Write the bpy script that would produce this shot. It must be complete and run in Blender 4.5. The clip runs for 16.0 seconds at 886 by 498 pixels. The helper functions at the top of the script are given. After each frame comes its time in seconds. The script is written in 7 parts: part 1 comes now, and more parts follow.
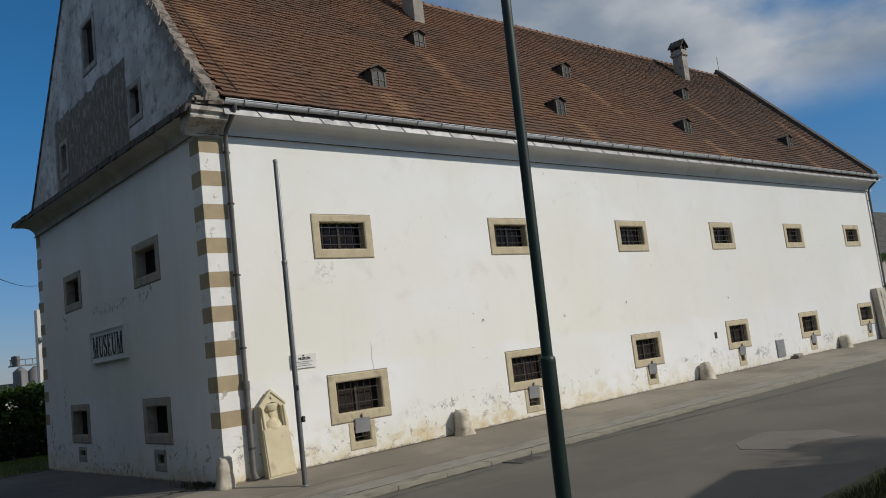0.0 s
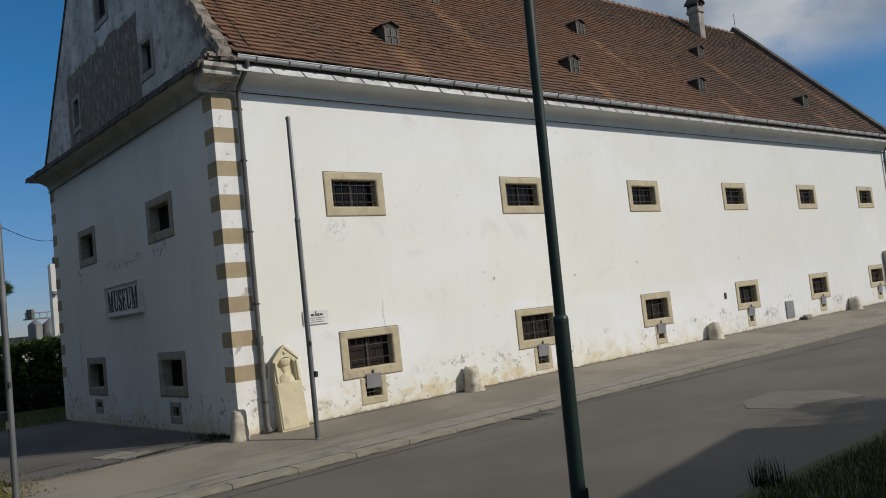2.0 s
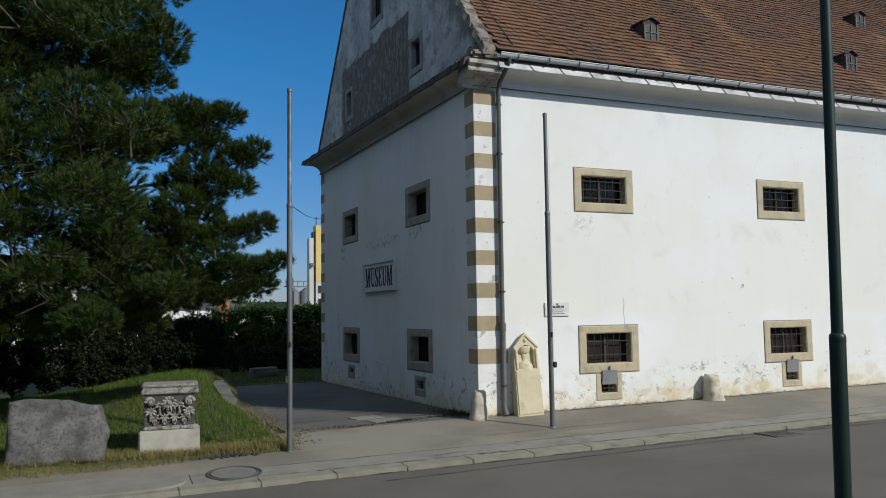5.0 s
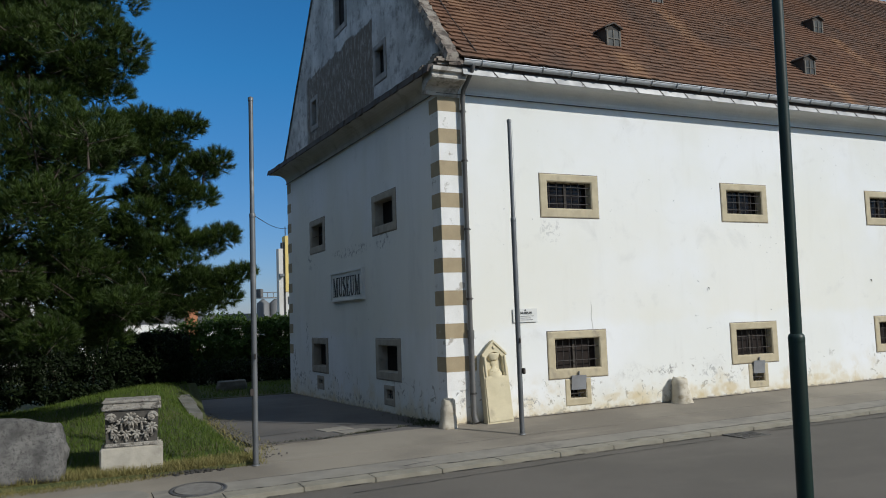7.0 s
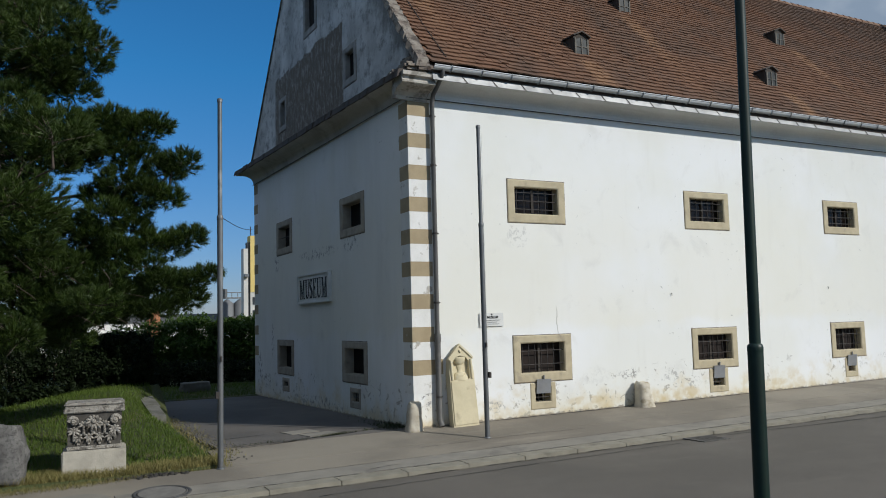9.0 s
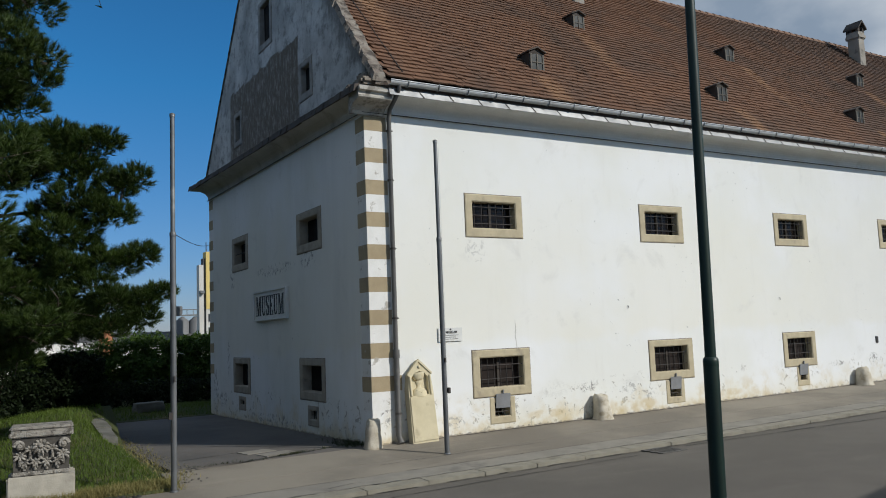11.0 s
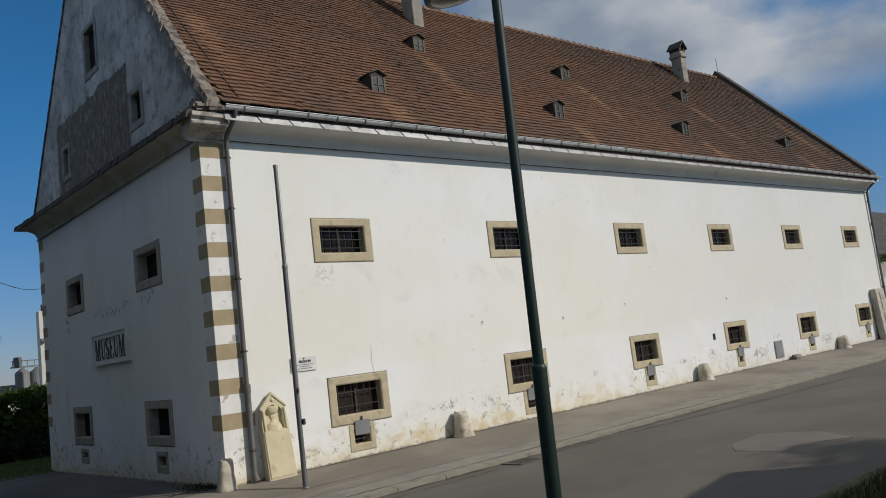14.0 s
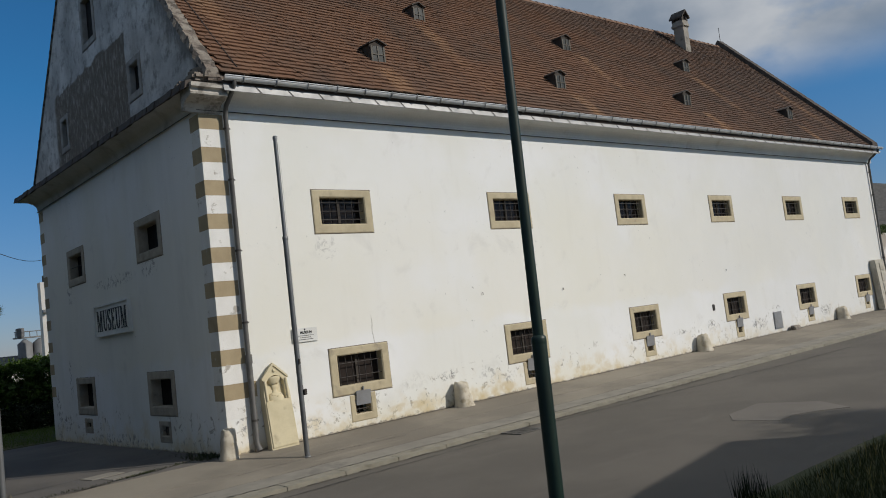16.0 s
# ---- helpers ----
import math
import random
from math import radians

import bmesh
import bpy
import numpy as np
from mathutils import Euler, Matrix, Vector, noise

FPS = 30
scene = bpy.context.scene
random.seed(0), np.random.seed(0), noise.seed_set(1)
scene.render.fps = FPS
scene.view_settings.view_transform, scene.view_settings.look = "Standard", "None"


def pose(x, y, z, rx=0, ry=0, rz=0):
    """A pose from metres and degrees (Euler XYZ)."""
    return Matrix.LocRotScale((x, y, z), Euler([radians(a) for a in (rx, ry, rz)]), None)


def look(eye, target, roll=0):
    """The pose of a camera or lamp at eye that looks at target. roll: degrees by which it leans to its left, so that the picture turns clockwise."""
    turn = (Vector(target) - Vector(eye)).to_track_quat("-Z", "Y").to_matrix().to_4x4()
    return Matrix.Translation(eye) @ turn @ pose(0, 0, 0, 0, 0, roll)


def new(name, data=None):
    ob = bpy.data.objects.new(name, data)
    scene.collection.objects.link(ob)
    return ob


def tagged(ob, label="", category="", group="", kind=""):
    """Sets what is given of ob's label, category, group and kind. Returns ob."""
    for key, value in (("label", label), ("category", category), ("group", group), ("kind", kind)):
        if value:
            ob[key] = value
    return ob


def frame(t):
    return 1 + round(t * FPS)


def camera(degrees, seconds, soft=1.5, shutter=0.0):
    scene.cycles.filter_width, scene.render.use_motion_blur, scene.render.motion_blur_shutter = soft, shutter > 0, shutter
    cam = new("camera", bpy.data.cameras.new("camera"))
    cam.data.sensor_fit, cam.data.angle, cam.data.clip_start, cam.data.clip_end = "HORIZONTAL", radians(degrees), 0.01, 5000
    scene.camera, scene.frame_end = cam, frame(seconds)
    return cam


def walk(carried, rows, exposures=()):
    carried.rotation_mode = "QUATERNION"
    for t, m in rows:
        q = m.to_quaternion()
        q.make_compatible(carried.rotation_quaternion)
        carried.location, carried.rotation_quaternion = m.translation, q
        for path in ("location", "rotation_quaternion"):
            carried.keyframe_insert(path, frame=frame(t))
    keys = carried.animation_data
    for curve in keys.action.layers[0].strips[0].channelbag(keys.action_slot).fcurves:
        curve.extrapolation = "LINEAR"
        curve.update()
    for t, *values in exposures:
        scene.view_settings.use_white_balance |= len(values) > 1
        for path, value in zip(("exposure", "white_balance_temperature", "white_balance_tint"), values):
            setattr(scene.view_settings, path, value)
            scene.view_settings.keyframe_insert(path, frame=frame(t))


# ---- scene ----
cam = camera(57.7, 16.0, soft=1.0)
PATH = [
    (0, (-6.07, -13.227, 2.519), (-4.765, -11.73, 2.761), -6.7),
    (0.5, (-6.115, -13.278, 2.521), (-4.85, -11.743, 2.73), -6.4),
    (1, (-6.177, -13.354, 2.531), (-4.998, -11.743, 2.669), -7.1),
    (1.5, (-6.114, -13.274, 2.51), (-4.876, -11.71, 2.661), -6.4),
    (2, (-6.137, -13.251, 2.529), (-4.853, -11.724, 2.67), -6.1),
    (2.5, (-6.296, -13.315, 2.543), (-5.137, -11.692, 2.691), -3.4),
    (3, (-6.508, -13.414, 2.564), (-5.602, -11.636, 2.701), -1.1),
    (3.5, (-6.535, -13.392, 2.554), (-5.735, -11.564, 2.685), -0.6),
    (4, (-6.542, -13.375, 2.549), (-5.738, -11.549, 2.692), -0.3),
    (4.2, (-6.553, -13.371, 2.561), (-5.758, -11.541, 2.7), -0.6),
    (6.3, (-6.498, -13.401, 2.559), (-5.662, -11.594, 2.744), -1.8),
    (6.5, (-6.502, -13.404, 2.563), (-5.654, -11.601, 2.739), -1.9),
    (7, (-6.425, -13.341, 2.557), (-5.56, -11.547, 2.731), -2.0),
    (7.5, (-6.478, -13.389, 2.566), (-5.611, -11.595, 2.739), -1.7),
    (8, (-6.479, -13.397, 2.565), (-5.586, -11.616, 2.738), -1.9),
    (8.5, (-6.489, -13.409, 2.579), (-5.564, -11.644, 2.751), -1.7),
    (10.8, (-6.456, -13.364, 2.617), (-5.467, -11.639, 2.827), -1.7),
    (11, (-6.449, -13.368, 2.615), (-5.421, -11.666, 2.822), -2.3),
    (11.5, (-6.42, -13.363, 2.614), (-5.325, -11.702, 2.814), -2.8),
    (12, (-6.315, -13.381, 2.622), (-5.22, -11.726, 2.863), -4.3),
    (12.5, (-6.211, -13.374, 2.568), (-5.044, -11.768, 2.805), -6.0),
    (13, (-6.161, -13.366, 2.569), (-4.926, -11.809, 2.79), -6.1),
    (13.5, (-6.12, -13.355, 2.571), (-4.826, -11.848, 2.8), -7.1),
    (14, (-6.129, -13.375, 2.568), (-4.826, -11.876, 2.81), -6.8),
    (14.5, (-6.074, -13.337, 2.553), (-4.75, -11.855, 2.779), -7.2),
    (15, (-6.143, -13.401, 2.568), (-4.832, -11.901, 2.752), -6.4),
    (15.5, (-6.121, -13.377, 2.562), (-4.827, -11.864, 2.755), -7.3),
    (16, (-6.134, -13.384, 2.572), (-4.834, -11.874, 2.743), -6.8),
]
walk(cam, [(t, look(eye, target, roll)) for t, eye, target, roll in PATH], [(0, -0.29, 6820, 11), (2.2, -0.27, 6820, 11), (2.8, -0.35, 6680, 11), (3.1, -0.33, 6500, 9), (3.6, -0.13, 6380, 9), (7, -0.06, 6380, 9), (8.5, -0.08, 6380, 9), (11, -0.10, 6480, 9),
                                                                          (12.5, -0.19, 6680, 11), (13.5, -0.28, 6820, 11), (16, -0.29, 6820, 11)])

# ---- light ----
SUN_AZ, SUN_EL = radians(144), radians(31)      # azimuth clockwise from +y
sun_way = Vector((math.sin(SUN_AZ) * math.cos(SUN_EL), math.cos(SUN_AZ) * math.cos(SUN_EL), math.sin(SUN_EL)))
sun_data = bpy.data.lights.new("sun", "SUN")
sun_data.energy, sun_data.angle, sun_data.color = 3.65, radians(0.53), (1.0, 0.966, 0.905)
sun_ob = new("sun", sun_data)
sun_ob.matrix_world = look(sun_way * 80, (0, 0, 0))
scene.view_settings.exposure = 0.0

world = bpy.data.worlds.new("sky_world")
scene.world = world
world.use_nodes = True
wn, wl = world.node_tree.nodes, world.node_tree.links
wn.clear()


def wnode(kind, **values):
    n = wn.new(kind)
    for key, value in values.items():
        n.inputs[key].default_value = value
    return n


sky = wn.new("ShaderNodeTexSky")
sky.sky_type, sky.sun_disc = "NISHITA", False
sky.sun_elevation, sky.sun_rotation = SUN_EL, SUN_AZ
sky.air_density, sky.dust_density, sky.ozone_density, sky.altitude = 1.0, 0.3, 2.5, 200
coord = wn.new("ShaderNodeTexCoord")
stretch = wn.new("ShaderNodeMapping")
stretch.inputs["Scale"].default_value = (1.0, 1.0, 1.85)
stretch.inputs["Location"].default_value = (0.35, 0.1, 0.0)
cloud_noise = wnode("ShaderNodeTexNoise", Scale=2.9, Detail=8.0, Roughness=0.5, Distortion=0.1)
cloud_ramp = wn.new("ShaderNodeValToRGB")
cloud_ramp.color_ramp.elements[0].position, cloud_ramp.color_ramp.elements[1].position = 0.39, 0.50
side = wn.new("ShaderNodeVectorMath")
side.operation = "DOT_PRODUCT"
side.inputs[1].default_value = (0.17, 0.96, 0.22)
side_range = wnode("ShaderNodeMapRange")
side_range.inputs["From Min"].default_value, side_range.inputs["From Max"].default_value = 0.93, 0.82
cover = wn.new("ShaderNodeMath")
cover.operation = "MULTIPLY"
tint = wn.new("ShaderNodeMix")
tint.data_type, tint.blend_type = "RGBA", "MULTIPLY"
tint.inputs["Factor"].default_value = 1.0
tint_tone = wn.new("ShaderNodeMix")
tint_tone.data_type = "RGBA"
tint_tone.inputs["A"].default_value = (1.28, 1.50, 2.25, 1)
tint_tone.inputs["B"].default_value = (0.58, 1.98, 2.88, 1)
mixed = wn.new("ShaderNodeMix")
mixed.data_type = "RGBA"
cloud_tone = wn.new("ShaderNodeMix")
cloud_tone.data_type = "RGBA"
cloud_tone.inputs["A"].default_value = (6.6, 8.5, 11.2, 1)
cloud_tone.inputs["B"].default_value = (14.2, 15.6, 17.4, 1)
back = wnode("ShaderNodeBackground", Strength=0.038)
out = wn.new("ShaderNodeOutputWorld")
wl.new(coord.outputs["Generated"], stretch.inputs["Vector"])
wl.new(stretch.outputs["Vector"], cloud_noise.inputs["Vector"])
wl.new(cloud_noise.outputs["Fac"], cloud_ramp.inputs["Fac"])
tone_noise = wnode("ShaderNodeTexNoise", Scale=5.0, Detail=6.0, Roughness=0.48, Distortion=0.1)
tone_range = wnode("ShaderNodeMapRange")
tone_range.inputs["From Min"].default_value, tone_range.inputs["From Max"].default_value = 0.42, 0.66
wl.new(stretch.outputs["Vector"], tone_noise.inputs["Vector"])
wl.new(tone_noise.outputs["Fac"], tone_range.inputs["Value"])
wl.new(tone_range.outputs["Result"], cloud_tone.inputs["Factor"])
wl.new(cloud_tone.outputs["Result"], mixed.inputs["B"])
wl.new(coord.outputs["Generated"], side.inputs[0])
wl.new(side.outputs["Value"], side_range.inputs["Value"])
wl.new(cloud_ramp.outputs["Color"], cover.inputs[0])
height = wn.new("ShaderNodeSeparateXYZ")
wl.new(coord.outputs["Generated"], height.inputs[0])
high = wnode("ShaderNodeMapRange")
high.interpolation_type = "SMOOTHSTEP"
high.inputs["From Min"].default_value, high.inputs["From Max"].default_value = 0.20, 0.275
wl.new(height.outputs["Z"], high.inputs["Value"])
low_air = wnode("ShaderNodeMapRange")
low_air.inputs["From Min"].default_value, low_air.inputs["From Max"].default_value = 0.02, 0.30
wl.new(height.outputs["Z"], low_air.inputs["Value"])
wl.new(low_air.outputs["Result"], tint_tone.inputs["Factor"])
zenith = wnode("ShaderNodeMapRange")
zenith.interpolation_type = "SMOOTHSTEP"
zenith.inputs["From Min"].default_value, zenith.inputs["From Max"].default_value = 0.42, 0.62
wl.new(height.outputs["Z"], zenith.inputs["Value"])
deep_blue = wn.new("ShaderNodeMix")
deep_blue.data_type = "RGBA"
deep_blue.inputs["B"].default_value = (0.42, 0.80, 1.15, 1)
wl.new(zenith.outputs["Result"], deep_blue.inputs["Factor"])
wl.new(tint_tone.outputs["Result"], deep_blue.inputs["A"])
wl.new(deep_blue.outputs["Result"], tint.inputs["B"])
above = wn.new("ShaderNodeMath")
above.operation = "MULTIPLY"
wl.new(side_range.outputs["Result"], above.inputs[0])
wl.new(high.outputs["Result"], above.inputs[1])
overhead = wnode("ShaderNodeMapRange")
overhead.interpolation_type = "SMOOTHSTEP"
overhead.inputs["From Min"].default_value, overhead.inputs["From Max"].default_value = 0.46, 0.66
overhead.inputs["To Max"].default_value = 0.10
wl.new(height.outputs["Z"], overhead.inputs["Value"])
either = wn.new("ShaderNodeMath")
either.operation = "MAXIMUM"
wl.new(above.outputs["Value"], either.inputs[0])
wl.new(overhead.outputs["Result"], either.inputs[1])
wl.new(either.outputs["Value"], cover.inputs[1])
wl.new(sky.outputs["Color"], tint.inputs["A"])
wl.new(cover.outputs["Value"], mixed.inputs["Factor"])
wl.new(tint.outputs["Result"], mixed.inputs["A"])
wl.new(mixed.outputs["Result"], back.inputs["Color"])
wl.new(back.outputs["Background"], out.inputs["Surface"])


# ---- materials ----
class Nodes:
    """A small wrapper round one material's node tree."""

    def __init__(self, name):
        self.m = bpy.data.materials.new(name)
        self.m.use_nodes = True
        self.t = self.m.node_tree
        self.b = self.t.nodes["Principled BSDF"]
        self.pos = self.t.nodes.new("ShaderNodeNewGeometry").outputs["Position"]
        self.local = self.t.nodes.new("ShaderNodeTexCoord").outputs["Object"]

    def put(self, socket, value):
        if isinstance(value, bpy.types.NodeSocket):
            self.t.links.new(value, socket)
        elif isinstance(value, tuple) and len(value) == 3 and socket.type == "RGBA":
            socket.default_value = (*value, 1)
        else:
            socket.default_value = value

    def noise(self, scale, detail=5.0, rough=0.55, vec=None, stretch=None, distortion=0.0):
        vec = vec or self.pos
        if stretch:
            mp = self.t.nodes.new("ShaderNodeMapping")
            mp.inputs["Scale"].default_value = stretch
            self.put(mp.inputs["Vector"], vec)
            vec = mp.outputs["Vector"]
        n = self.t.nodes.new("ShaderNodeTexNoise")
        n.inputs["Scale"].default_value, n.inputs["Detail"].default_value = scale, detail
        n.inputs["Roughness"].default_value, n.inputs["Distortion"].default_value = rough, distortion
        self.put(n.inputs["Vector"], vec)
        return n.outputs["Fac"]

    def span(self, value, lo, hi, a=0.0, b=1.0):
        n = self.t.nodes.new("ShaderNodeMapRange")
        n.interpolation_type = "SMOOTHSTEP"
        self.put(n.inputs["Value"], value)
        for key, v in (("From Min", lo), ("From Max", hi), ("To Min", a), ("To Max", b)):
            n.inputs[key].default_value = v
        return n.outputs["Result"]

    def math(self, op, a, b=0.0):
        n = self.t.nodes.new("ShaderNodeMath")
        n.operation = op
        self.put(n.inputs[0], a)
        self.put(n.inputs[1], b)
        return n.outputs["Value"]

    def axis(self, which, vec=None):
        n = self.t.nodes.new("ShaderNodeSeparateXYZ")
        self.put(n.inputs[0], vec or self.pos)
        return n.outputs[which]

    def mix(self, fac, a, b, kind="MIX"):
        n = self.t.nodes.new("ShaderNodeMix")
        n.data_type, n.blend_type = "RGBA", kind
        self.put(n.inputs["Factor"], fac)
        self.put(n.inputs["A"], a)
        self.put(n.inputs["B"], b)
        return n.outputs["Result"]

    def random(self):
        return self.t.nodes.new("ShaderNodeObjectInfo").outputs["Random"]

    def island(self):
        return self.t.nodes.new("ShaderNodeNewGeometry").outputs["Random Per Island"]

    def bump(self, height, strength=0.3, distance=0.01):
        n = self.t.nodes.new("ShaderNodeBump")
        n.inputs["Strength"].default_value, n.inputs["Distance"].default_value = strength, distance
        self.put(n.inputs["Height"], height)
        self.put(self.b.inputs["Normal"], n.outputs["Normal"])

    def done(self, colour, rough=0.85, metal=0.0, specular=0.4):
        self.put(self.b.inputs["Base Color"], colour)
        self.put(self.b.inputs["Roughness"], rough)
        self.b.inputs["Metallic"].default_value = metal
        self.b.inputs["Specular IOR Level"].default_value = specular
        return self.m


def plain(name, a, b, scale=6.0, rough=0.85, metal=0.0, bump=0.25, fine=60.0, stain=None, stain_at=(0.55, 0.72), stain_scale=1.4, distance=0.006):
    """Two-tone surface with grain, a stain layer and fine relief."""
    n = Nodes(name)
    c = n.mix(n.span(n.noise(scale), 0.32, 0.68), a, b)
    if stain:
        c = n.mix(n.span(n.noise(stain_scale, 6, 0.65), *stain_at), c, stain)
    grain = n.noise(fine, 4)
    c = n.mix(n.span(grain, 0.25, 0.8, 0.0, 0.22), c, tuple(0.55 * v for v in a))
    n.bump(grain, bump, distance)
    return n.done(c, n.span(n.noise(scale * 2), 0.2, 0.8, rough - 0.08, min(1.0, rough + 0.08)), metal)


def plaster_material(name, base, dirty):
    """Limewashed plaster: patchy repainting, fine streaks, yellowed damp blotches and small scuffs near the foot of the wall."""
    n = Nodes(name)
    z = n.math("SUBTRACT", n.axis("Z"), n.math("SUBTRACT", n.math("MULTIPLY", n.axis("X"), 0.0086), n.math("MULTIPLY", n.axis("Y"), 0.013)))
    c = n.mix(n.span(n.noise(0.35, 4), 0.38, 0.62), base, tuple(v * w for v, w in zip(base, (0.95, 0.945, 0.90))))
    warm = n.math("MULTIPLY", n.span(n.noise(0.22, 3), 0.34, 0.52), n.span(n.math("ADD", z, n.math("MULTIPLY", n.noise(0.9, 5), 0.8)), 2.62, 2.90))
    warm = n.math("MULTIPLY", warm, n.span(z, 6.4, 4.4))
    c = n.mix(n.math("MULTIPLY", warm, 0.5), c, (0.76, 0.735, 0.635))
    streak = n.span(n.noise(2.4, 5, 0.6, stretch=(1, 1, 0.16)), 0.54, 0.78, 0.0, 0.20)
    c = n.mix(streak, c, (0.60, 0.58, 0.53))
    blot = n.span(n.noise(1.3, 7, 0.62, distortion=0.5), 0.56, 0.74, 0.0, 0.34)
    c = n.mix(blot, c, (0.57, 0.56, 0.53))
    damp = n.math("MULTIPLY", n.span(n.noise(1.9, 6, 0.6), 0.46, 0.66), n.span(n.math("ADD", z, n.noise(0.6, 4)), 2.0, 1.25))
    c = n.mix(n.math("MULTIPLY", damp, 0.75), c, (0.62, 0.53, 0.36))
    scuff = n.math("MULTIPLY", n.math("MULTIPLY", n.span(n.noise(5.5, 7, 0.7, distortion=0.6), 0.565, 0.60), n.span(n.noise(0.7, 3), 0.46, 0.52)), n.span(n.math("ADD", z, n.noise(0.9, 3)), 2.1, 1.7))
    c = n.mix(n.math("MULTIPLY", scuff, 0.8), c, dirty)
    foot = n.math("MULTIPLY", n.span(n.math("ADD", z, n.math("MULTIPLY", n.noise(2.6, 6, 0.65), 0.55)), 1.12, 0.88), n.span(n.noise(3.2, 6, 0.65), 0.34, 0.60))
    c = n.mix(n.math("MULTIPLY", foot, 0.85), c, (0.56, 0.45, 0.26))
    pale = n.span(n.math("ADD", z, n.math("MULTIPLY", n.noise(0.8, 4), 0.6)), 1.45, 1.05)
    c = n.mix(n.math("MULTIPLY", pale, 0.24), c, (0.70, 0.62, 0.42))
    fleck = n.math("MULTIPLY", n.span(n.noise(8.0, 6, 0.7, distortion=0.4), 0.64, 0.69), n.span(n.noise(0.55, 3), 0.50, 0.60))
    c = n.mix(n.math("MULTIPLY", fleck, 0.75), c, (0.27, 0.27, 0.26))
    # lower brightness of the far end, put into the limewash as a greyer tone
    far_dim = n.math("MULTIPLY", n.span(n.math("ADD", n.axis("X"), n.math("MULTIPLY", n.noise(0.3, 4), 6.0)), 11.0, 24.0), n.span(n.noise(0.5, 5, 0.6), 0.2, 0.6, 0.6, 1.0))
    c = n.mix(n.math("MULTIPLY", far_dim, 0.55), c, (0.60, 0.605, 0.60))
    on_gable = n.span(n.axis("X"), 0.03, 0.01)
    rain = n.math("MULTIPLY", on_gable, n.span(n.noise(1.1, 7, 0.62, stretch=(1, 1, 0.22)), 0.46, 0.70, 0.0, 0.14))
    c = n.mix(rain, c, (0.47, 0.48, 0.45))
    for sy, sz, ry, rz in ((9.05, 2.15, 0.16, 0.55), (10.35, 1.15, 0.35, 0.75), (9.6, 1.0, 0.5, 0.25), (5.2, 4.28, 1.5, 0.16), (8.6, 4.35, 0.25, 0.35), (5.3, 0.72, 2.2, 0.16), (3.0, 4.32, 0.5, 0.22)):
        dy = n.math("DIVIDE", n.math("SUBTRACT", n.axis("Y"), sy), ry)
        dz = n.math("DIVIDE", n.math("SUBTRACT", n.axis("Z"), sz), rz)
        reach = n.math("ADD", n.math("MULTIPLY", dy, dy), n.math("MULTIPLY", dz, dz))
        spot = n.math("MULTIPLY", n.math("MULTIPLY", on_gable, n.span(reach, 1.1, 0.3)), n.span(n.noise(7.0, 7, 0.72), 0.50, 0.60))
        c = n.mix(n.math("MULTIPLY", spot, 0.75), c, (0.20, 0.195, 0.185))
    on_front = n.span(n.axis("Y"), 0.03, 0.01)
    for sx, sz, rx, rz, tone, deep in ((5.08, 1.36, 0.28, 0.15, 0, 0.85), (6.32, 1.27, 0.26, 0.17, 0, 0.55), (6.94, 1.02, 0.22, 0.12, 0, 0.6), (4.19, 1.36, 0.45, 0.20, 0, 0.12), (15.61, 1.41, 0.26, 0.20, 0, 0.9),
                                       (13.91, 1.38, 0.40, 0.08, 0, 0.8), (18.35, 1.20, 0.55, 0.20, 0, 0.85), (19.73, 1.63, 0.16, 0.08, 0, 0.9), (23.16, 1.26, 0.55, 0.20, 0, 0.85), (1.72, 0.90, 0.28, 0.13, 0, 0.8),
                                       (0.27, 1.14, 0.13, 0.15, 0, 0.9), (2.40, 4.25, 0.30, 0.32, 0, 0.35), (6.84, 0.87, 0.30, 0.14, 1, 0.6), (6.10, 0.86, 0.45, 0.13, 1, 0.5), (3.95, 0.88, 0.60, 0.10, 1, 0.45), (9.6, 0.92, 0.5, 0.10, 1, 0.4)):
        dx = n.math("DIVIDE", n.math("SUBTRACT", n.axis("X"), sx), rx)
        dz = n.math("DIVIDE", n.math("SUBTRACT", n.axis("Z"), sz), rz)
        reach = n.math("ADD", n.math("MULTIPLY", dx, dx), n.math("MULTIPLY", dz, dz))
        grit = n.span(n.noise(3.0, 5, 0.6), 0.36, 0.56) if tone else n.span(n.noise(8.5, 7, 0.72, distortion=0.8), 0.50, 0.58)
        spot = n.math("MULTIPLY", n.math("MULTIPLY", on_front, n.span(reach, 1.15, 0.25)), grit)
        c = n.mix(n.math("MULTIPLY", spot, deep), c, (0.55, 0.42, 0.20) if tone else (0.25, 0.245, 0.235))
    crack_off = n.math("ADD", n.math("SUBTRACT", n.axis("X"), 3.27), n.math("MULTIPLY", n.math("SUBTRACT", n.noise(3.0, 4), 0.5), 0.12))
    crack = n.math("MULTIPLY", n.math("MULTIPLY", n.span(n.math("ABSOLUTE", crack_off), 0.016, 0.006), n.span(n.axis("Z"), 2.85, 2.70)), n.span(n.axis("Z"), 2.2, 2.25))
    c = n.mix(n.math("MULTIPLY", n.math("MULTIPLY", crack, on_front), 0.6), c, (0.30, 0.28, 0.25))
    chip = n.span(n.math("ADD", z, n.math("MULTIPLY", n.noise(9, 6, 0.7), 0.22)), 0.775, 0.755)
    c = n.mix(n.math("MULTIPLY", chip, 0.8), c, (0.23, 0.20, 0.16))
    n.bump(n.math("ADD", n.noise(1.6, 6, 0.5), n.math("MULTIPLY", n.noise(30, 3), 0.06)), 0.35, 0.02)
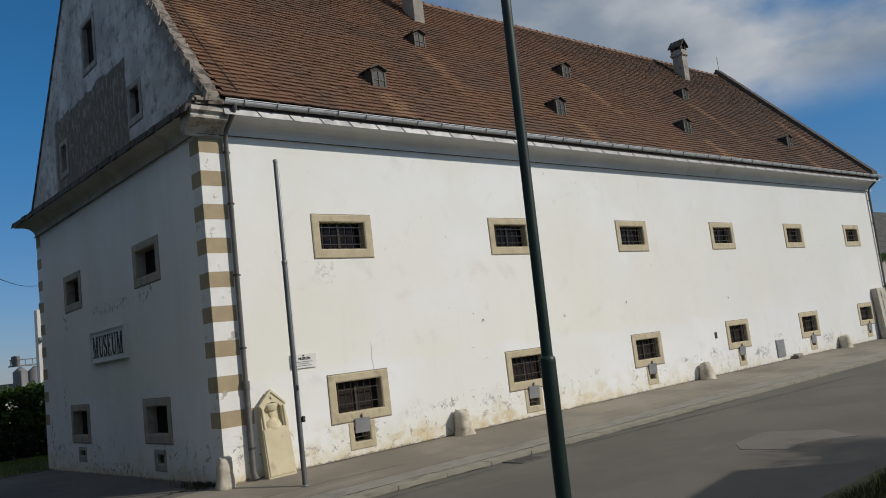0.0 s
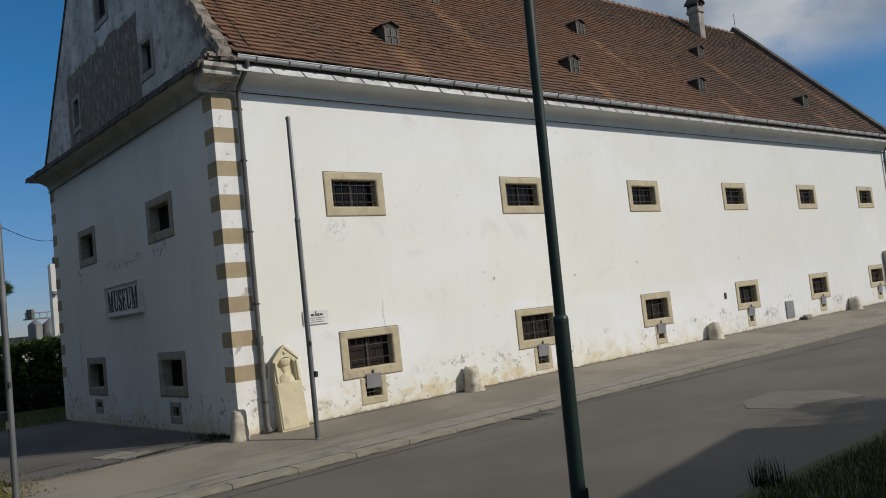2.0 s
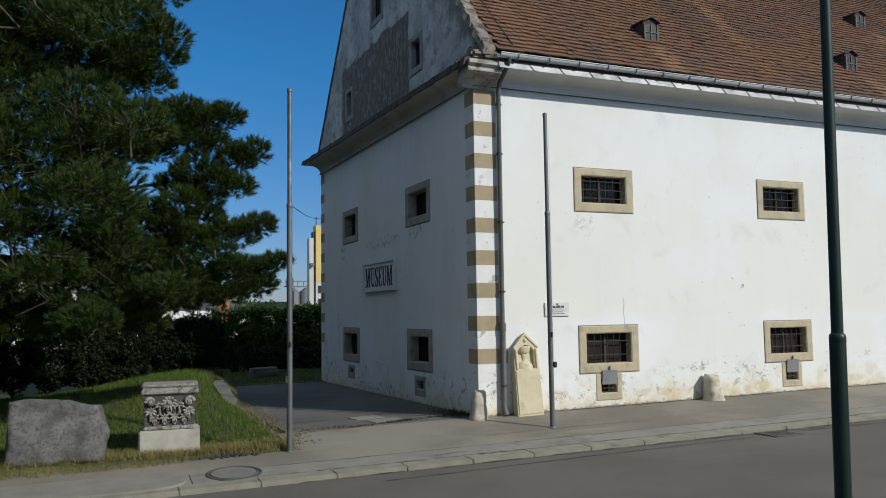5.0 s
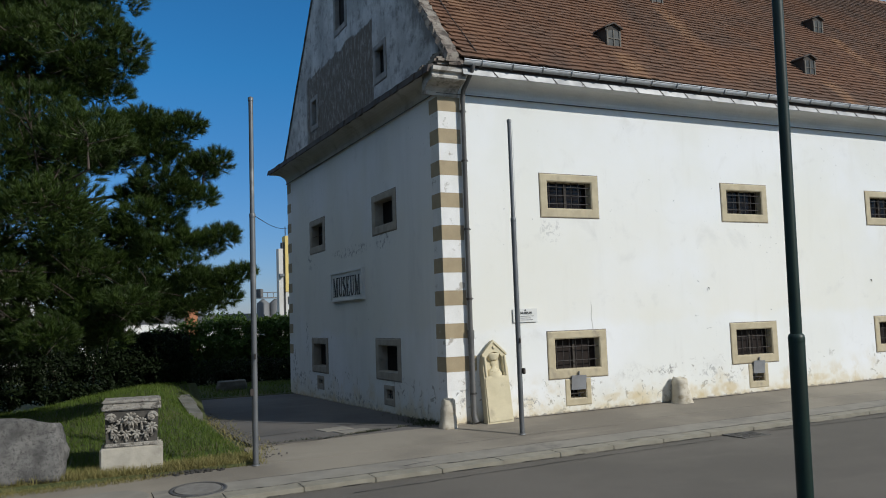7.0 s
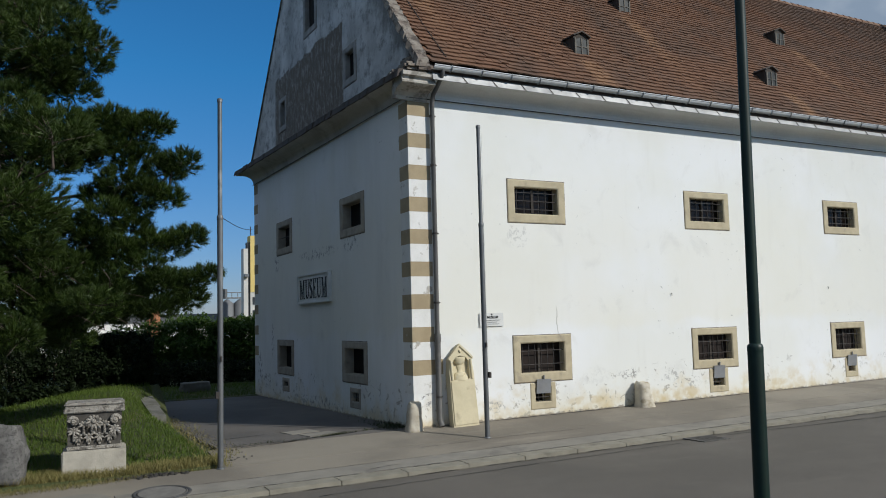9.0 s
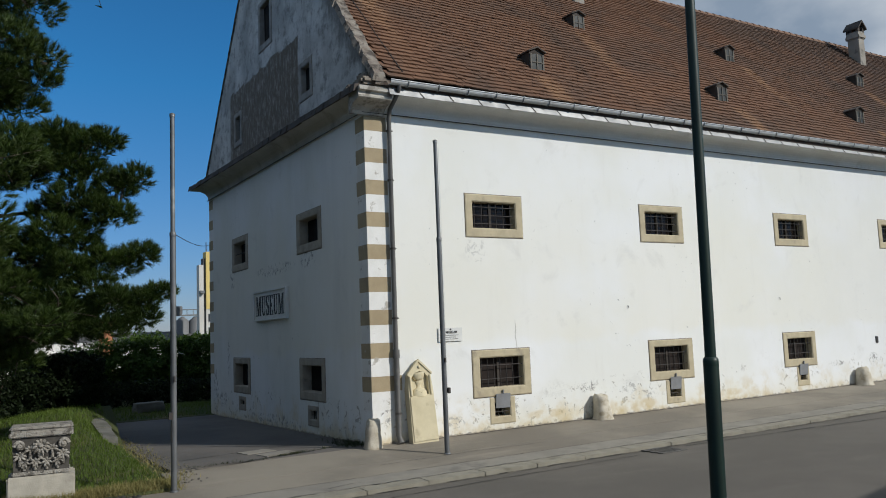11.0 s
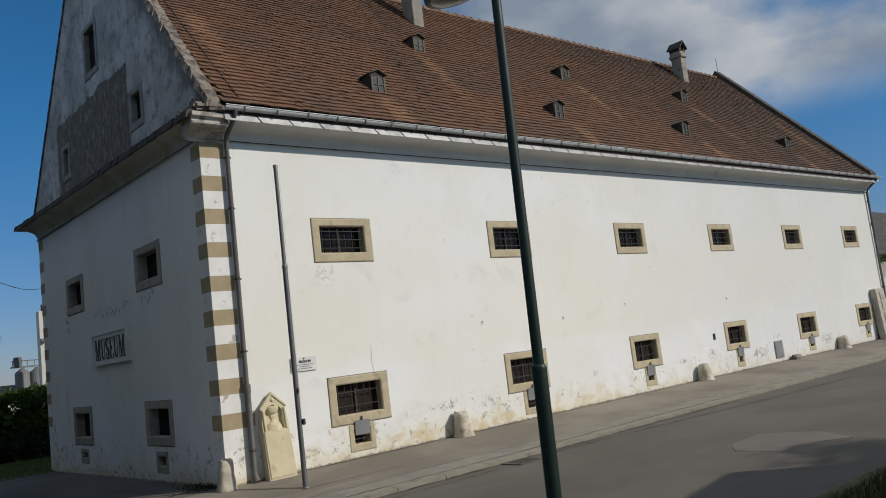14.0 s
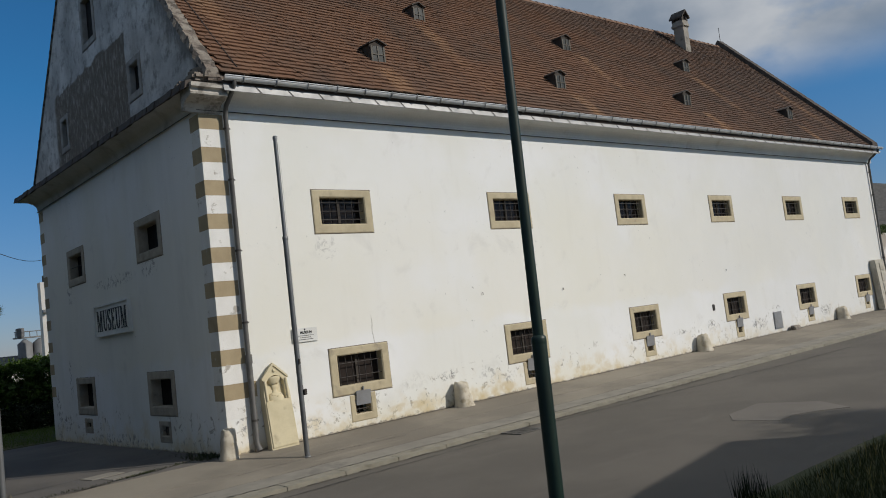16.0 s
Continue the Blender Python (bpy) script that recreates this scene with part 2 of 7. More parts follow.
    return n.done(c, 0.92, 0.0, 0.2)


def attic_material():
    """Old grey-blue plaster of the upper gable with dark mottling, and a bare brown-grey patch of render."""
    n = Nodes("attic_plaster")
    y, z = n.axis("Y"), n.axis("Z")
    c = n.mix(n.span(n.noise(0.8, 6, 0.6), 0.35, 0.65), (0.62, 0.62, 0.61), (0.40, 0.40, 0.395))
    c = n.mix(n.span(n.noise(2.6, 9, 0.75), 0.47, 0.66, 0.0, 0.85), c, (0.19, 0.185, 0.18))
    c = n.mix(n.span(n.noise(1.6, 6, 0.65, stretch=(1, 1, 0.3)), 0.50, 0.75, 0.0, 0.55), c, (0.30, 0.28, 0.26))
    below = n.math("SUBTRACT", n.math("ADD", 7.94, n.math("MULTIPLY", y, 1.205)), z)
    damp = n.math("ADD", below, n.math("MULTIPLY", n.math("SUBTRACT", n.noise(1.8, 8, 0.7, stretch=(1, 1, 0.5)), 0.5), 2.2))
    c = n.mix(n.span(damp, 0.75, 0.15, 0.0, 0.75), c, (0.13, 0.125, 0.118))
    wob = n.math("MULTIPLY", n.math("SUBTRACT", n.noise(1.3, 5), 0.5), 0.5)
    top = n.math("ADD", n.math("ADD", 9.45, wob), 0.0)
    inside = n.math("MULTIPLY", n.span(n.math("SUBTRACT", top, z), -0.03, 0.03), n.span(n.math("ADD", y, n.math("MULTIPLY", wob, 0.5)), 3.25, 3.3))
    inside = n.math("MULTIPLY", inside, n.span(n.math("ADD", y, wob), 8.7, 8.5))
    bare = n.mix(n.span(n.noise(7.5, 10, 0.80, stretch=(1, 1.0, 0.45), distortion=0.4), 0.46, 0.70), (0.165, 0.143, 0.120), (0.42, 0.40, 0.37))
    c = n.mix(inside, c, bare)
    n.bump(n.math("ADD", n.noise(6, 8, 0.65), n.math("MULTIPLY", inside, -0.5)), 0.6, 0.03)
    return n.done(c, 0.95, 0.0, 0.2)


def tile_material(per_object):
    """Weathered clay roof tile: brown with sooty and orange pieces, moss and rain-washed stripes below the dormers."""
    n = Nodes("roof_tile_clay" if per_object else "roof_tile_clay_field")
    r = n.random() if per_object else n.island()
    x, z = n.axis("X"), n.axis("Z")
    c = n.mix(r, (0.144, 0.076, 0.047), (0.186, 0.100, 0.061))
    c = n.mix(n.span(n.noise(0.5, 5, 0.6), 0.40, 0.66), c, (0.128, 0.080, 0.057))
    c = n.mix(n.span(n.noise(1.1, 6, 0.6, stretch=(1, 0.35, 0.35)), 0.52, 0.72, 0.0, 0.60), c, (0.080, 0.056, 0.044))
    # tiles darken towards the far end, more strongly in noisy patches
    far_dim = n.math("MULTIPLY", n.span(n.math("ADD", x, n.math("MULTIPLY", n.noise(0.35, 4), 8.0)), 16.0, 28.0), n.span(n.noise(2.2, 5, 0.65), 0.30, 0.60, 0.25, 0.8))
    c = n.mix(far_dim, c, (0.070, 0.050, 0.041))

    def stripe(first, top):
        off = n.math("SUBTRACT", n.math("MODULO", n.math("ADD", x, 6.45 * 4 + 3.22 - first), 6.45), 3.22)
        off = n.math("ADD", off, n.math("MULTIPLY", n.math("SUBTRACT", n.noise(1.5, 4), 0.5), 0.5))
        near = n.span(n.math("ABSOLUTE", off), 0.40, 0.08)
        return n.math("MULTIPLY", near, n.span(z, top + 0.05, top - 0.15))

    wash = n.math("MAXIMUM", n.math("MULTIPLY", stripe(4.5, 8.2), 1.0), n.math("MULTIPLY", stripe(7.5, 10.4), n.span(z, 8.0, 10.0, 0.15, 1.0)))
    c = n.mix(n.math("MULTIPLY", n.math("MULTIPLY", wash, n.span(n.noise(2.0, 4), 0.3, 0.7, 0.35, 1.0)), 0.85), c, (0.29, 0.168, 0.095))
    c = n.mix(n.span(n.noise(14, 5, 0.7), 0.60, 0.74, 0.0, 0.5), c, (0.13, 0.115, 0.07))
    n.bump(n.noise(70, 4), 0.35, 0.006)
    return n.done(c, 0.9, 0.0, 0.25)


def asphalt_material(name, a, b, light):
    n = Nodes(name)
    c = n.mix(n.span(n.noise(0.5, 5), 0.35, 0.65), a, b)
    c = n.mix(n.span(n.noise(1.6, 7, 0.65, stretch=(0.25, 1.0, 1.0)), 0.55, 0.75, 0.0, 0.5), c, light)
    c = n.mix(n.span(n.noise(160, 3), 0.58, 0.75, 0.0, 0.6), c, tuple(min(1, v * 2.2) for v in b))
    v = n.t.nodes.new("ShaderNodeTexVoronoi")
    v.feature = "DISTANCE_TO_EDGE"
    v.inputs["Scale"].default_value = 0.33
    warp = n.t.nodes.new("ShaderNodeVectorMath")
    warp.operation = "ADD"
    nz = n.t.nodes.new("ShaderNodeTexNoise")
    nz.inputs["Scale"].default_value, nz.inputs["Detail"].default_value = 1.2, 6
    n.put(nz.inputs["Vector"], n.pos)
    n.put(warp.inputs[0], n.pos)
    n.put(warp.inputs[1], nz.outputs["Color"])
    n.put(v.inputs["Vector"], warp.outputs["Vector"])
    crack = n.math("MULTIPLY", n.span(v.outputs["Distance"], 0.010, 0.002), n.span(n.noise(0.4, 2), 0.68, 0.74))
    c = n.mix(n.math("MULTIPLY", crack, 0.5), c, (0.025, 0.024, 0.022))
    n.bump(n.math("SUBTRACT", n.noise(110, 4), n.math("MULTIPLY", crack, 2.0)), 0.45, 0.006)
    return n.done(c, 0.88, 0.0, 0.35)


def leaf_material(name, a, b, rough=0.6, through_light=0.25):
    n = Nodes(name)
    c = n.mix(n.island(), a, b)
    c = n.mix(n.span(n.noise(0.9, 4), 0.35, 0.7, 0.0, 0.5), c, tuple(0.6 * v for v in a))
    n.b.inputs["Subsurface Weight"].default_value = 0.0
    n.b.inputs["Transmission Weight"].default_value = 0.0
    m = n.done(c, rough, 0.0, 0.3)
    trans = n.t.nodes.new("ShaderNodeBsdfTranslucent")
    n.put(trans.inputs["Color"], c)
    mixer = n.t.nodes.new("ShaderNodeMixShader")
    mixer.inputs["Fac"].default_value = through_light
    o = n.t.nodes["Material Output"]
    n.t.links.new(n.b.outputs["BSDF"], mixer.inputs[1])
    n.t.links.new(trans.outputs["BSDF"], mixer.inputs[2])
    n.t.links.new(mixer.outputs["Shader"], o.inputs["Surface"])
    return m


def glass_material(name, tint_colour, rough=0.03):
    n = Nodes(name)
    n.b.inputs["Transmission Weight"].default_value = 0.25
    n.b.inputs["IOR"].default_value = 1.45
    return n.done(n.mix(n.span(n.noise(3, 3), 0.4, 0.6), tint_colour, tuple(0.7 * v for v in tint_colour)), rough, 0.0, 0.12)


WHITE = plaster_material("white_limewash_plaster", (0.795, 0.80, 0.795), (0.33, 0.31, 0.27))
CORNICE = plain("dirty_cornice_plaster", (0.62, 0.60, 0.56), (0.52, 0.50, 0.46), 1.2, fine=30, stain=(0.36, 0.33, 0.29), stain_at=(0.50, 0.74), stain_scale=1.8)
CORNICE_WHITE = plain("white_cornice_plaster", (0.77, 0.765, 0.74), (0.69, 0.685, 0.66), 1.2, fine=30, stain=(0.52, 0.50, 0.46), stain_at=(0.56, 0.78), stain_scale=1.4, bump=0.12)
OLD_CORNICE = plain("grimy_cornice_moulding", (0.50, 0.47, 0.42), (0.36, 0.335, 0.295), 3.0, fine=40, stain=(0.20, 0.18, 0.155), stain_at=(0.47, 0.62), stain_scale=5, bump=0.4)
ATTIC = attic_material()
OCHRE = plain("ochre_quoin_paint", (0.40, 0.32, 0.20), (0.34, 0.27, 0.17), 3.0, stain=(0.52, 0.48, 0.40), stain_at=(0.62, 0.70), stain_scale=4)
QUOIN_WHITE = plain("white_quoin_paint", (0.80, 0.79, 0.76), (0.74, 0.73, 0.69), 3.0, stain=(0.42, 0.39, 0.34), stain_at=(0.58, 0.66), stain_scale=4)
STONE_FRAME = plain("sandstone_window_surround", (0.525, 0.452, 0.305), (0.435, 0.37, 0.25), 4.0, stain=(0.30, 0.26, 0.20), stain_at=(0.56, 0.75), stain_scale=2.5, bump=0.4)
STONE_PALE = plain("pale_limestone", (0.50, 0.465, 0.39), (0.40, 0.37, 0.31), 5.0, stain=(0.28, 0.26, 0.22), stain_scale=3, bump=0.5, distance=0.012)
STONE_CARVED = plain("weathered_carved_limestone", (0.44, 0.41, 0.36), (0.30, 0.275, 0.235), 9.0, stain=(0.12, 0.11, 0.096), stain_at=(0.50, 0.64), stain_scale=11, bump=1.0, distance=0.03)
STONE_CREAM = plain("cream_cast_stone", (0.66, 0.585, 0.40), (0.58, 0.51, 0.34), 3.0, stain=(0.40, 0.34, 0.23), stain_scale=2.2, bump=0.3)
STONE_GREY = plain("grey_boulder_stone", (0.20, 0.192, 0.18), (0.08, 0.077, 0.073), 3.4, stain=(0.055, 0.053, 0.05), stain_at=(0.44, 0.72), stain_scale=22, fine=90, bump=0.9, distance=0.016)
STONE_DARK = plain("lichened_verge_stone", (0.19, 0.155, 0.127), (0.30, 0.268, 0.225), 7.0, stain=(0.085, 0.07, 0.058), stain_at=(0.49, 0.60), stain_scale=6, bump=0.8, distance=0.02)
BOLLARD_STONE = plain("limewashed_kerb_guard_stone", (0.62, 0.57, 0.47), (0.50, 0.44, 0.34), 4.0, stain=(0.34, 0.28, 0.19), stain_at=(0.5, 0.66), stain_scale=3.5, bump=0.7, distance=0.02)
TILE_ONE, TILE_FIELD = tile_material(True), tile_material(False)
RIDGE_CLAY = plain("ridge_clay_and_mortar", (0.24, 0.135, 0.085), (0.17, 0.10, 0.068), 3, stain=(0.30, 0.25, 0.19), stain_scale=4)
ROOF_DARK = plain("dark_roof_underlay", (0.05, 0.036, 0.03), (0.07, 0.05, 0.04), 3)
EDGING = plain("mossy_grey_edging_stone", (0.17, 0.165, 0.145), (0.11, 0.108, 0.092), 3, stain=(0.06, 0.065, 0.035), stain_scale=2.5, bump=0.5)
SOOT_TILE = plain("sooty_ledge_tile", (0.055, 0.046, 0.040), (0.088, 0.072, 0.062), 4, stain=(0.035, 0.032, 0.03))
ZINC = plain("weathered_zinc", (0.58, 0.59, 0.60), (0.48, 0.49, 0.50), 2.5, rough=0.55, metal=0.25, bump=0.1, stain=(0.30, 0.31, 0.31))
ZINC_PALE = plain("pale_zinc_flashing", (0.31, 0.315, 0.32), (0.25, 0.255, 0.26), 2.0, rough=0.55, metal=0.3, bump=0.1)
PIPE_GREY = plain("grey_painted_pipe", (0.135, 0.132, 0.125), (0.10, 0.098, 0.095), 3, rough=0.6, bump=0.1, stain=(0.19, 0.18, 0.165))
GALV = plain("galvanised_steel", (0.19, 0.196, 0.20), (0.14, 0.146, 0.15), 3, rough=0.5, metal=0.5, bump=0.1, stain=(0.33, 0.33, 0.32))
GREEN_POST = plain("dark_green_lamp_paint", (0.010, 0.030, 0.024), (0.007, 0.020, 0.017), 3, rough=0.5, bump=0.08)
IRON = plain("black_wrought_iron", (0.03, 0.028, 0.026), (0.045, 0.035, 0.03), 8, rough=0.6, bump=0.2)
PLATE = plain("grey_sheet_metal", (0.27, 0.275, 0.28), (0.22, 0.22, 0.225), 3, rough=0.55, metal=0.3, bump=0.1)
DARK_WOOD = plain("weathered_dark_wood", (0.042, 0.034, 0.028), (0.065, 0.055, 0.046), 6, bump=0.4)
PANE = glass_material("dark_window_glass", (0.016, 0.0115, 0.0095), 0.2)
PANE.node_tree.nodes["Principled BSDF"].inputs["Specular IOR Level"].default_value = 0.10
DUSTY = plain("dusty_shutter_board", (0.030, 0.022, 0.019), (0.020, 0.016, 0.014), 5, rough=0.7)
DORMER_PANE = plain("dull_dormer_glass", (0.038, 0.042, 0.042), (0.07, 0.074, 0.072), 8, rough=0.4, bump=0.05)
DORMER_FRAME = plain("weathered_dormer_frame", (0.17, 0.155, 0.13), (0.12, 0.11, 0.095), 6, bump=0.3)
DORMER_PANE.node_tree.nodes["Principled BSDF"].inputs["Specular IOR Level"].default_value = 0.12
# capital core darkened: shade between the carved leaves, put into the colour
CARVED_CORE = plain("recess_shade_limestone", (0.10, 0.092, 0.08), (0.06, 0.055, 0.048), 9.0, stain=(0.20, 0.185, 0.16), stain_at=(0.6, 0.75), stain_scale=5)
# black sheet painted in for the darkness inside the window openings
VOID = plain("dark_opening_sheet", (0.012, 0.011, 0.010), (0.018, 0.016, 0.015), 4, rough=0.6)
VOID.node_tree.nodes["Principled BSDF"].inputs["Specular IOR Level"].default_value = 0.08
DUSTY.node_tree.nodes["Principled BSDF"].inputs["Specular IOR Level"].default_value = 0.12
INSIDE = plain("dark_interior_plaster", (0.10, 0.09, 0.08), (0.07, 0.065, 0.06), 2)
SIGN_WHITE = plain("off_white_sign_board", (0.72, 0.72, 0.69), (0.64, 0.64, 0.61), 3, rough=0.6, bump=0.1)
SIGN_BLACK = plain("black_sign_paint", (0.02, 0.02, 0.02), (0.03, 0.03, 0.03), 5, rough=0.6, bump=0.05)
ROAD = asphalt_material("worn_road_asphalt", (0.130, 0.117, 0.100), (0.105, 0.095, 0.081), (0.157, 0.141, 0.121))
PAVE = asphalt_material("pavement_asphalt", (0.257, 0.229, 0.184), (0.177, 0.157, 0.128), (0.308, 0.275, 0.224))
TAR = plain("tar_seam", (0.028, 0.026, 0.024), (0.045, 0.042, 0.038), 12)
GRAVEL = plain("grey_gravel", (0.13, 0.12, 0.105), (0.08, 0.075, 0.067), 9)
STONE_GABLE = plain("weathered_brown_sandstone", (0.40, 0.355, 0.285), (0.31, 0.275, 0.225), 4.0, stain=(0.21, 0.19, 0.16), stain_at=(0.54, 0.72), stain_scale=2.5, bump=0.4)
STONE_ATTIC = plain("grey_attic_stone", (0.345, 0.335, 0.315), (0.24, 0.23, 0.22), 3.0, stain=(0.20, 0.19, 0.18), stain_scale=2.5, bump=0.4)
DRIVE = asphalt_material("old_yard_asphalt", (0.14, 0.128, 0.114), (0.10, 0.093, 0.084), (0.18, 0.165, 0.146))
CONCRETE = plain("kerb_concrete", (0.285, 0.265, 0.212), (0.23, 0.213, 0.17), 4, stain=(0.17, 0.155, 0.12), stain_scale=2.5, bump=0.5)
BAND = plain("concrete_pavement_band", (0.265, 0.246, 0.208), (0.215, 0.2, 0.172), 2, stain=(0.16, 0.148, 0.13), stain_scale=1.2, bump=0.4)
PATCH = asphalt_material("pale_road_repair", (0.170, 0.155, 0.135), (0.142, 0.129, 0.113), (0.21, 0.191, 0.167))
CAST_IRON = plain("cast_iron_cover", (0.10, 0.096, 0.09), (0.13, 0.124, 0.115), 8, rough=0.6, metal=0.4, bump=0.4)
COVER_FILL = plain("concrete_cover_fill", (0.21, 0.20, 0.18), (0.17, 0.16, 0.145), 6, bump=0.4)
SOIL = plain("grass_soil", (0.048, 0.062, 0.018), (0.066, 0.076, 0.024), 1.2, fine=30, bump=0.8, distance=0.04, stain=(0.16, 0.135, 0.06), stain_scale=0.6)
GRASS = leaf_material("green_grass_blades", (0.078, 0.138, 0.016), (0.135, 0.180, 0.034))
# darker copy of the grass, shade of verge and wall foot in its colour
SHADE_GRASS = leaf_material("shade_toned_grass", (0.020, 0.033, 0.008), (0.041, 0.050, 0.013))
DRY_GRASS = leaf_material("dry_yellow_grass_blades", (0.33, 0.275, 0.105), (0.19, 0.195, 0.065))
NEEDLES = leaf_material("pine_needles", (0.019, 0.038, 0.006), (0.062, 0.100, 0.014), 0.55, 0.06)
BARK = plain("dark_pine_bark", (0.055, 0.042, 0.034), (0.085, 0.065, 0.05), 6, bump=0.9, fine=25, distance=0.03)
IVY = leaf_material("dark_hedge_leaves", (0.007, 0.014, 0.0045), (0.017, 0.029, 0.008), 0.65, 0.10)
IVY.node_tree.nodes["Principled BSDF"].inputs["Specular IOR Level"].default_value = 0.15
BUSH = leaf_material("bright_bush_leaves", (0.032, 0.072, 0.009), (0.078, 0.132, 0.018), 0.5, 0.2)
LIME_LEAF = leaf_material("lime_leaves", (0.030, 0.060, 0.010), (0.055, 0.095, 0.018), 0.5, 0.2)
TWIG = plain("twig_bark", (0.06, 0.045, 0.032), (0.04, 0.03, 0.022), 8)
YELLOW = plain("yellow_tower_render", (0.72, 0.55, 0.20), (0.66, 0.50, 0.18), 0.4, fine=6)
PALE_WALL = plain("pale_grey_render", (0.62, 0.60, 0.56), (0.55, 0.53, 0.49), 0.5, fine=8)
CHIMNEY = plain("sooty_chimney_render", (0.34, 0.31, 0.27), (0.25, 0.23, 0.20), 2.0, stain=(0.14, 0.13, 0.115), stain_scale=2.5)
FAR_WHITE = plain("white_house_render", (0.80, 0.79, 0.76), (0.74, 0.73, 0.70), 0.6, fine=8)
SILO_STEEL = plain("silo_steel_sheet", (0.19, 0.195, 0.20), (0.15, 0.155, 0.16), 0.5, rough=0.7, metal=0.1, fine=5)
GREY_ROOF = plain("grey_fibre_cement_roof", (0.105, 0.103, 0.10), (0.075, 0.074, 0.074), 1.2, fine=12, stain=(0.14, 0.136, 0.125))
RED_ROOF = plain("orange_roof_tiles", (0.42, 0.18, 0.09), (0.36, 0.15, 0.08), 1.2, fine=10)
FAR_GLASS = plain("far_window_glass", (0.045, 0.05, 0.055), (0.06, 0.065, 0.07), 2, rough=0.15, bump=0.02)
OLD_PLASTER = plain("crumbling_white_plaster", (0.68, 0.66, 0.62), (0.58, 0.55, 0.50), 1.5, stain=(0.33, 0.29, 0.24), stain_at=(0.52, 0.58), stain_scale=1.1, bump=0.5)
LAMP_GLASS = plain("frosted_lamp_bowl", (0.42, 0.42, 0.38), (0.36, 0.36, 0.33), 4, rough=0.35, bump=0.05)


# ---- mesh helpers ----
class Mesh:
    """Collects vertices and faces; m, when given, is applied to what is added."""

    def __init__(self):
        self.v, self.f, self.soft = [], [], []

    def add(self, verts, faces, m=None, soft=False):
        k = len(self.v)
        self.v += [tuple(m @ Vector(p)) if m else tuple(p) for p in verts]
        self.f += [tuple(i + k for i in f) for f in faces]
        self.soft += [soft] * len(faces)
        return self

    def quad(self, a, b, c, d):
        return self.add((a, b, c, d), ((0, 1, 2, 3),))

    def box(self, lo, hi, m=None, bevel=0.0):
        if bevel <= 0:
            x0, y0, z0 = lo
            x1, y1, z1 = hi
            return self.add([(x0, y0, z0), (x1, y0, z0), (x1, y1, z0), (x0, y1, z0), (x0, y0, z1), (x1, y0, z1), (x1, y1, z1), (x0, y1, z1)],
                            [(0, 3, 2, 1), (4, 5, 6, 7), (0, 1, 5, 4), (1, 2, 6, 5), (2, 3, 7, 6), (3, 0, 4, 7)], m)
        bm = bmesh.new()
        size = [b - a for a, b in zip(lo, hi)]
        mid = [(a + b) / 2 for a, b in zip(lo, hi)]
        bmesh.ops.create_cube(bm, size=1, matrix=Matrix.Translation(mid) @ Matrix.Diagonal((*size, 1)))
        bmesh.ops.bevel(bm, geom=bm.edges[:], offset=min(bevel, 0.45 * min(size)), segments=2, affect="EDGES")
        return self.take(bm, m)

    def take(self, bm, m=None, soft=False):
        bm.verts.index_update()
        self.add([v.co[:] for v in bm.verts], [[v.index for v in f.verts] for f in bm.faces], m, soft)
        bm.free()
        return self

    def tube(self, points, radii, sides=12, caps=True, m=None):
        """A round bar along points."""
        points = [Vector(p) for p in points]
        rings, up = [], None
        for i, p in enumerate(points):
            way = (points[min(i + 1, len(points) - 1)] - points[max(i - 1, 0)]).normalized()
            if up is None:
                up = way.orthogonal().normalized()
            up = (up - way * up.dot(way)).normalized()
            side_way = way.cross(up)
            r = radii[i] if isinstance(radii, (list, tuple)) else radii
            rings.append([p + (up * math.cos(a) + side_way * math.sin(a)) * r for a in (2 * math.pi * k / sides for k in range(sides))])
        verts = [p for ring in rings for p in ring]
        faces = [(i * sides + k, i * sides + (k + 1) % sides, (i + 1) * sides + (k + 1) % sides, (i + 1) * sides + k)
                 for i in range(len(rings) - 1) for k in range(sides)]
        self.add(verts, faces, m, True)
        if caps:
            self.add(rings[0], [tuple(reversed(range(sides)))], m)
            self.add(rings[-1], [tuple(range(sides))], m)
        return self

    def lathe(self, profile, sides=20, m=None):
        """profile: rows of (radius, height)."""
        n = len(profile)
        verts = [(max(r, 0.0005) * math.cos(2 * math.pi * k / sides), max(r, 0.0005) * math.sin(2 * math.pi * k / sides), h) for r, h in profile for k in range(sides)]
        self.add(verts, [(i * sides + k, i * sides + (k + 1) % sides, (i + 1) * sides + (k + 1) % sides, (i + 1) * sides + k) for i in range(n - 1) for k in range(sides)], m, True)
        self.add(verts[:sides], [tuple(reversed(range(sides)))], m)
        return self.add(verts[-sides:], [tuple(range(sides))], m)

    def sweep(self, profile, start, end, out_way, caps=True):
        """A moulding: profile rows of (outwards, up) run straight from start to end."""
        start, end, out_way = Vector(start), Vector(end), Vector(out_way)
        n = len(profile)
        verts = [p + out_way * o + Vector((0, 0, u)) for p in (start, end) for o, u in profile]
        faces = [(i, i + 1, n + i + 1, n + i) for i in range(n - 1)]
        self.add(verts, faces)
        if caps:
            self.add(verts[:n], [tuple(range(n))])
            self.add(verts[n:], [tuple(reversed(range(n)))])
        return self

    def data(self, name):
        me = bpy.data.meshes.new(name)
        me.from_pydata(self.v, [], self.f)
        me.polygons.foreach_set("use_smooth", self.soft)
        me.validate()
        bm = bmesh.new()
        bm.from_mesh(me)
        bmesh.ops.recalc_face_normals(bm, faces=bm.faces)
        bm.to_mesh(me)
        bm.free()
        return me


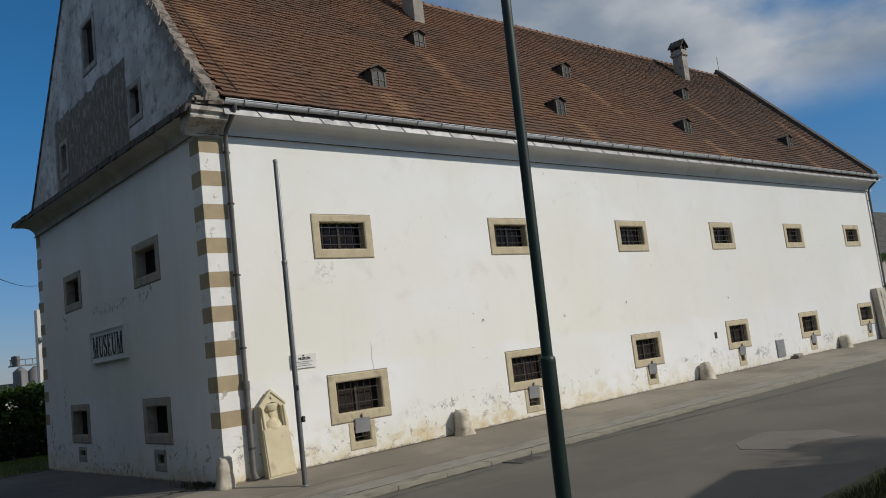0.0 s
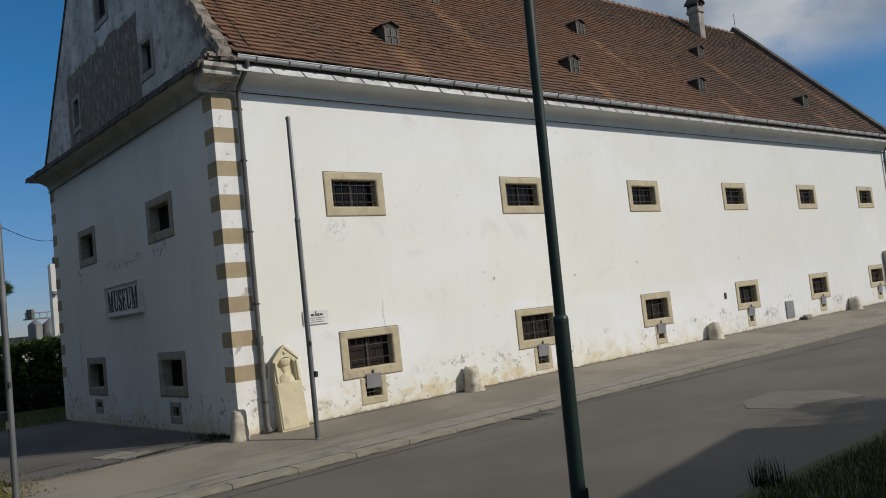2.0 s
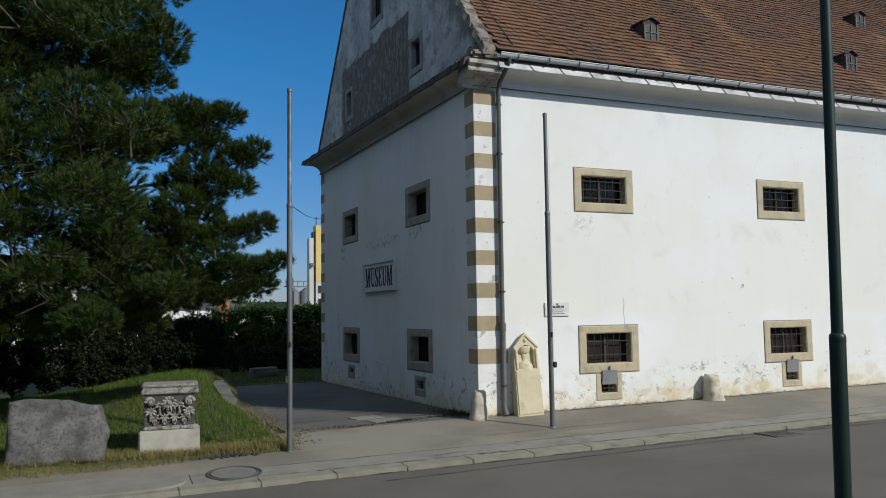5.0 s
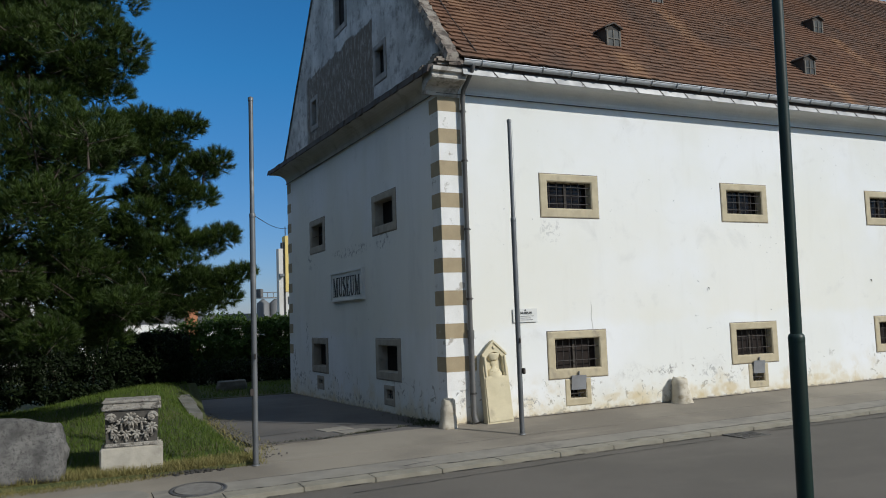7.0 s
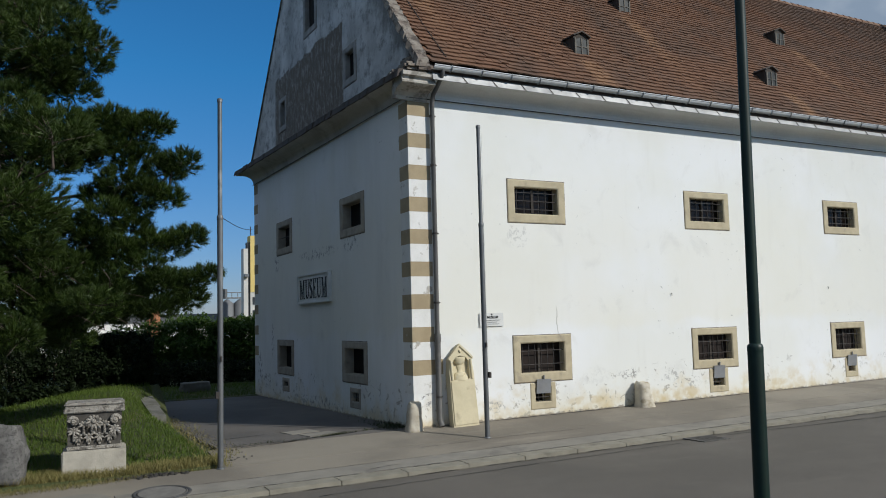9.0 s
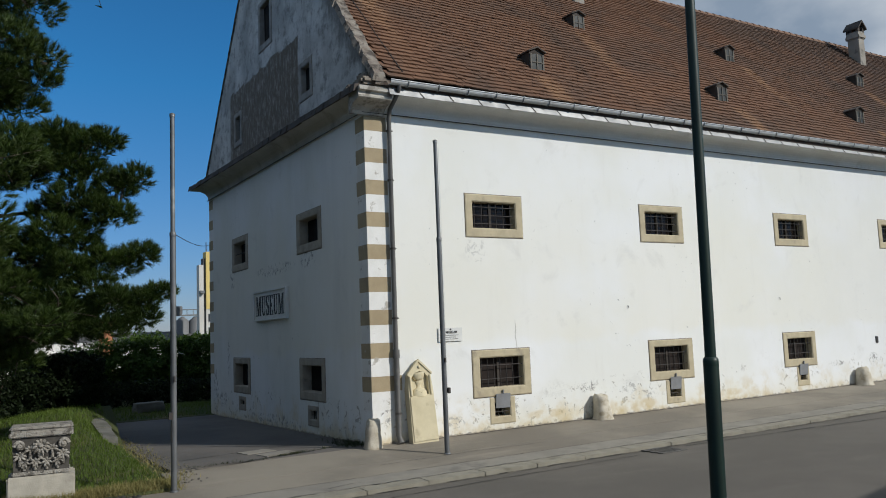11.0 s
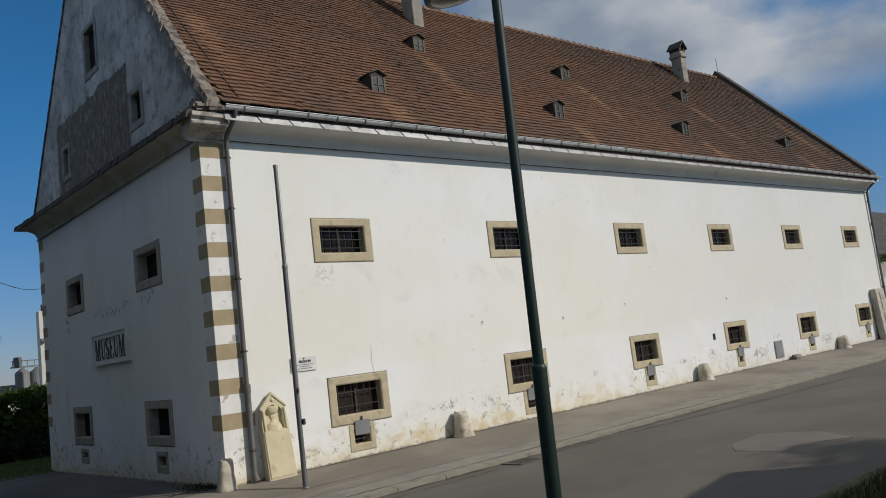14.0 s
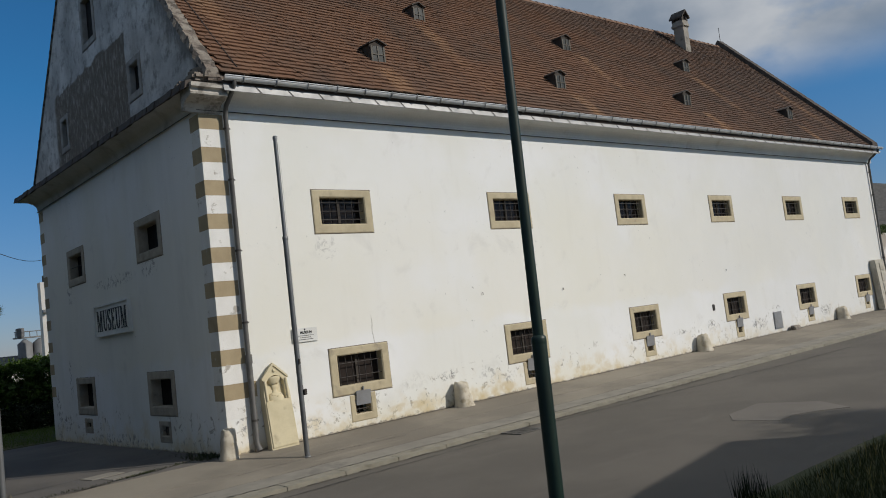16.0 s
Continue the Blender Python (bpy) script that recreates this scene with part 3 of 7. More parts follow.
def part(name, mesh, material, parent=None, label="", m=None):
    """One mesh object, under a thing or a part; mesh is a Mesh or ready mesh data."""
    me = mesh.data(name) if isinstance(mesh, Mesh) else mesh
    if not me.materials:
        me.materials.append(material)
    ob = new(name, me)
    if parent is not None:
        ob.parent = parent
    if m is not None:
        ob.matrix_basis = m
    if label:
        ob["label"] = label
    return ob


def thing(name, label, category, m=None, group="", kind=""):
    ob = new(name)
    ob.empty_display_size = 0.2
    if m is not None:
        ob.matrix_basis = m
    return tagged(ob, label, category, group, kind)


def solid(name, mesh, material, label, category, m=None, group="", kind=""):
    return tagged(part(name, mesh, material, None, "", m), label, category, group, kind)


def lettering(name, words, width, height, material, parent, m, label=""):
    """Raised letters of the built-in font, fitted to width and height."""
    cu = bpy.data.curves.new(name, "FONT")
    cu.body, cu.align_x, cu.align_y, cu.extrude = words, "CENTER", "CENTER", 0.003
    cu.offset = 0.022
    cu.materials.append(material)
    ob = new(name, cu)
    bpy.context.view_layer.update()
    w, h = max(ob.dimensions.x, 0.01), max(ob.dimensions.y, 0.01)
    ob.parent = parent
    ob.matrix_basis = m @ Matrix.Diagonal((width / w, height / h, 1, 1))
    if label:
        ob["label"] = label
    return ob


# ---- ground ----
def ease(v, lo, hi):
    k = min(1.0, max(0.0, (v - lo) / (hi - lo)))
    return k * k * (3 - 2 * k)


def rise(x):
    return 0.0086 * min(60.0, max(-15.0, x))


def road_z(x):
    return 0.405 + rise(x)


def pave_z(x, y):
    return 0.455 + rise(x) + (y + 2.85) / 2.85 * 0.175


def drive_z(y):
    return 0.63 - 0.012 * max(0.0, min(y, 11.0))


def mound_z(x, y):
    """Grass bank beside the yard."""
    up = ease(y, -0.8, 5.2) * 0.76 * (1 - 0.6 * ease(-x, 4.5, 7.5)) - 0.5 * ease(y, 5.8, 8.0)
    edge = ease(-x, 3.5, 4.6)
    up *= edge + (1 - edge) * ease(y, 3.9, 6.0)
    return 0.56 + up + 0.05 * noise.noise(Vector((x * 0.5, y * 0.5, 0)))


def ground_z(x, y):
    if y < -8.9:
        return road_z(x) + 0.02 + 0.52 * ease(-y, 8.9, 12.5) + 0.04 * noise.noise(Vector((x * 0.7, y * 0.7, 3)))
    if y < -2.85:
        return road_z(x) - 0.05
    if y < -1.2 or (x > -3.7 and y < 0.0):
        return pave_z(x, min(y, 0.0)) - 0.05
    if x < -3.55:
        far = ease(y, 9.0, 30.0)
        return mound_z(x, y) * (1 - far) + 0.55 * far
    if y < 10.6:
        return drive_z(y) - 0.05
    return drive_z(y) + 0.02 + 0.12 * ease(y, 10.6, 13.0) * (1 - ease(y, 14.0, 30.0))


def build_ground():
    def line(lo, hi, fine_lo, fine_hi, step):
        inner = list(np.arange(fine_lo, fine_hi + 1e-6, step))
        left, k = [], step
        p = fine_lo
        while p > lo:
            k *= 1.6
            p = max(lo, p - k)
            left.append(p)
        right, k, p = [], step, fine_hi
        while p < hi:
            k *= 1.6
            p = min(hi, p + k)
            right.append(p)
        return left[::-1] + inner + right
    xs = sorted(set(line(-1500, 1500, -14, 34, 0.5) + [-3.56, -3.54, -3.71, -3.69]))
    ys = sorted(set(line(-1500, 1500, -15, 16, 0.4) + [-8.91, -8.89, -2.86, -2.84, -1.21, -1.19, -0.01, 0.01, 10.59, 10.61]))
    verts = [(x, y, ground_z(x, y)) for y in ys for x in xs]
    w = len(xs)
    faces = [(j * w + i, j * w + i + 1, (j + 1) * w + i + 1, (j + 1) * w + i) for j in range(len(ys) - 1) for i in range(w - 1)]
    solid("ground", Mesh().add(verts, faces, None, True), SOIL, "sloping grassy ground around the granary museum", "ground", kind="structure")


def strip(name, xs, ys, height, material, label, category, thick=0.12):
    """A paved sheet with thickness over a grid of xs and ys."""
    w = len(xs)
    mesh = Mesh()
    verts = [(x, y, height(x, y)) for y in ys for x in xs]
    mesh.add(verts, [(j * w + i, j * w + i + 1, (j + 1) * w + i + 1, (j + 1) * w + i) for j in range(len(ys) - 1) for i in range(w - 1)], None, True)
    rim = [(x, ys[0]) for x in xs] + [(xs[-1], y) for y in ys[1:]] + [(x, ys[-1]) for x in xs[-2::-1]] + [(xs[0], y) for y in ys[-2:0:-1]]
    for (xa, ya), (xb, yb) in zip(rim, rim[1:] + rim[:1]):
        mesh.quad((xa, ya, height(xa, ya)), (xb, yb, height(xb, yb)), (xb, yb, height(xb, yb) - thick), (xa, ya, height(xa, ya) - thick))
    return solid(name, mesh, material, label, category, kind="structure")


build_ground()
LONG = [-160, -60, -30, -20, -15] + list(range(-12, 46, 2)) + [55, 60, 90, 160]
road = strip("road", LONG, list(np.linspace(-8.9, -2.86, 9)), lambda x, y: road_z(x) + 0.05 * math.sin(math.pi * (y + 2.86) / -6.04) * 0.6, ROAD,
             "worn grey asphalt village road with patches", "road")
pavement = strip("pavement", LONG, [-2.055, -1.7, -1.24], lambda x, y: pave_z(x, y), PAVE, "worn asphalt pavement beside the museum wall", "pavement")
strip("pavement", [-3.7, -3, -2, -1, 0] + list(range(2, 46, 2)) + [55, 60, 90, 160], [-1.225, -0.6, 0.02], lambda x, y: pave_z(x, y), PAVE,
      "worn asphalt pavement along the foot of the wall", "pavement")
strip("pavement", [-5.3, -4, -2] + list(range(0, 46, 2)) + [55, 60, 90, 160], [-2.54, -2.3, -2.07], lambda x, y: pave_z(x, y) + 0.004, BAND,
      "worn concrete band along the kerb", "pavement")
strip("pavement", [-14, -12, -10, -8, -6, -5.31], [-2.54, -2.3, -2.06], lambda x, y: pave_z(x, y) - 0.004, PAVE, "worn asphalt pavement round the manhole", "pavement")
strip("yard", [-3.55, -2.5, -1.5, -0.7, 0.02], [0.035, 2, 4, 6, 8, 10.6], lambda x, y: drive_z(y), DRIVE, "cracked asphalt yard beside the gable wall", "yard")


def rounded_island():
    """The detached stretch of pale band, round at its end."""
    pts = [(-14, -2.70), (-5.75, -2.70)] + [(-5.75 + 0.40 * math.sin(a), -2.30 - 0.40 * math.cos(a)) for a in np.linspace(0.2, math.pi, 9)] + [(-14, -1.90)]
    mesh = Mesh()
    top = [(x, y, pave_z(x, y) + 0.03) for x, y in pts]
    n = len(pts)
    mesh.add(top, [tuple(range(n))])
    for i in range(n):
        a, b = top[i], top[(i + 1) % n]
        mesh.quad(a, b, (b[0], b[1], b[2] - 0.12), (a[0], a[1], a[2] - 0.12))
    solid("pavement", mesh, BAND, "raised pale concrete strip with a rounded end", "pavement", kind="structure")


rounded_island()


def kerb_line():
    """Kerb stones, one object each on one mesh."""
    kerb = thing("kerb", "row of worn pale concrete kerb stones", "kerb", kind="structure")
    stone = Mesh().box((-0.498, -0.15, -0.16), (0.498, 0.15, 0.0), None, 0.007).data("kerb_stone")
    x = -11.5
    while x < 44:
        jig = random.uniform(-0.006, 0.006)
        part("kerb_stone", stone, CONCRETE, kerb, "", pose(x + 0.5, -2.70 + jig, pave_z(x + 0.5, -2.70) + 0.006 + jig * 0.4, 0.8, 0.0, 0.5 * jig) @ pose(0, 0, 0, 0, -0.49, 0))
        x += 1.0


# ---- the granary ----
LENGTH, WIDTH = 28.95, 10.95
EAVE_Z, RIDGE_Y, RIDGE_Z = 7.33, 5.475, 13.62
museum = thing("museum_building", "long white baroque granary museum with steep brown tiled roof", "building")


def columns_wall(us, holes, bottom, top, thick, place):
    """A wall built of upright strips between breakpoints us, with rectangular holes (u0, u1, z0, z1). place(u, depth, z) gives the point."""
    mesh = Mesh()
    for a, b in zip(us, us[1:]):
        mid = (a + b) / 2
        cut = sorted((h for h in holes if h[0] <= mid <= h[1]), key=lambda h: h[2])
        lows = [(bottom(a), bottom(b))] + [(h[3], h[3]) for h in cut]
        highs = [(h[2], h[2]) for h in cut] + [(top(a), top(b))]
        for (la, lb), (ha, hb) in zip(lows, highs):
            mesh.quad(place(a, 0, la), place(b, 0, lb), place(b, 0, hb), place(a, 0, ha))
            mesh.quad(place(a, thick, la), place(a, thick, ha), place(b, thick, hb), place(b, thick, lb))
        mesh.quad(place(a, 0, top(a)), place(b, 0, top(b)), place(b, thick, top(b)), place(a, thick, top(a)))
    for u0, u1, z0, z1 in holes:
        for p, q in (((u0, z0), (u1, z0)), ((u1, z0), (u1, z1)), ((u1, z1), (u0, z1)), ((u0, z1), (u0, z0))):
            mesh.quad(place(p[0], 0, p[1]), place(q[0], 0, q[1]), place(q[0], thick, q[1]), place(p[0], thick, p[1]))
    for u in (us[0], us[-1]):
        mesh.quad(place(u, 0, bottom(u)), place(u, thick, bottom(u)), place(u, thick, top(u)), place(u, 0, top(u)))
    return mesh


# outer edges of the stone surrounds: (u0, u1, z0, z1)
UPPER = [(2.17, 3.57, 4.50, 5.37), (6.93, 8.33, 4.51, 5.37), (11.72, 13.10, 4.53, 5.375), (16.43, 17.80, 4.55, 5.385), (21.19, 22.56, 4.56, 5.395), (25.97, 27.36, 4.58, 5.40)]
LOWER = [(2.19, 3.59, 1.32, 2.24), (6.96, 8.37, 1.35, 2.25), (11.71, 13.04, 1.39, 2.26), (16.47, 17.80, 1.45, 2.30), (21.22, 22.62, 1.41, 2.27), (26.02, 27.40, 1.50, 2.33)]
VENTS = [(2.56, 3.17, 0.78, 1.30), (7.43, 8.02, 0.80, 1.33), (12.18, 12.67, 0.88, 1.37), (16.95, 17.40, 0.90, 1.43), (21.75, 22.25, 0.96, 1.40), (26.56, 27.02, 1.02, 1.48)]
GABLE_UPPER = [(2.19, 3.61, 4.48, 5.36), (7.19, 8.57, 4.49, 5.40)]
GABLE_LOWER = [(2.16, 3.59, 1.30, 2.18), (7.12, 8.57, 1.25, 2.16)]
GABLE_VENTS = [(2.55, 3.16, 0.76, 1.19), (7.52, 8.14, 0.80, 1.16)]
ATTIC_WINDOWS = [(2.48, 3.25, 7.84, 8.72), (7.55, 8.25, 7.90, 8.84), (5.02, 6.02, 9.88, 11.18)]


def inner(w, side=0.17, low=0.18, high=0.15):
    return (w[0] + side, w[1] - side, w[2] + low, w[3] - high)


def vent_inner(w):
    return (w[0] + 0.12, w[1] - 0.12, w[2] + 0.14, w[3] - 0.10)


def breaks(holes, lo, hi, extra=()):
    return sorted({lo, hi, *extra, *(u for h in holes for u in h[:2])})


def front(u, d, z):
    return (u, d, z)


def side_place(u, d, z):
    return (d, u, z)


def gable_top(u):
    return 7.80 + 1.205 * min(u + 0.12, WIDTH + 0.12 - u)


front_holes = [inner(w) for w in UPPER + LOWER] + [vent_inner(w) for w in VENTS]
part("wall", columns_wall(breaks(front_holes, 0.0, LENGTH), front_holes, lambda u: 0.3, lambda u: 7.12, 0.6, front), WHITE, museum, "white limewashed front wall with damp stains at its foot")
gable_holes = [inner(w) for w in GABLE_UPPER + GABLE_LOWER] + [vent_inner(w) for w in GABLE_VENTS]
part("wall", columns_wall(breaks(gable_holes, 0.6, WIDTH) , gable_holes, lambda u: 0.2, lambda u: 7.12, 0.6, side_place), WHITE, museum, "white limewashed gable wall")
attic_holes = [inner(w, 0.13, 0.16, 0.12) for w in ATTIC_WINDOWS]
part("wall", columns_wall(breaks(attic_holes, -0.12, WIDTH + 0.12, (RIDGE_Y,)), attic_holes, lambda u: 7.125, gable_top, 0.22, side_place), ATTIC, museum,
     "grey weathered attic gable with a bare patch of render")
part("wall", columns_wall([0.006, RIDGE_Y, WIDTH - 0.006], [], lambda u: 0.3, lambda u: 7.80 + 1.06 * min(u, WIDTH - u), 0.5, lambda u, d, z: (LENGTH + 0.003 - d, u, z)), WHITE, museum)
part("wall", columns_wall([0.6, LENGTH - 0.5], [], lambda u: 0.3, lambda u: 7.12, 0.6, lambda u, d, z: (u, WIDTH - d, z)), WHITE, museum)
part("attic_floor", Mesh().box((0.6, 0.6, 6.9), (LENGTH - 0.5, WIDTH - 0.6, 7.05)), INSIDE, museum)
part("inner_wall", Mesh().box((0.9, 2.6, 0.3), (LENGTH - 0.8, 2.7, 6.89)), INSIDE, museum)
part("inner_wall", Mesh().box((1.9, 2.72, 0.3), (2.0, WIDTH - 0.7, 6.89)), INSIDE, museum)


def surround(w, hole, proud, turn_side, deep=0.10):
    """A stone frame round an opening, chamfered, standing proud of the wall and lining the reveal."""
    mesh = Mesh()
    u0, u1, z0, z1 = w
    a0, a1, b0, b1 = hole
    c = 0.018
    rings = [((u0, u1, z0, z1), 0.01), ((u0, u1, z0, z1), -proud + c * 0.5), ((u0 + c, u1 - c, z0 + c, z1 - c), -proud),
             ((a0 - c, a1 + c, b0 - c, b1 + c), -proud), ((a0 + 0.004, a1 - 0.004, b0 + 0.004, b1 - 0.004), -proud + c), ((a0 + 0.004, a1 - 0.004, b0 + 0.004, b1 - 0.004), deep)]
    place = side_place if turn_side else front
    verts = []
    for (p0, p1, q0, q1), d in rings:
        verts += [place(p0, d, q0), place(p1, d, q0), place(p1, d, q1), place(p0, d, q1)]
    faces = [(4 * i + k, 4 * i + (k + 1) % 4, 4 * i + 4 + (k + 1) % 4, 4 * i + 4 + k) for i in range(len(rings) - 1) for k in range(4)]
    return mesh.add(verts, faces)


def window(w, hole, turn_side, upright, level, pane_material, pane_depth=0.17, name="window", label="", deep=0.19, stone=STONE_FRAME):
    """Stone surround with iron bars and a pane behind."""
    place = side_place if turn_side else front
    ob = part(name, surround(w, hole, 0.022, turn_side, deep), stone, museum, label)
    u0, u1, z0, z1 = w
    # thin dark strips draw the shadow gap round the frame
    joint = Mesh()
    for lo, hi in (((u0 - 0.014, z0 - 0.014), (u1 + 0.014, z0 - 0.001)), ((u0 - 0.014, z1 + 0.001), (u1 + 0.014, z1 + 0.014)), ((u0 - 0.014, z0), (u0 - 0.001, z1)), ((u1 + 0.001, z0), (u1 + 0.014, z1))):
        p, q = place(lo[0], -0.003, lo[1]), place(hi[0], 0.01, hi[1])
        joint.box([min(t) for t in zip(p, q)], [max(t) for t in zip(p, q)])
    part("joint", joint, STONE_DARK, ob, "dark strip for the shadow gap round the stone frame")
    a0, a1, b0, b1 = hole
    if pane_material:
        lo, hi = place(a0 - 0.03, pane_depth, b0 - 0.03), place(a1 + 0.03, pane_depth + 0.012, b1 + 0.03)
        part("pane", Mesh().box([min(p) for p in zip(lo, hi)], [max(p) for p in zip(lo, hi)]), pane_material, ob)
    if pane_material and not turn_side:
        mid = (a0 + a1) / 2
        lo, hi = place(mid - 0.025, pane_depth - 0.03, b0 - 0.01), place(mid + 0.025, pane_depth - 0.002, b1 + 0.01)
        part("mullion", Mesh().box([min(p) for p in zip(lo, hi)], [max(p) for p in zip(lo, hi)]), DARK_WOOD, ob)
    for i in range(upright):
        u = a0 + (a1 - a0) * (i + 0.5) / upright
        part("grille_bar", Mesh().tube([place(u, 0.062, b0 - 0.005), place(u, 0.062, b1 + 0.005)], 0.009, 6), IRON, ob)
    for i in range(level):
        z = b0 + (b1 - b0) * (i + 0.6) / (level + 0.2)
        part("grille_bar", Mesh().tube([place(a0 - 0.005, 0.046, z), place(a1 + 0.005, 0.046, z)], 0.009, 6), IRON, ob)
    return ob


for w in UPPER:
    window(w, inner(w), False, 6, 3, PANE, label="small barred window in a sandstone surround")
for w in LOWER:
    window(w, inner(w), False, 7, 2, DUSTY, label="barred window with dark boards in a sandstone surround")
# black sheets fill these openings in place of their unlit depth
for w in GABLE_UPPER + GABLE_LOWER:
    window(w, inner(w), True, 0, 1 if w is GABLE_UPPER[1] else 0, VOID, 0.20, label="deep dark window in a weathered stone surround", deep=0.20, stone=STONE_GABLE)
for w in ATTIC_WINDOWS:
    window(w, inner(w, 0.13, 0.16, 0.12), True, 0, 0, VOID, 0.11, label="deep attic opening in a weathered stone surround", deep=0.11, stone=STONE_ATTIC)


def vent(w, turn_side, plate):
    """A cellar vent: stone frame, crossed bars and on the front a hinged sheet-metal flap."""
    hole = vent_inner(w)
    place = side_place if turn_side else front
    ob = part("cellar_vent", surround(w, hole, 0.014, turn_side, 0.2), STONE_FRAME if plate else STONE_GABLE, museum, "small barred cellar vent in a stone frame")
    a0, a1, b0, b1 = hole
    for i in range(2 if plate else 3):
        u = a0 + (a1 - a0) * (i + 0.75) / (2.5 if plate else 3.5)
        part("grille_bar", Mesh().tube([place(u, 0.06, b0 - 0.005), place(u, 0.06, b1 + 0.005)], 0.010, 6), IRON, ob)
    part("grille_bar", Mesh().tube([place(a0 - 0.005, 0.045, b0 + 0.09), place(a1 + 0.005, 0.045, b0 + 0.09)], 0.010, 6), IRON, ob)
    lo, hi = place(a0 - 0.02, 0.3, b0 - 0.02), place(a1 + 0.02, 0.32, b1 + 0.02)
    part("backing", Mesh().box([min(p) for p in zip(lo, hi)], [max(p) for p in zip(lo, hi)]), DUSTY, ob)
    if plate:
        mid, top = (a0 + a1) / 2, w[3] + 0.07
        flap = Mesh().box((-0.175, -0.012, -0.285), (0.175, 0.0, 0.0), None, 0.004)
        flap.box((-0.013, -0.018, -0.0), (0.013, 0.01, 0.075))
        part("flap", flap, PLATE, ob, "grey sheet-metal flap over the vent", pose(mid, -0.04, top, 5, random.uniform(-1.5, 1.5), 0))


for w in VENTS:
    vent(w, False, True)
for w in GABLE_VENTS:
    vent(w, True, False)

# painted corner blocks, near and far corner
for i in range(9):
    z1 = 6.735 - 0.609 * i
    part("quoin", Mesh().box((-0.006, -0.006, z1 - 0.275), (0.62 if i == 8 else 0.455, 0.39, z1)), OCHRE, museum, "ochre painted corner block")
    part("quoin", Mesh().box((-0.004, -0.004, z1 - 0.607), (0.455, 0.36, z1 - 0.277)), QUOIN_WHITE, museum)
for i in range(9):
    z1 = 6.84 - 0.609 * i
    part("quoin", Mesh().box((-0.006, WIDTH - 0.40, z1 - 0.275), (0.40, WIDTH + 0.006, z1)), OCHRE, museum, "ochre painted corner block")


# cornice: a thin ledge, a deep cove and a fillet
def cove(reach=0.43, low=6.76, high=7.16):
    rows = [(-0.02, low - 0.01), (0.035, low - 0.005), (0.035, low + 0.02), (0.015, low + 0.035)]
    for k in range(9):
        a = k / 8 * math.pi / 2
        rows.append((0.02 + (reach - 0.02) * (1 - math.cos(a)), low + 0.045 + (high - low - 0.10) * math.sin(a)))
    rows += [(reach + 0.03, high - 0.05), (reach + 0.03, high), (-0.02, high)]
    return rows


def mitred_cornice(path):
    """One moulding run along the path, mitred at its corners."""
    rows = cove()
    verts = [(x + ox * o, y + oy * o, u + dz + (0.04 if (x, y) == (0, 0) else 0.0) * (7.16 - u) / 0.4) for (x, y), (ox, oy), dz in path for o, u in rows]
    n = len(rows)
    return Mesh().add(verts, [(k * n + i, k * n + i + 1, (k + 1) * n + i + 1, (k + 1) * n + i) for k in range(len(path) - 1) for i in range(n - 1)] + [tuple(range(n)), tuple(range((len(path) - 1) * n, len(path) * n))])


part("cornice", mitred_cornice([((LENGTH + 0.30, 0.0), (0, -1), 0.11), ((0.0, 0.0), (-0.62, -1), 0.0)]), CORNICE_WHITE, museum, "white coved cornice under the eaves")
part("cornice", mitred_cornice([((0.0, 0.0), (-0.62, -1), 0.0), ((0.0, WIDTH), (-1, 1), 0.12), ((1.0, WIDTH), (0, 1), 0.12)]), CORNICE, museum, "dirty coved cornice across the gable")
# thin dark line where the cove meets the wall
part("cornice_cable", Mesh().tube([(LENGTH + 0.2, -0.047, 6.862), (-0.047, -0.047, 6.792), (-0.047, WIDTH, 6.872)], 0.009, 6), IRON, museum, "thin dark line along the foot of the cornice")


ledge_ob = part("ledge", Mesh().add([(-0.31, -0.40, 7.155), (-0.47, WIDTH + 0.4, 7.275), (0.02, WIDTH + 0.4, 7.44), (0.02, -0.40, 7.32), (0.02, WIDTH + 0.4, 7.27), (0.02, -0.40, 7.15)],
                                    [(0, 1, 2, 3), (0, 5, 4, 1), (0, 3, 5), (1, 4, 2)]), SOOT_TILE, museum, "sooty tile ledge over the gable cornice")
ledge_data = Mesh().add([(-0.56, 0, -0.105), (-0.56, 0.19, -0.103), (0.02, 0.19, 0.177), (0.02, 0, 0.175), (-0.53, 0, 0.035), (-0.53, 0.19, 0.037), (0.02, 0.19, 0.212), (0.02, 0, 0.21)],
                        [(0, 1, 2, 3), (4, 7, 6, 5), (0, 4, 5, 1), (1, 5, 6, 2), (2, 6, 7, 3), (3, 7, 4, 0)]).data("ledge_tile")
for i in range(59):
    y = -0.40 + 0.197 * i
    part("ledge_tile", ledge_data, SOOT_TILE, ledge_ob, "", pose(0.16 * (1 - y / WIDTH) + random.uniform(-0.015, 0.015), y, 7.165 + 0.11 * y / WIDTH + random.uniform(-0.006, 0.006)))

# moulded end of the cornice at the corner: slab, roll and neck
RETURN = [(-0.02, 7.163), (0.478, 7.163), (0.478, 7.085), (0.415, 7.07), (0.405, 7.03), (0.425, 7.00), (0.42, 6.965), (0.36, 6.94), (0.22, 6.915), (0.12, 6.87), (0.06, 6.81), (0.035, 6.745), (-0.02, 6.745)]
part("cornice_return", Mesh().sweep(RETURN, (-0.295, 0.0, 0.0), (0.40, 0.0, 0.0), (0, -1, 0)), OLD_CORNICE, museum, "moulded weathered end of the cornice at the corner")

# roof: underlay, tiles, ridge
SLOPE = (RIDGE_Z - EAVE_Z) / (RIDGE_Y + 0.5)
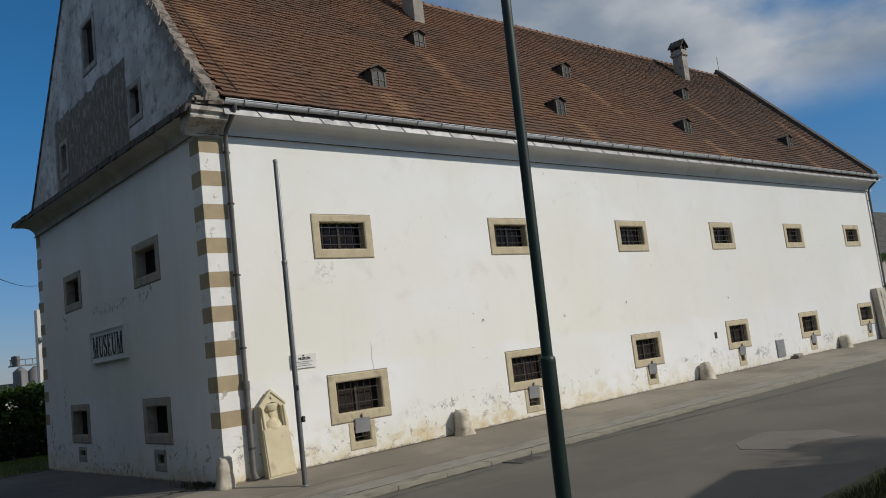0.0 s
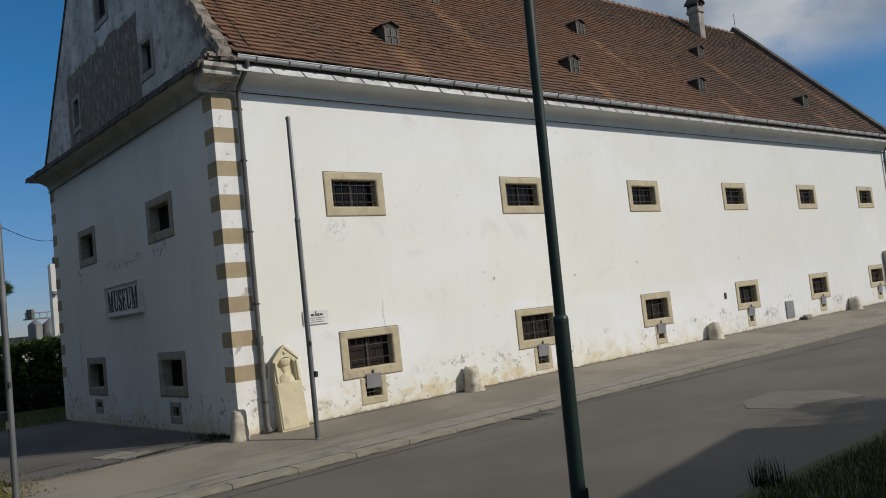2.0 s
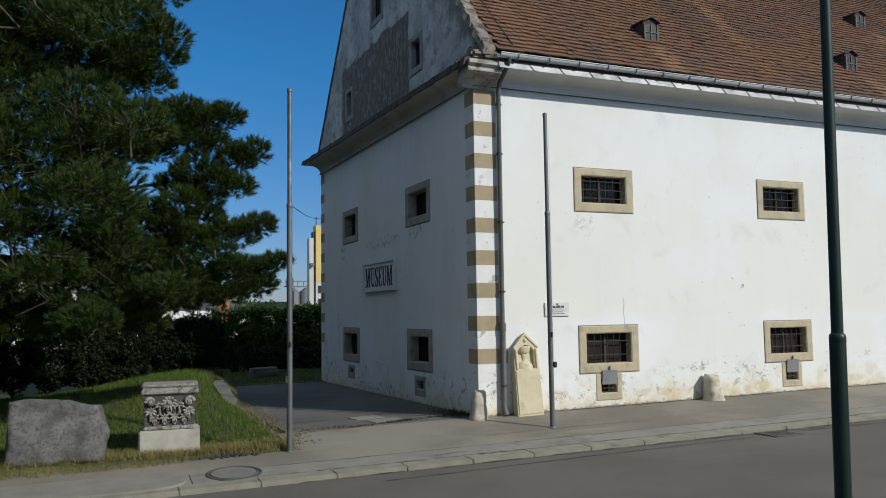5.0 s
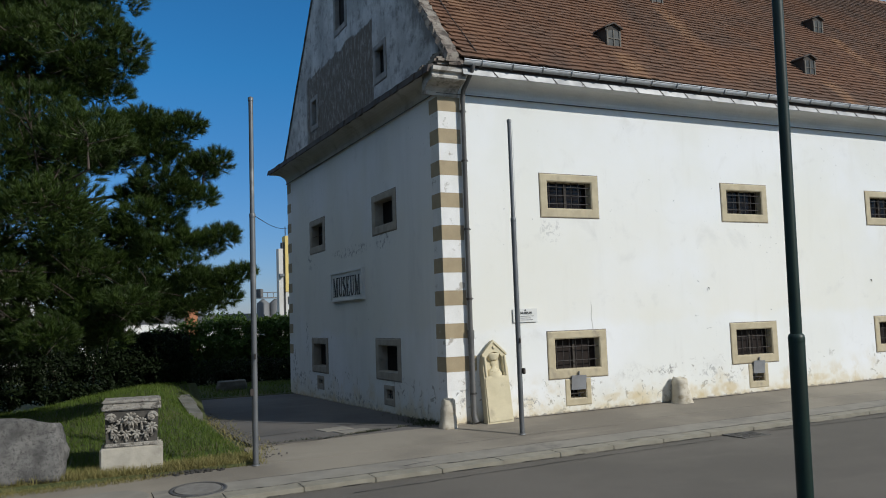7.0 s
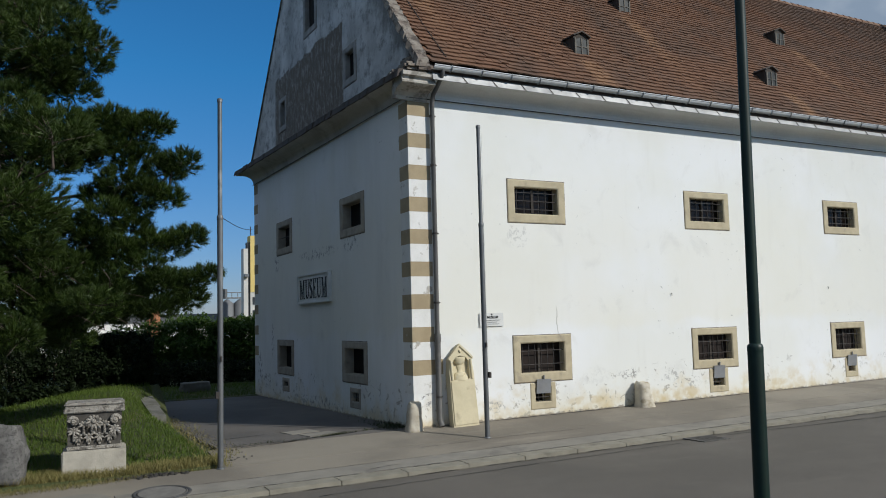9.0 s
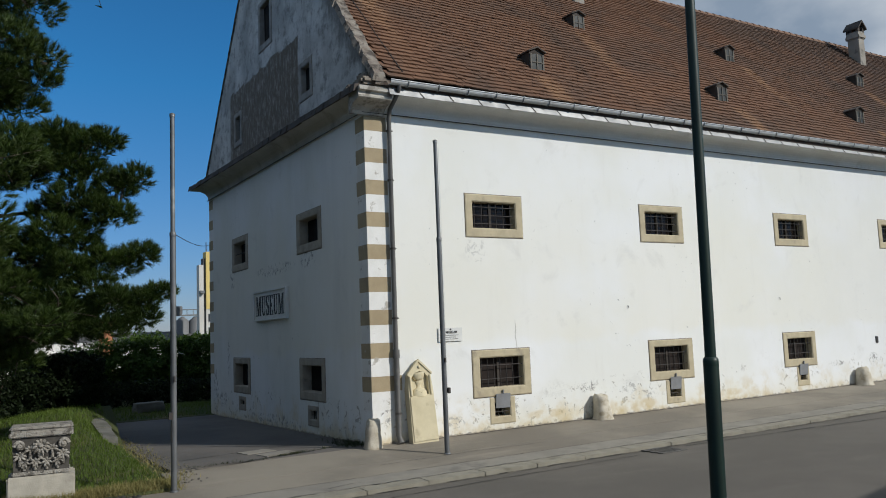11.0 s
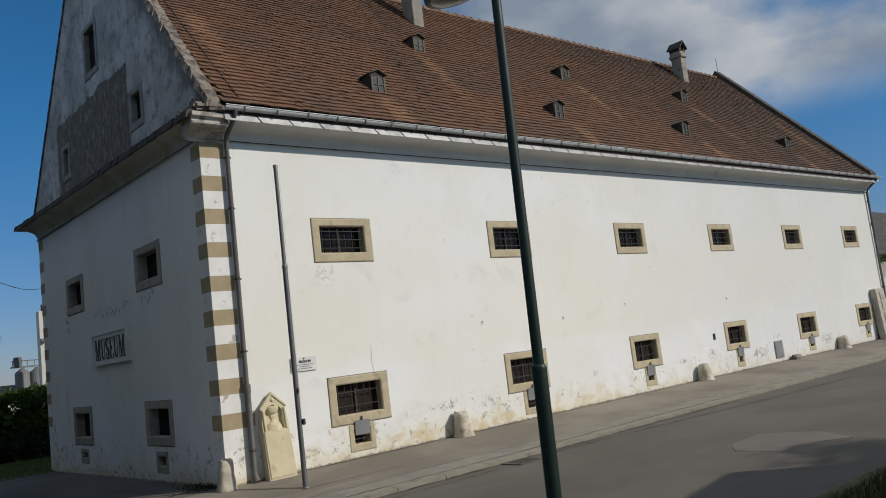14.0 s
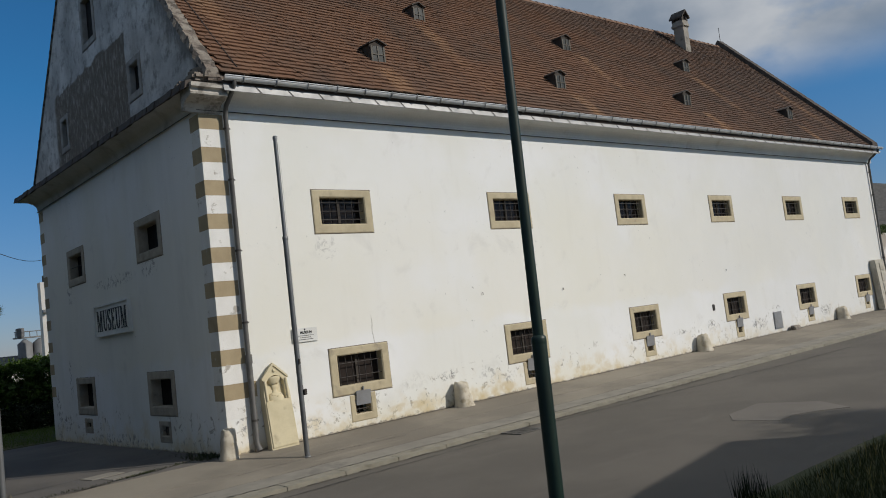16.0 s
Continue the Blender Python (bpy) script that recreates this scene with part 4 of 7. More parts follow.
roof_angle = math.atan(SLOPE)


def roof_z(y):
    return EAVE_Z + (y + 0.5) * SLOPE


def roof_deck():
    mesh = Mesh()
    for lo, hi in (((-0.5, EAVE_Z), (RIDGE_Y, RIDGE_Z)), ((WIDTH + 0.5, EAVE_Z), (RIDGE_Y, RIDGE_Z))):
        a, b = 0.20, LENGTH - 0.45
        t = 0.10
        mesh.add([(a, lo[0], lo[1] - 0.05), (b, lo[0], lo[1] - 0.05), (b, hi[0], hi[1] - 0.05), (a, hi[0], hi[1] - 0.05),
                  (a, lo[0], lo[1] - 0.05 - t), (b, lo[0], lo[1] - 0.05 - t), (b, hi[0], hi[1] - 0.05 - t), (a, hi[0], hi[1] - 0.05 - t)],
                 [(0, 1, 2, 3), (4, 7, 6, 5), (0, 4, 5, 1), (1, 5, 6, 2), (3, 2, 6, 7), (0, 3, 7, 4)])
    return mesh


roof = part("roof", roof_deck(), ROOF_DARK, museum, "steep brown roof of weathered clay tiles")

ROW_STEP, TILE_W = 0.158, 0.185
ROWS = int(math.hypot(RIDGE_Y + 0.5, RIDGE_Z - EAVE_Z) / ROW_STEP)
COLS = int((LENGTH - 0.66) / TILE_W)
shape2d = [(-0.0922, 0.30), (-0.0922, 0.007), (-0.05, 0.001), (0.0, 0.0), (0.05, 0.001), (0.0922, 0.007), (0.0922, 0.30)]
tile_verts = []
for lift in (0.0, 0.027):
    tile_verts += [(x, s, lift + 0.054 * (1 - s / 0.30)) for x, s in shape2d]
nt = len(shape2d)
tile_faces = [tuple(range(nt, 2 * nt)), tuple(reversed(range(nt)))] + [(i, (i + 1) % nt, nt + (i + 1) % nt, nt + i) for i in range(nt)]
tile_one = Mesh().add(tile_verts, tile_faces).data("tile")


def tile_pose(row, col):
    s = row * ROW_STEP
    x = 0.26 + TILE_W * (col + 0.5 + (0.5 if row % 2 else 0.0))
    wave = 0.006 * math.sin(x * 0.55 + s * 0.7) + 0.004 * math.sin(x * 1.7 - s)
    return (Matrix.Translation((x, -0.5 + s * math.cos(roof_angle), EAVE_Z + s * math.sin(roof_angle)))
            @ Matrix.Rotation(roof_angle, 4, "X") @ Matrix.Translation((0, 0, wave)))


def tile_field():
    base = np.array(tile_verts)
    verts, faces = [], []
    for row in range(ROWS):
        for col in range(COLS):
            if row < 12 and col < 25:
                continue
            m = np.array(tile_pose(row, col) @ pose(0, random.uniform(-0.020, 0.020), random.uniform(-0.003, 0.006), random.uniform(-0.6, 0.6), random.uniform(-1.2, 1.2), random.uniform(-1.2, 1.2)))
            k = len(verts) * len(base)
            verts.append(base @ m[:3, :3].T + m[:3, 3])
            faces += [tuple(i + k for i in f) for f in tile_faces]
    me = bpy.data.meshes.new("tile_field")
    me.from_pydata(np.concatenate(verts).tolist(), [], faces)
    return me


tagged(part("tile_field", tile_field(), TILE_FIELD, roof), kind="stuff")


def ridge_tiles():
    mesh = Mesh()
    x = 0.5
    while x < LENGTH - 0.5:
        pts = [(x - 0.02, RIDGE_Y, RIDGE_Z - 0.04), (x + 0.40, RIDGE_Y, RIDGE_Z - 0.055 + random.uniform(-0.008, 0.008))]
        mesh.tube(pts, [0.125, 0.108], 12)
        x += 0.36
    return mesh


part("ridge", ridge_tiles(), RIDGE_CLAY, roof, "row of half-round ridge tiles")
part("conductor_cable", Mesh().tube([(0.64, y, roof_z(y) + 0.115 + 0.012 * math.sin(y * 9)) for y in np.linspace(-0.42, RIDGE_Y, 14)], 0.010, 6), IRON, roof, "thin lightning conductor running up the roof")


# verges: near gable coping of rough stones, far gable dark coping
def coping(x0, x1, foot, pitch, material, label, rough):
    """Coping stones up both slopes of a gable, one object each."""
    for sgn in (0, 1):
        y = -0.50
        while y < RIDGE_Y - 0.05:
            y2 = min(RIDGE_Y, y + random.uniform(0.07, 0.19))
            za, zb = foot + pitch * y, foot + pitch * y2
            ya, yb = (y, y2) if not sgn else (WIDTH - y, WIDTH - y2)
            j = [random.uniform(-rough, rough) * (0.2 if sgn else 1.0) for _ in range(8)]
            t = 0.16 if x0 < 1 else 0.30
            part("coping_stone", Mesh().add([(x0 + j[0], ya, za - t), (x1 + j[1], ya, za - t), (x1 + j[2], yb, zb - t), (x0 + j[3], yb, zb - t),
                      (x0 + 0.05 + j[4], ya, za + j[5]), (x1 - 0.04 + j[6], ya, za + j[7]), (x1 - 0.04 + j[2], yb, zb + j[0]), (x0 + 0.05 + j[3], yb, zb + j[1])],
                     [(0, 3, 2, 1), (4, 5, 6, 7), (0, 1, 5, 4), (1, 2, 6, 5), (2, 3, 7, 6), (3, 0, 4, 7)]), material, roof, label)
            y = y2


coping(-0.05, 0.255, 8.03, 1.205, STONE_DARK, "rough lichened coping stones along the gable verge", 0.024)
coping(LENGTH - 0.52, LENGTH + 0.06, 8.13, 1.065, SOOT_TILE, "dark coping along the far gable", 0.012)
for lo, hi, turn in (((-0.30, -0.46, 0.0), (0.10, -0.08, 0.15), 8), ((0.02, -0.47, 0.0), (0.40, -0.10, 0.20), -5), ((-0.12, -0.30, 0.13), (0.26, 0.06, 0.34), 14), ((-0.36, -0.2, -0.02), (0.0, 0.10, 0.12), -10)):
    part("corner_stone", Mesh().box(lo, hi, None, 0.05), STONE_DARK, roof, "broken stone at the foot of the verge", pose(0, 0, 7.19, random.uniform(-5, 5), random.uniform(-6, 6), turn))


# gutter, flashing and downpipes
def gutter():
    mesh = Mesh()
    seg = 10
    a, b = (0.28, -0.55, 7.29), (LENGTH + 0.22, -0.55, 7.39)
    arc = [(0.075 * math.cos(t), -0.075 * math.sin(t)) for t in np.linspace(0, math.pi, seg)]
    rim = [(o * 0.93, u * 0.93) for o, u in reversed(arc)]
    rows = [(0.082, 0.008)] + arc + rim
    mesh.sweep(rows, a, b, (0, -1, 0))
    mesh.tube([(a[0], a[1] - 0.078, a[2] + 0.004), (b[0], b[1] - 0.078, b[2] + 0.004)], 0.011, 6)
    return mesh


gutter_ob = part("gutter", gutter(), ZINC, museum, "half-round weathered zinc gutter")
hook = Mesh()
hook.tube([(0, -0.638, 0.03), (0, -0.63, -0.03), (0, -0.60, -0.072), (0, -0.55, -0.088), (0, -0.50, -0.072), (0, -0.46, 0.0)], 0.012, 6)
hook_data = hook.data("gutter_hook")
flash_data = Mesh().add([(0, -0.478, 0.0), (0.663, -0.478, 0.0), (0.663, -0.52, -0.160), (0, -0.52, -0.160), (0, -0.466, 0.0), (0.663, -0.466, 0.0), (0.663, -0.508, -0.165), (0, -0.508, -0.165)],
                        [(0, 1, 2, 3), (4, 7, 6, 5), (0, 4, 5, 1), (1, 5, 6, 2), (2, 6, 7, 3), (3, 7, 4, 0)]).data("flashing")
# dark slanted strips draw the shading of the overlapping panel seams
seam_data = Mesh().add([(0.0, -0.484, 0.0), (0.022, -0.484, 0.0), (0.15, -0.528, -0.162), (0.12, -0.528, -0.162), (0.0, -0.474, 0.0), (0.022, -0.474, 0.0), (0.15, -0.517, -0.162), (0.12, -0.517, -0.162)],
                       [(0, 1, 2, 3), (4, 7, 6, 5), (0, 4, 5, 1), (1, 5, 6, 2), (2, 6, 7, 3), (3, 7, 4, 0)]).data("seam")
x = 0.30
while x < LENGTH - 0.2:
    z = 7.29 + 0.10 * x / LENGTH
    part("hook", hook_data, ZINC_PALE, gutter_ob, "", pose(x + 0.35, 0, z))
    part("flashing", flash_data, ZINC_PALE, gutter_ob, "", pose(x, 0.0, z - 0.085))
    part("seam", seam_data, IRON, gutter_ob, "", pose(x + 0.60, 0.0, z - 0.085))
    x += 0.665


def downpipe(x, foot, top, label):
    mesh = Mesh()
    mesh.tube([(x, -0.55, top + 0.40), (x, -0.54, top + 0.30), (x, -0.40, top + 0.18), (x - 0.01, -0.16, top + 0.0), (x, -0.085, top - 0.16), (x, -0.068, foot + 1.55)], 0.043, 12)
    ob = part("downpipe", mesh, PIPE_GREY, museum, label)
    part("standpipe", Mesh().tube([(x, -0.068, foot + 1.65), (x, -0.068, foot + 0.12), (x + 0.015, -0.10, foot + 0.03), (x + 0.02, -0.13, foot - 0.02)], [0.055, 0.055, 0.058, 0.060], 12).tube(
        [(x, -0.068, foot + 1.52), (x, -0.068, foot + 1.68)], 0.066, 12), PIPE_GREY, ob)
    for z in (foot + 0.5, 2.9, 4.2, 5.5, 6.45):
        part("bracket", Mesh().tube([(x, -0.068, z), (x, -0.068, z + 0.035)], 0.056, 12).box((x + 0.05, -0.08, z + 0.008), (x + 0.075, 0.01, z + 0.028)), IRON, ob)


downpipe(0.485, 0.66, 6.86, "grey rainwater downpipe beside the corner blocks")
downpipe(LENGTH - 0.12, 0.90, 6.97, "grey rainwater downpipe at the far corner")


# dormers and chimneys
def dormer(x, y):
    """A tiny roof dormer: cheeks, gabled hood and a small glazed front."""
    z = roof_z(y) + 0.0
    w, h, back_len = 0.205, 0.47, 0.62
    ob = part("dormer", Mesh().add([(x - w, y, z - 0.05), (x + w, y, z - 0.05), (x + w, y, z + h), (x - w, y, z + h), (x, y, z + h + 0.09),
                                   (x - w, y + back_len, z + h), (x + w, y + back_len, z + h), (x, y + back_len + 0.1, z + h + 0.09), (x - w, y + 0.1, z - 0.05), (x + w, y + 0.1, z - 0.05)],
                                  [(0, 1, 2, 4, 3), (0, 3, 5, 8), (1, 9, 6, 2), (3, 4, 7, 5), (4, 2, 6, 7)]), DARK_WOOD, roof, "small dark wooden roof dormer")
    hood = Mesh()
    for s in (-1, 1):
        a = [(x + s * (w + 0.035), y - 0.06, z + h - 0.012), (x, y - 0.06, z + h + 0.095), (x, y + back_len + 0.12, z + h + 0.095), (x + s * (w + 0.035), y + back_len, z + h - 0.012)]
        b = [(p[0], p[1], p[2] + 0.03) for p in a]
        hood.add(a + b, [(0, 1, 2, 3), (4, 7, 6, 5), (0, 4, 5, 1), (1, 5, 6, 2), (2, 6, 7, 3), (3, 7, 4, 0)])
    part("hood", hood, SOOT_TILE, ob)
    arch = [(x - 0.15, z + 0.05), (x + 0.15, z + 0.05), (x + 0.15, z + 0.36)] + [(x + 0.15 * math.cos(t), z + 0.36 + 0.075 * math.sin(t)) for t in (0.6, 1.2, 1.94, 2.54)] + [(x - 0.15, z + 0.36)]
    part("pane", Mesh().add([(p, y - 0.012, q) for p, q in arch] + [(p, y - 0.002, q) for p, q in arch], [tuple(range(8)), tuple(range(15, 7, -1))] + [(i, (i + 1) % 8, 8 + (i + 1) % 8, 8 + i) for i in range(8)]), DORMER_PANE, ob)
    part("frame", Mesh().box((x - 0.012, y - 0.03, z + 0.05), (x + 0.012, y - 0.013, z + 0.43)).box((x - 0.19, y - 0.03, z + 0.02), (x - 0.15, y - 0.001, z + 0.42)).box((x + 0.15, y - 0.03, z + 0.02), (x + 0.19, y - 0.001, z + 0.42)).box((x - 0.149, y - 0.028, z + 0.225), (x + 0.149, y - 0.014, z + 0.243)), DORMER_FRAME, ob)
    part("apron", Mesh().add([(x - 0.25, y - 0.14, roof_z(y - 0.14) + 0.075), (x + 0.25, y - 0.14, roof_z(y - 0.14) + 0.075), (x + 0.23, y + 0.02, roof_z(y) + 0.085), (x - 0.23, y + 0.02, roof_z(y) + 0.07),
                             (x - 0.25, y - 0.14, roof_z(y - 0.14) + 0.055), (x + 0.25, y - 0.14, roof_z(y - 0.14) + 0.055), (x + 0.23, y + 0.02, roof_z(y) + 0.06), (x - 0.23, y + 0.02, roof_z(y) + 0.05)],
                            [(0, 1, 2, 3), (4, 7, 6, 5), (0, 4, 5, 1), (1, 5, 6, 2), (2, 6, 7, 3), (3, 7, 4, 0)]), TILE_FIELD, ob)


for at in ((4.53, 0.43), (10.62, 0.42), (16.82, 0.46), (23.90, 0.53), (7.68, 2.52), (13.63, 2.47), (20.52, 2.54)):
    dormer(*at)


def chimney(x, y, top, hood):
    z, k = roof_z(y) - 0.35, 0.19 if hood else 0.20
    ob = part("chimney", Mesh().box((x - k, y - k, z), (x + k, y + k + 0.08, top), None, 0.015), CHIMNEY, roof, "rendered chimney stack")
    part("flashing", Mesh().box((x - k - 0.03, y - k - 0.04, z + 0.06), (x + k + 0.03, y + k, z + 0.14)), ZINC, ob)
    if hood:
        part("collar", Mesh().box((x - 0.25, y - 0.25, top - 0.26), (x + 0.25, y + 0.33, top - 0.10), None, 0.03).box((x - 0.21, y - 0.21, top - 0.10), (x + 0.21, y + 0.29, top + 0.02)), CHIMNEY, ob)
        cap = Mesh()
        for s in (-1, 1):
            a = [(x + s * 0.27, y - 0.29, top + 0.10), (x, y - 0.29, top + 0.40), (x, y + 0.37, top + 0.40), (x + s * 0.27, y + 0.37, top + 0.10)]
            b = [(p[0], p[1], p[2] + 0.07) for p in a]
            cap.add(a + b, [(0, 1, 2, 3), (4, 7, 6, 5), (0, 4, 5, 1), (1, 5, 6, 2), (2, 6, 7, 3), (3, 7, 4, 0)])
        for px, py in ((-0.15, -0.15), (0.15, -0.15), (-0.15, 0.23), (0.15, 0.23)):
            cap.box((x + px - 0.06, y + py - 0.06, top), (x + px + 0.06, y + py + 0.06, top + 0.24))
        part("cap", cap, SOOT_TILE, ob, "dark pitched chimney cap")


chimney(9.05, 4.15, 15.2, False)
chimney(23.75, 4.40, 13.72, True)
part("lightning_rod", Mesh().tube([(LENGTH - 0.2, RIDGE_Y, 13.4), (LENGTH - 0.2, RIDGE_Y, 14.6)], 0.012, 6), IRON, roof)

# metal door and slots in the front wall
part("meter_door", Mesh().box((19.33, -0.03, 0.93), (19.86, 0.01, 1.49), None, 0.006).box((19.36, -0.036, 0.96), (19.83, -0.031, 1.46)), PLATE, museum, "grey sheet-metal service door")
for hx, hz in ((6.40, 3.05), (9.15, 2.97), (11.70, 3.17), (16.84, 3.05)):
    part("wall_hook", Mesh().tube([(hx, 0.01, hz), (hx, -0.025, hz), (hx, -0.03, hz - 0.05)], 0.007, 6), IRON, museum, "small rusty iron hook")
part("iron_slot", Mesh().box((15.78, -0.02, 1.84), (15.90, 0.01, 2.03), None, 0.01), IRON, museum)


# ---- things by the wall ----
def serif_letter(ch, w, h):
    """A bold upright capital with thick and hairline strokes and flat serifs."""
    mesh, fat, thin, d = Mesh(), 0.060, 0.020, 0.012

    def stroke(xa, xb, za, zb, wa, wb=None):
        wb = wa if wb is None else wb
        pts = [(xa - wa / 2, za), (xa + wa / 2, za), (xb + wb / 2, zb), (xb - wb / 2, zb)]
        mesh.add([(x, 0.0, z) for x, z in pts] + [(x, -d, z) for x, z in pts], [(0, 3, 2, 1), (4, 5, 6, 7), (0, 1, 5, 4), (1, 2, 6, 5), (2, 3, 7, 6), (3, 0, 4, 7)])

    def bar(xa, xb, z):
        mesh.box((xa, -d - 0.001, z - 0.010), (xb, -0.0005, z + 0.010))

    def bow(points, widths):
        for (p, q), (wp, wq) in zip(zip(points, points[1:]), zip(widths, widths[1:])):
            t = Vector((q[0] - p[0], q[1] - p[1])).normalized()
            n = Vector((-t.y, t.x))
            pts = [Vector(p) - n * wp / 2 - t * 0.004, Vector(p) + n * wp / 2 - t * 0.004, Vector(q) + n * wq / 2 + t * 0.004, Vector(q) - n * wq / 2 + t * 0.004]
            mesh.add([(x, 0.0, z) for x, z in pts] + [(x, -d, z) for x, z in pts], [(0, 1, 2, 3), (4, 7, 6, 5), (0, 4, 5, 1), (1, 5, 6, 2), (2, 6, 7, 3), (3, 7, 4, 0)])

    if ch == "M":
        stroke(0.045, 0.045, 0, h, thin)
        stroke(w - 0.07, w - 0.07, 0, h, fat)
        stroke(w * 0.46, 0.075, 0.0, h, fat * 0.8)
        stroke(w * 0.46, w - 0.10, 0.0, h, thin)
        bar(0.0, 0.10, 0.010)
        bar(w - 0.14, w, 0.010)
        bar(0.0, 0.10, h - 0.010)
        bar(w - 0.10, w, h - 0.010)
    elif ch == "U":
        mid, r = w / 2 + 0.01, w / 2 - 0.075
        stroke(0.075, 0.075, r, h, fat)
        stroke(w - 0.055, w - 0.055, r, h, thin)
        arc = [math.pi + math.pi * k / 12 for k in range(13)]
        bow([(mid + (r + 0.0) * math.cos(a), 0.02 + r * (1 + math.sin(a))) for a in arc], [fat + (thin - fat) * min(1, k / 7) + 0.012 * math.sin(math.pi * k / 12) for k in range(13)])
        bar(0.01, 0.15, h - 0.010)
        bar(w - 0.11, w, h - 0.010)
    elif ch == "E":
        stroke(0.075, 0.075, 0, h, fat)
        bar(0.0, w - 0.01, 0.010)
        bar(0.0, w - 0.02, h - 0.010)
        bar(0.08, w - 0.09, h / 2)
        stroke(w - 0.024, w - 0.012, 0.125, 0.0, 0.010, 0.028)
        stroke(w - 0.030, w - 0.022, h - 0.115, h, 0.010, 0.028)
        stroke(w - 0.095, w - 0.095, h / 2 - 0.05, h / 2 + 0.05, 0.018)
    else:
        r, q = w / 2 - 0.022, h / 4
        top = [(w / 2 + r * math.cos(a), h - q + (q - 0.012) * math.sin(a)) for a in np.linspace(0.35, math.pi + 0.5, 9)]
        low = [(w / 2 + r * math.cos(a), q + (q - 0.012) * math.sin(a)) for a in np.linspace(0.5, -math.pi + 0.35, 9)]
        bow(top + low, [0.03, 0.022, 0.024, 0.028, 0.04, 0.055, 0.07, 0.08, 0.086, 0.086, 0.08, 0.07, 0.055, 0.04, 0.028, 0.024, 0.022, 0.03])
        stroke(w - 0.028, w - 0.022, h - 0.16, h, 0.010, 0.022)
        stroke(0.026, 0.020, 0.16, 0.0, 0.010, 0.022)
    return mesh


def wall_sign():
    """MUSEUM board on the gable: panel, raised rim and black letters."""
    ob = thing("museum_sign", "off-white museum sign board with black letters", "sign", pose(0, 5.37, 3.455, 0, 0, -90))
    part("board", Mesh().box((-1.145, -0.05, -0.335), (1.145, 0.01, 0.335), None, 0.01), SIGN_WHITE, ob)
    rim = Mesh()
    rim.box((-1.17, -0.085, 0.325), (1.17, 0.012, 0.365)).box((-1.17, -0.085, -0.365), (1.17, 0.012, -0.325))
    rim.box((-1.172, -0.083, -0.324), (-1.135, 0.012, 0.324)).box((1.135, -0.083, -0.324), (1.172, 0.012, 0.324))
    part("rim", rim, SIGN_WHITE, ob, "raised rim of the board")
    x = -1.02
    for ch, w in (("M", 0.44), ("U", 0.36), ("S", 0.255), ("E", 0.30), ("U", 0.36), ("M", 0.44)):
        part("letter", serif_letter(ch, w - 0.045, 0.50), SIGN_BLACK, ob, "black serif capital letter", pose(x, -0.0505, -0.25) @ Matrix.Diagonal((0.945, 1, 0.96, 1)))
        x += (w - 0.012) * 0.945 + 0.012


wall_sign()


def small_sign():
    ob = thing("notice_plate", "small white museum notice plate on the front wall", "sign", pose(1.70, 0, 2.575))
    part("plate", Mesh().box((-0.27, -0.03, -0.13), (0.27, -0.012, 0.13), None, 0.004), SIGN_WHITE, ob)
    part("bracket", Mesh().box((-0.24, -0.013, -0.10), (-0.20, 0.004, 0.10)).box((0.20, -0.013, -0.10), (0.24, 0.004, 0.10)), IRON, ob)
    lettering("letters", "MUSEUM", 0.25, 0.05, SIGN_BLACK, ob, pose(0.02, -0.032, 0.045, 90, 0, 0))
    for k, (w, z) in enumerate(((0.38, -0.012), (0.24, -0.048), (0.33, -0.084))):
        part("text_bar", Mesh().box((-w / 2, -0.034, z - 0.0045), (w / 2, -0.031, z + 0.0045)), PIPE_GREY, ob)
    part("crest", Mesh().lathe([(0.018, 0.0), (0.018, 0.003)], 10, pose(0.0, -0.031, 0.10, 90)), SIGN_BLACK, ob)


small_sign()


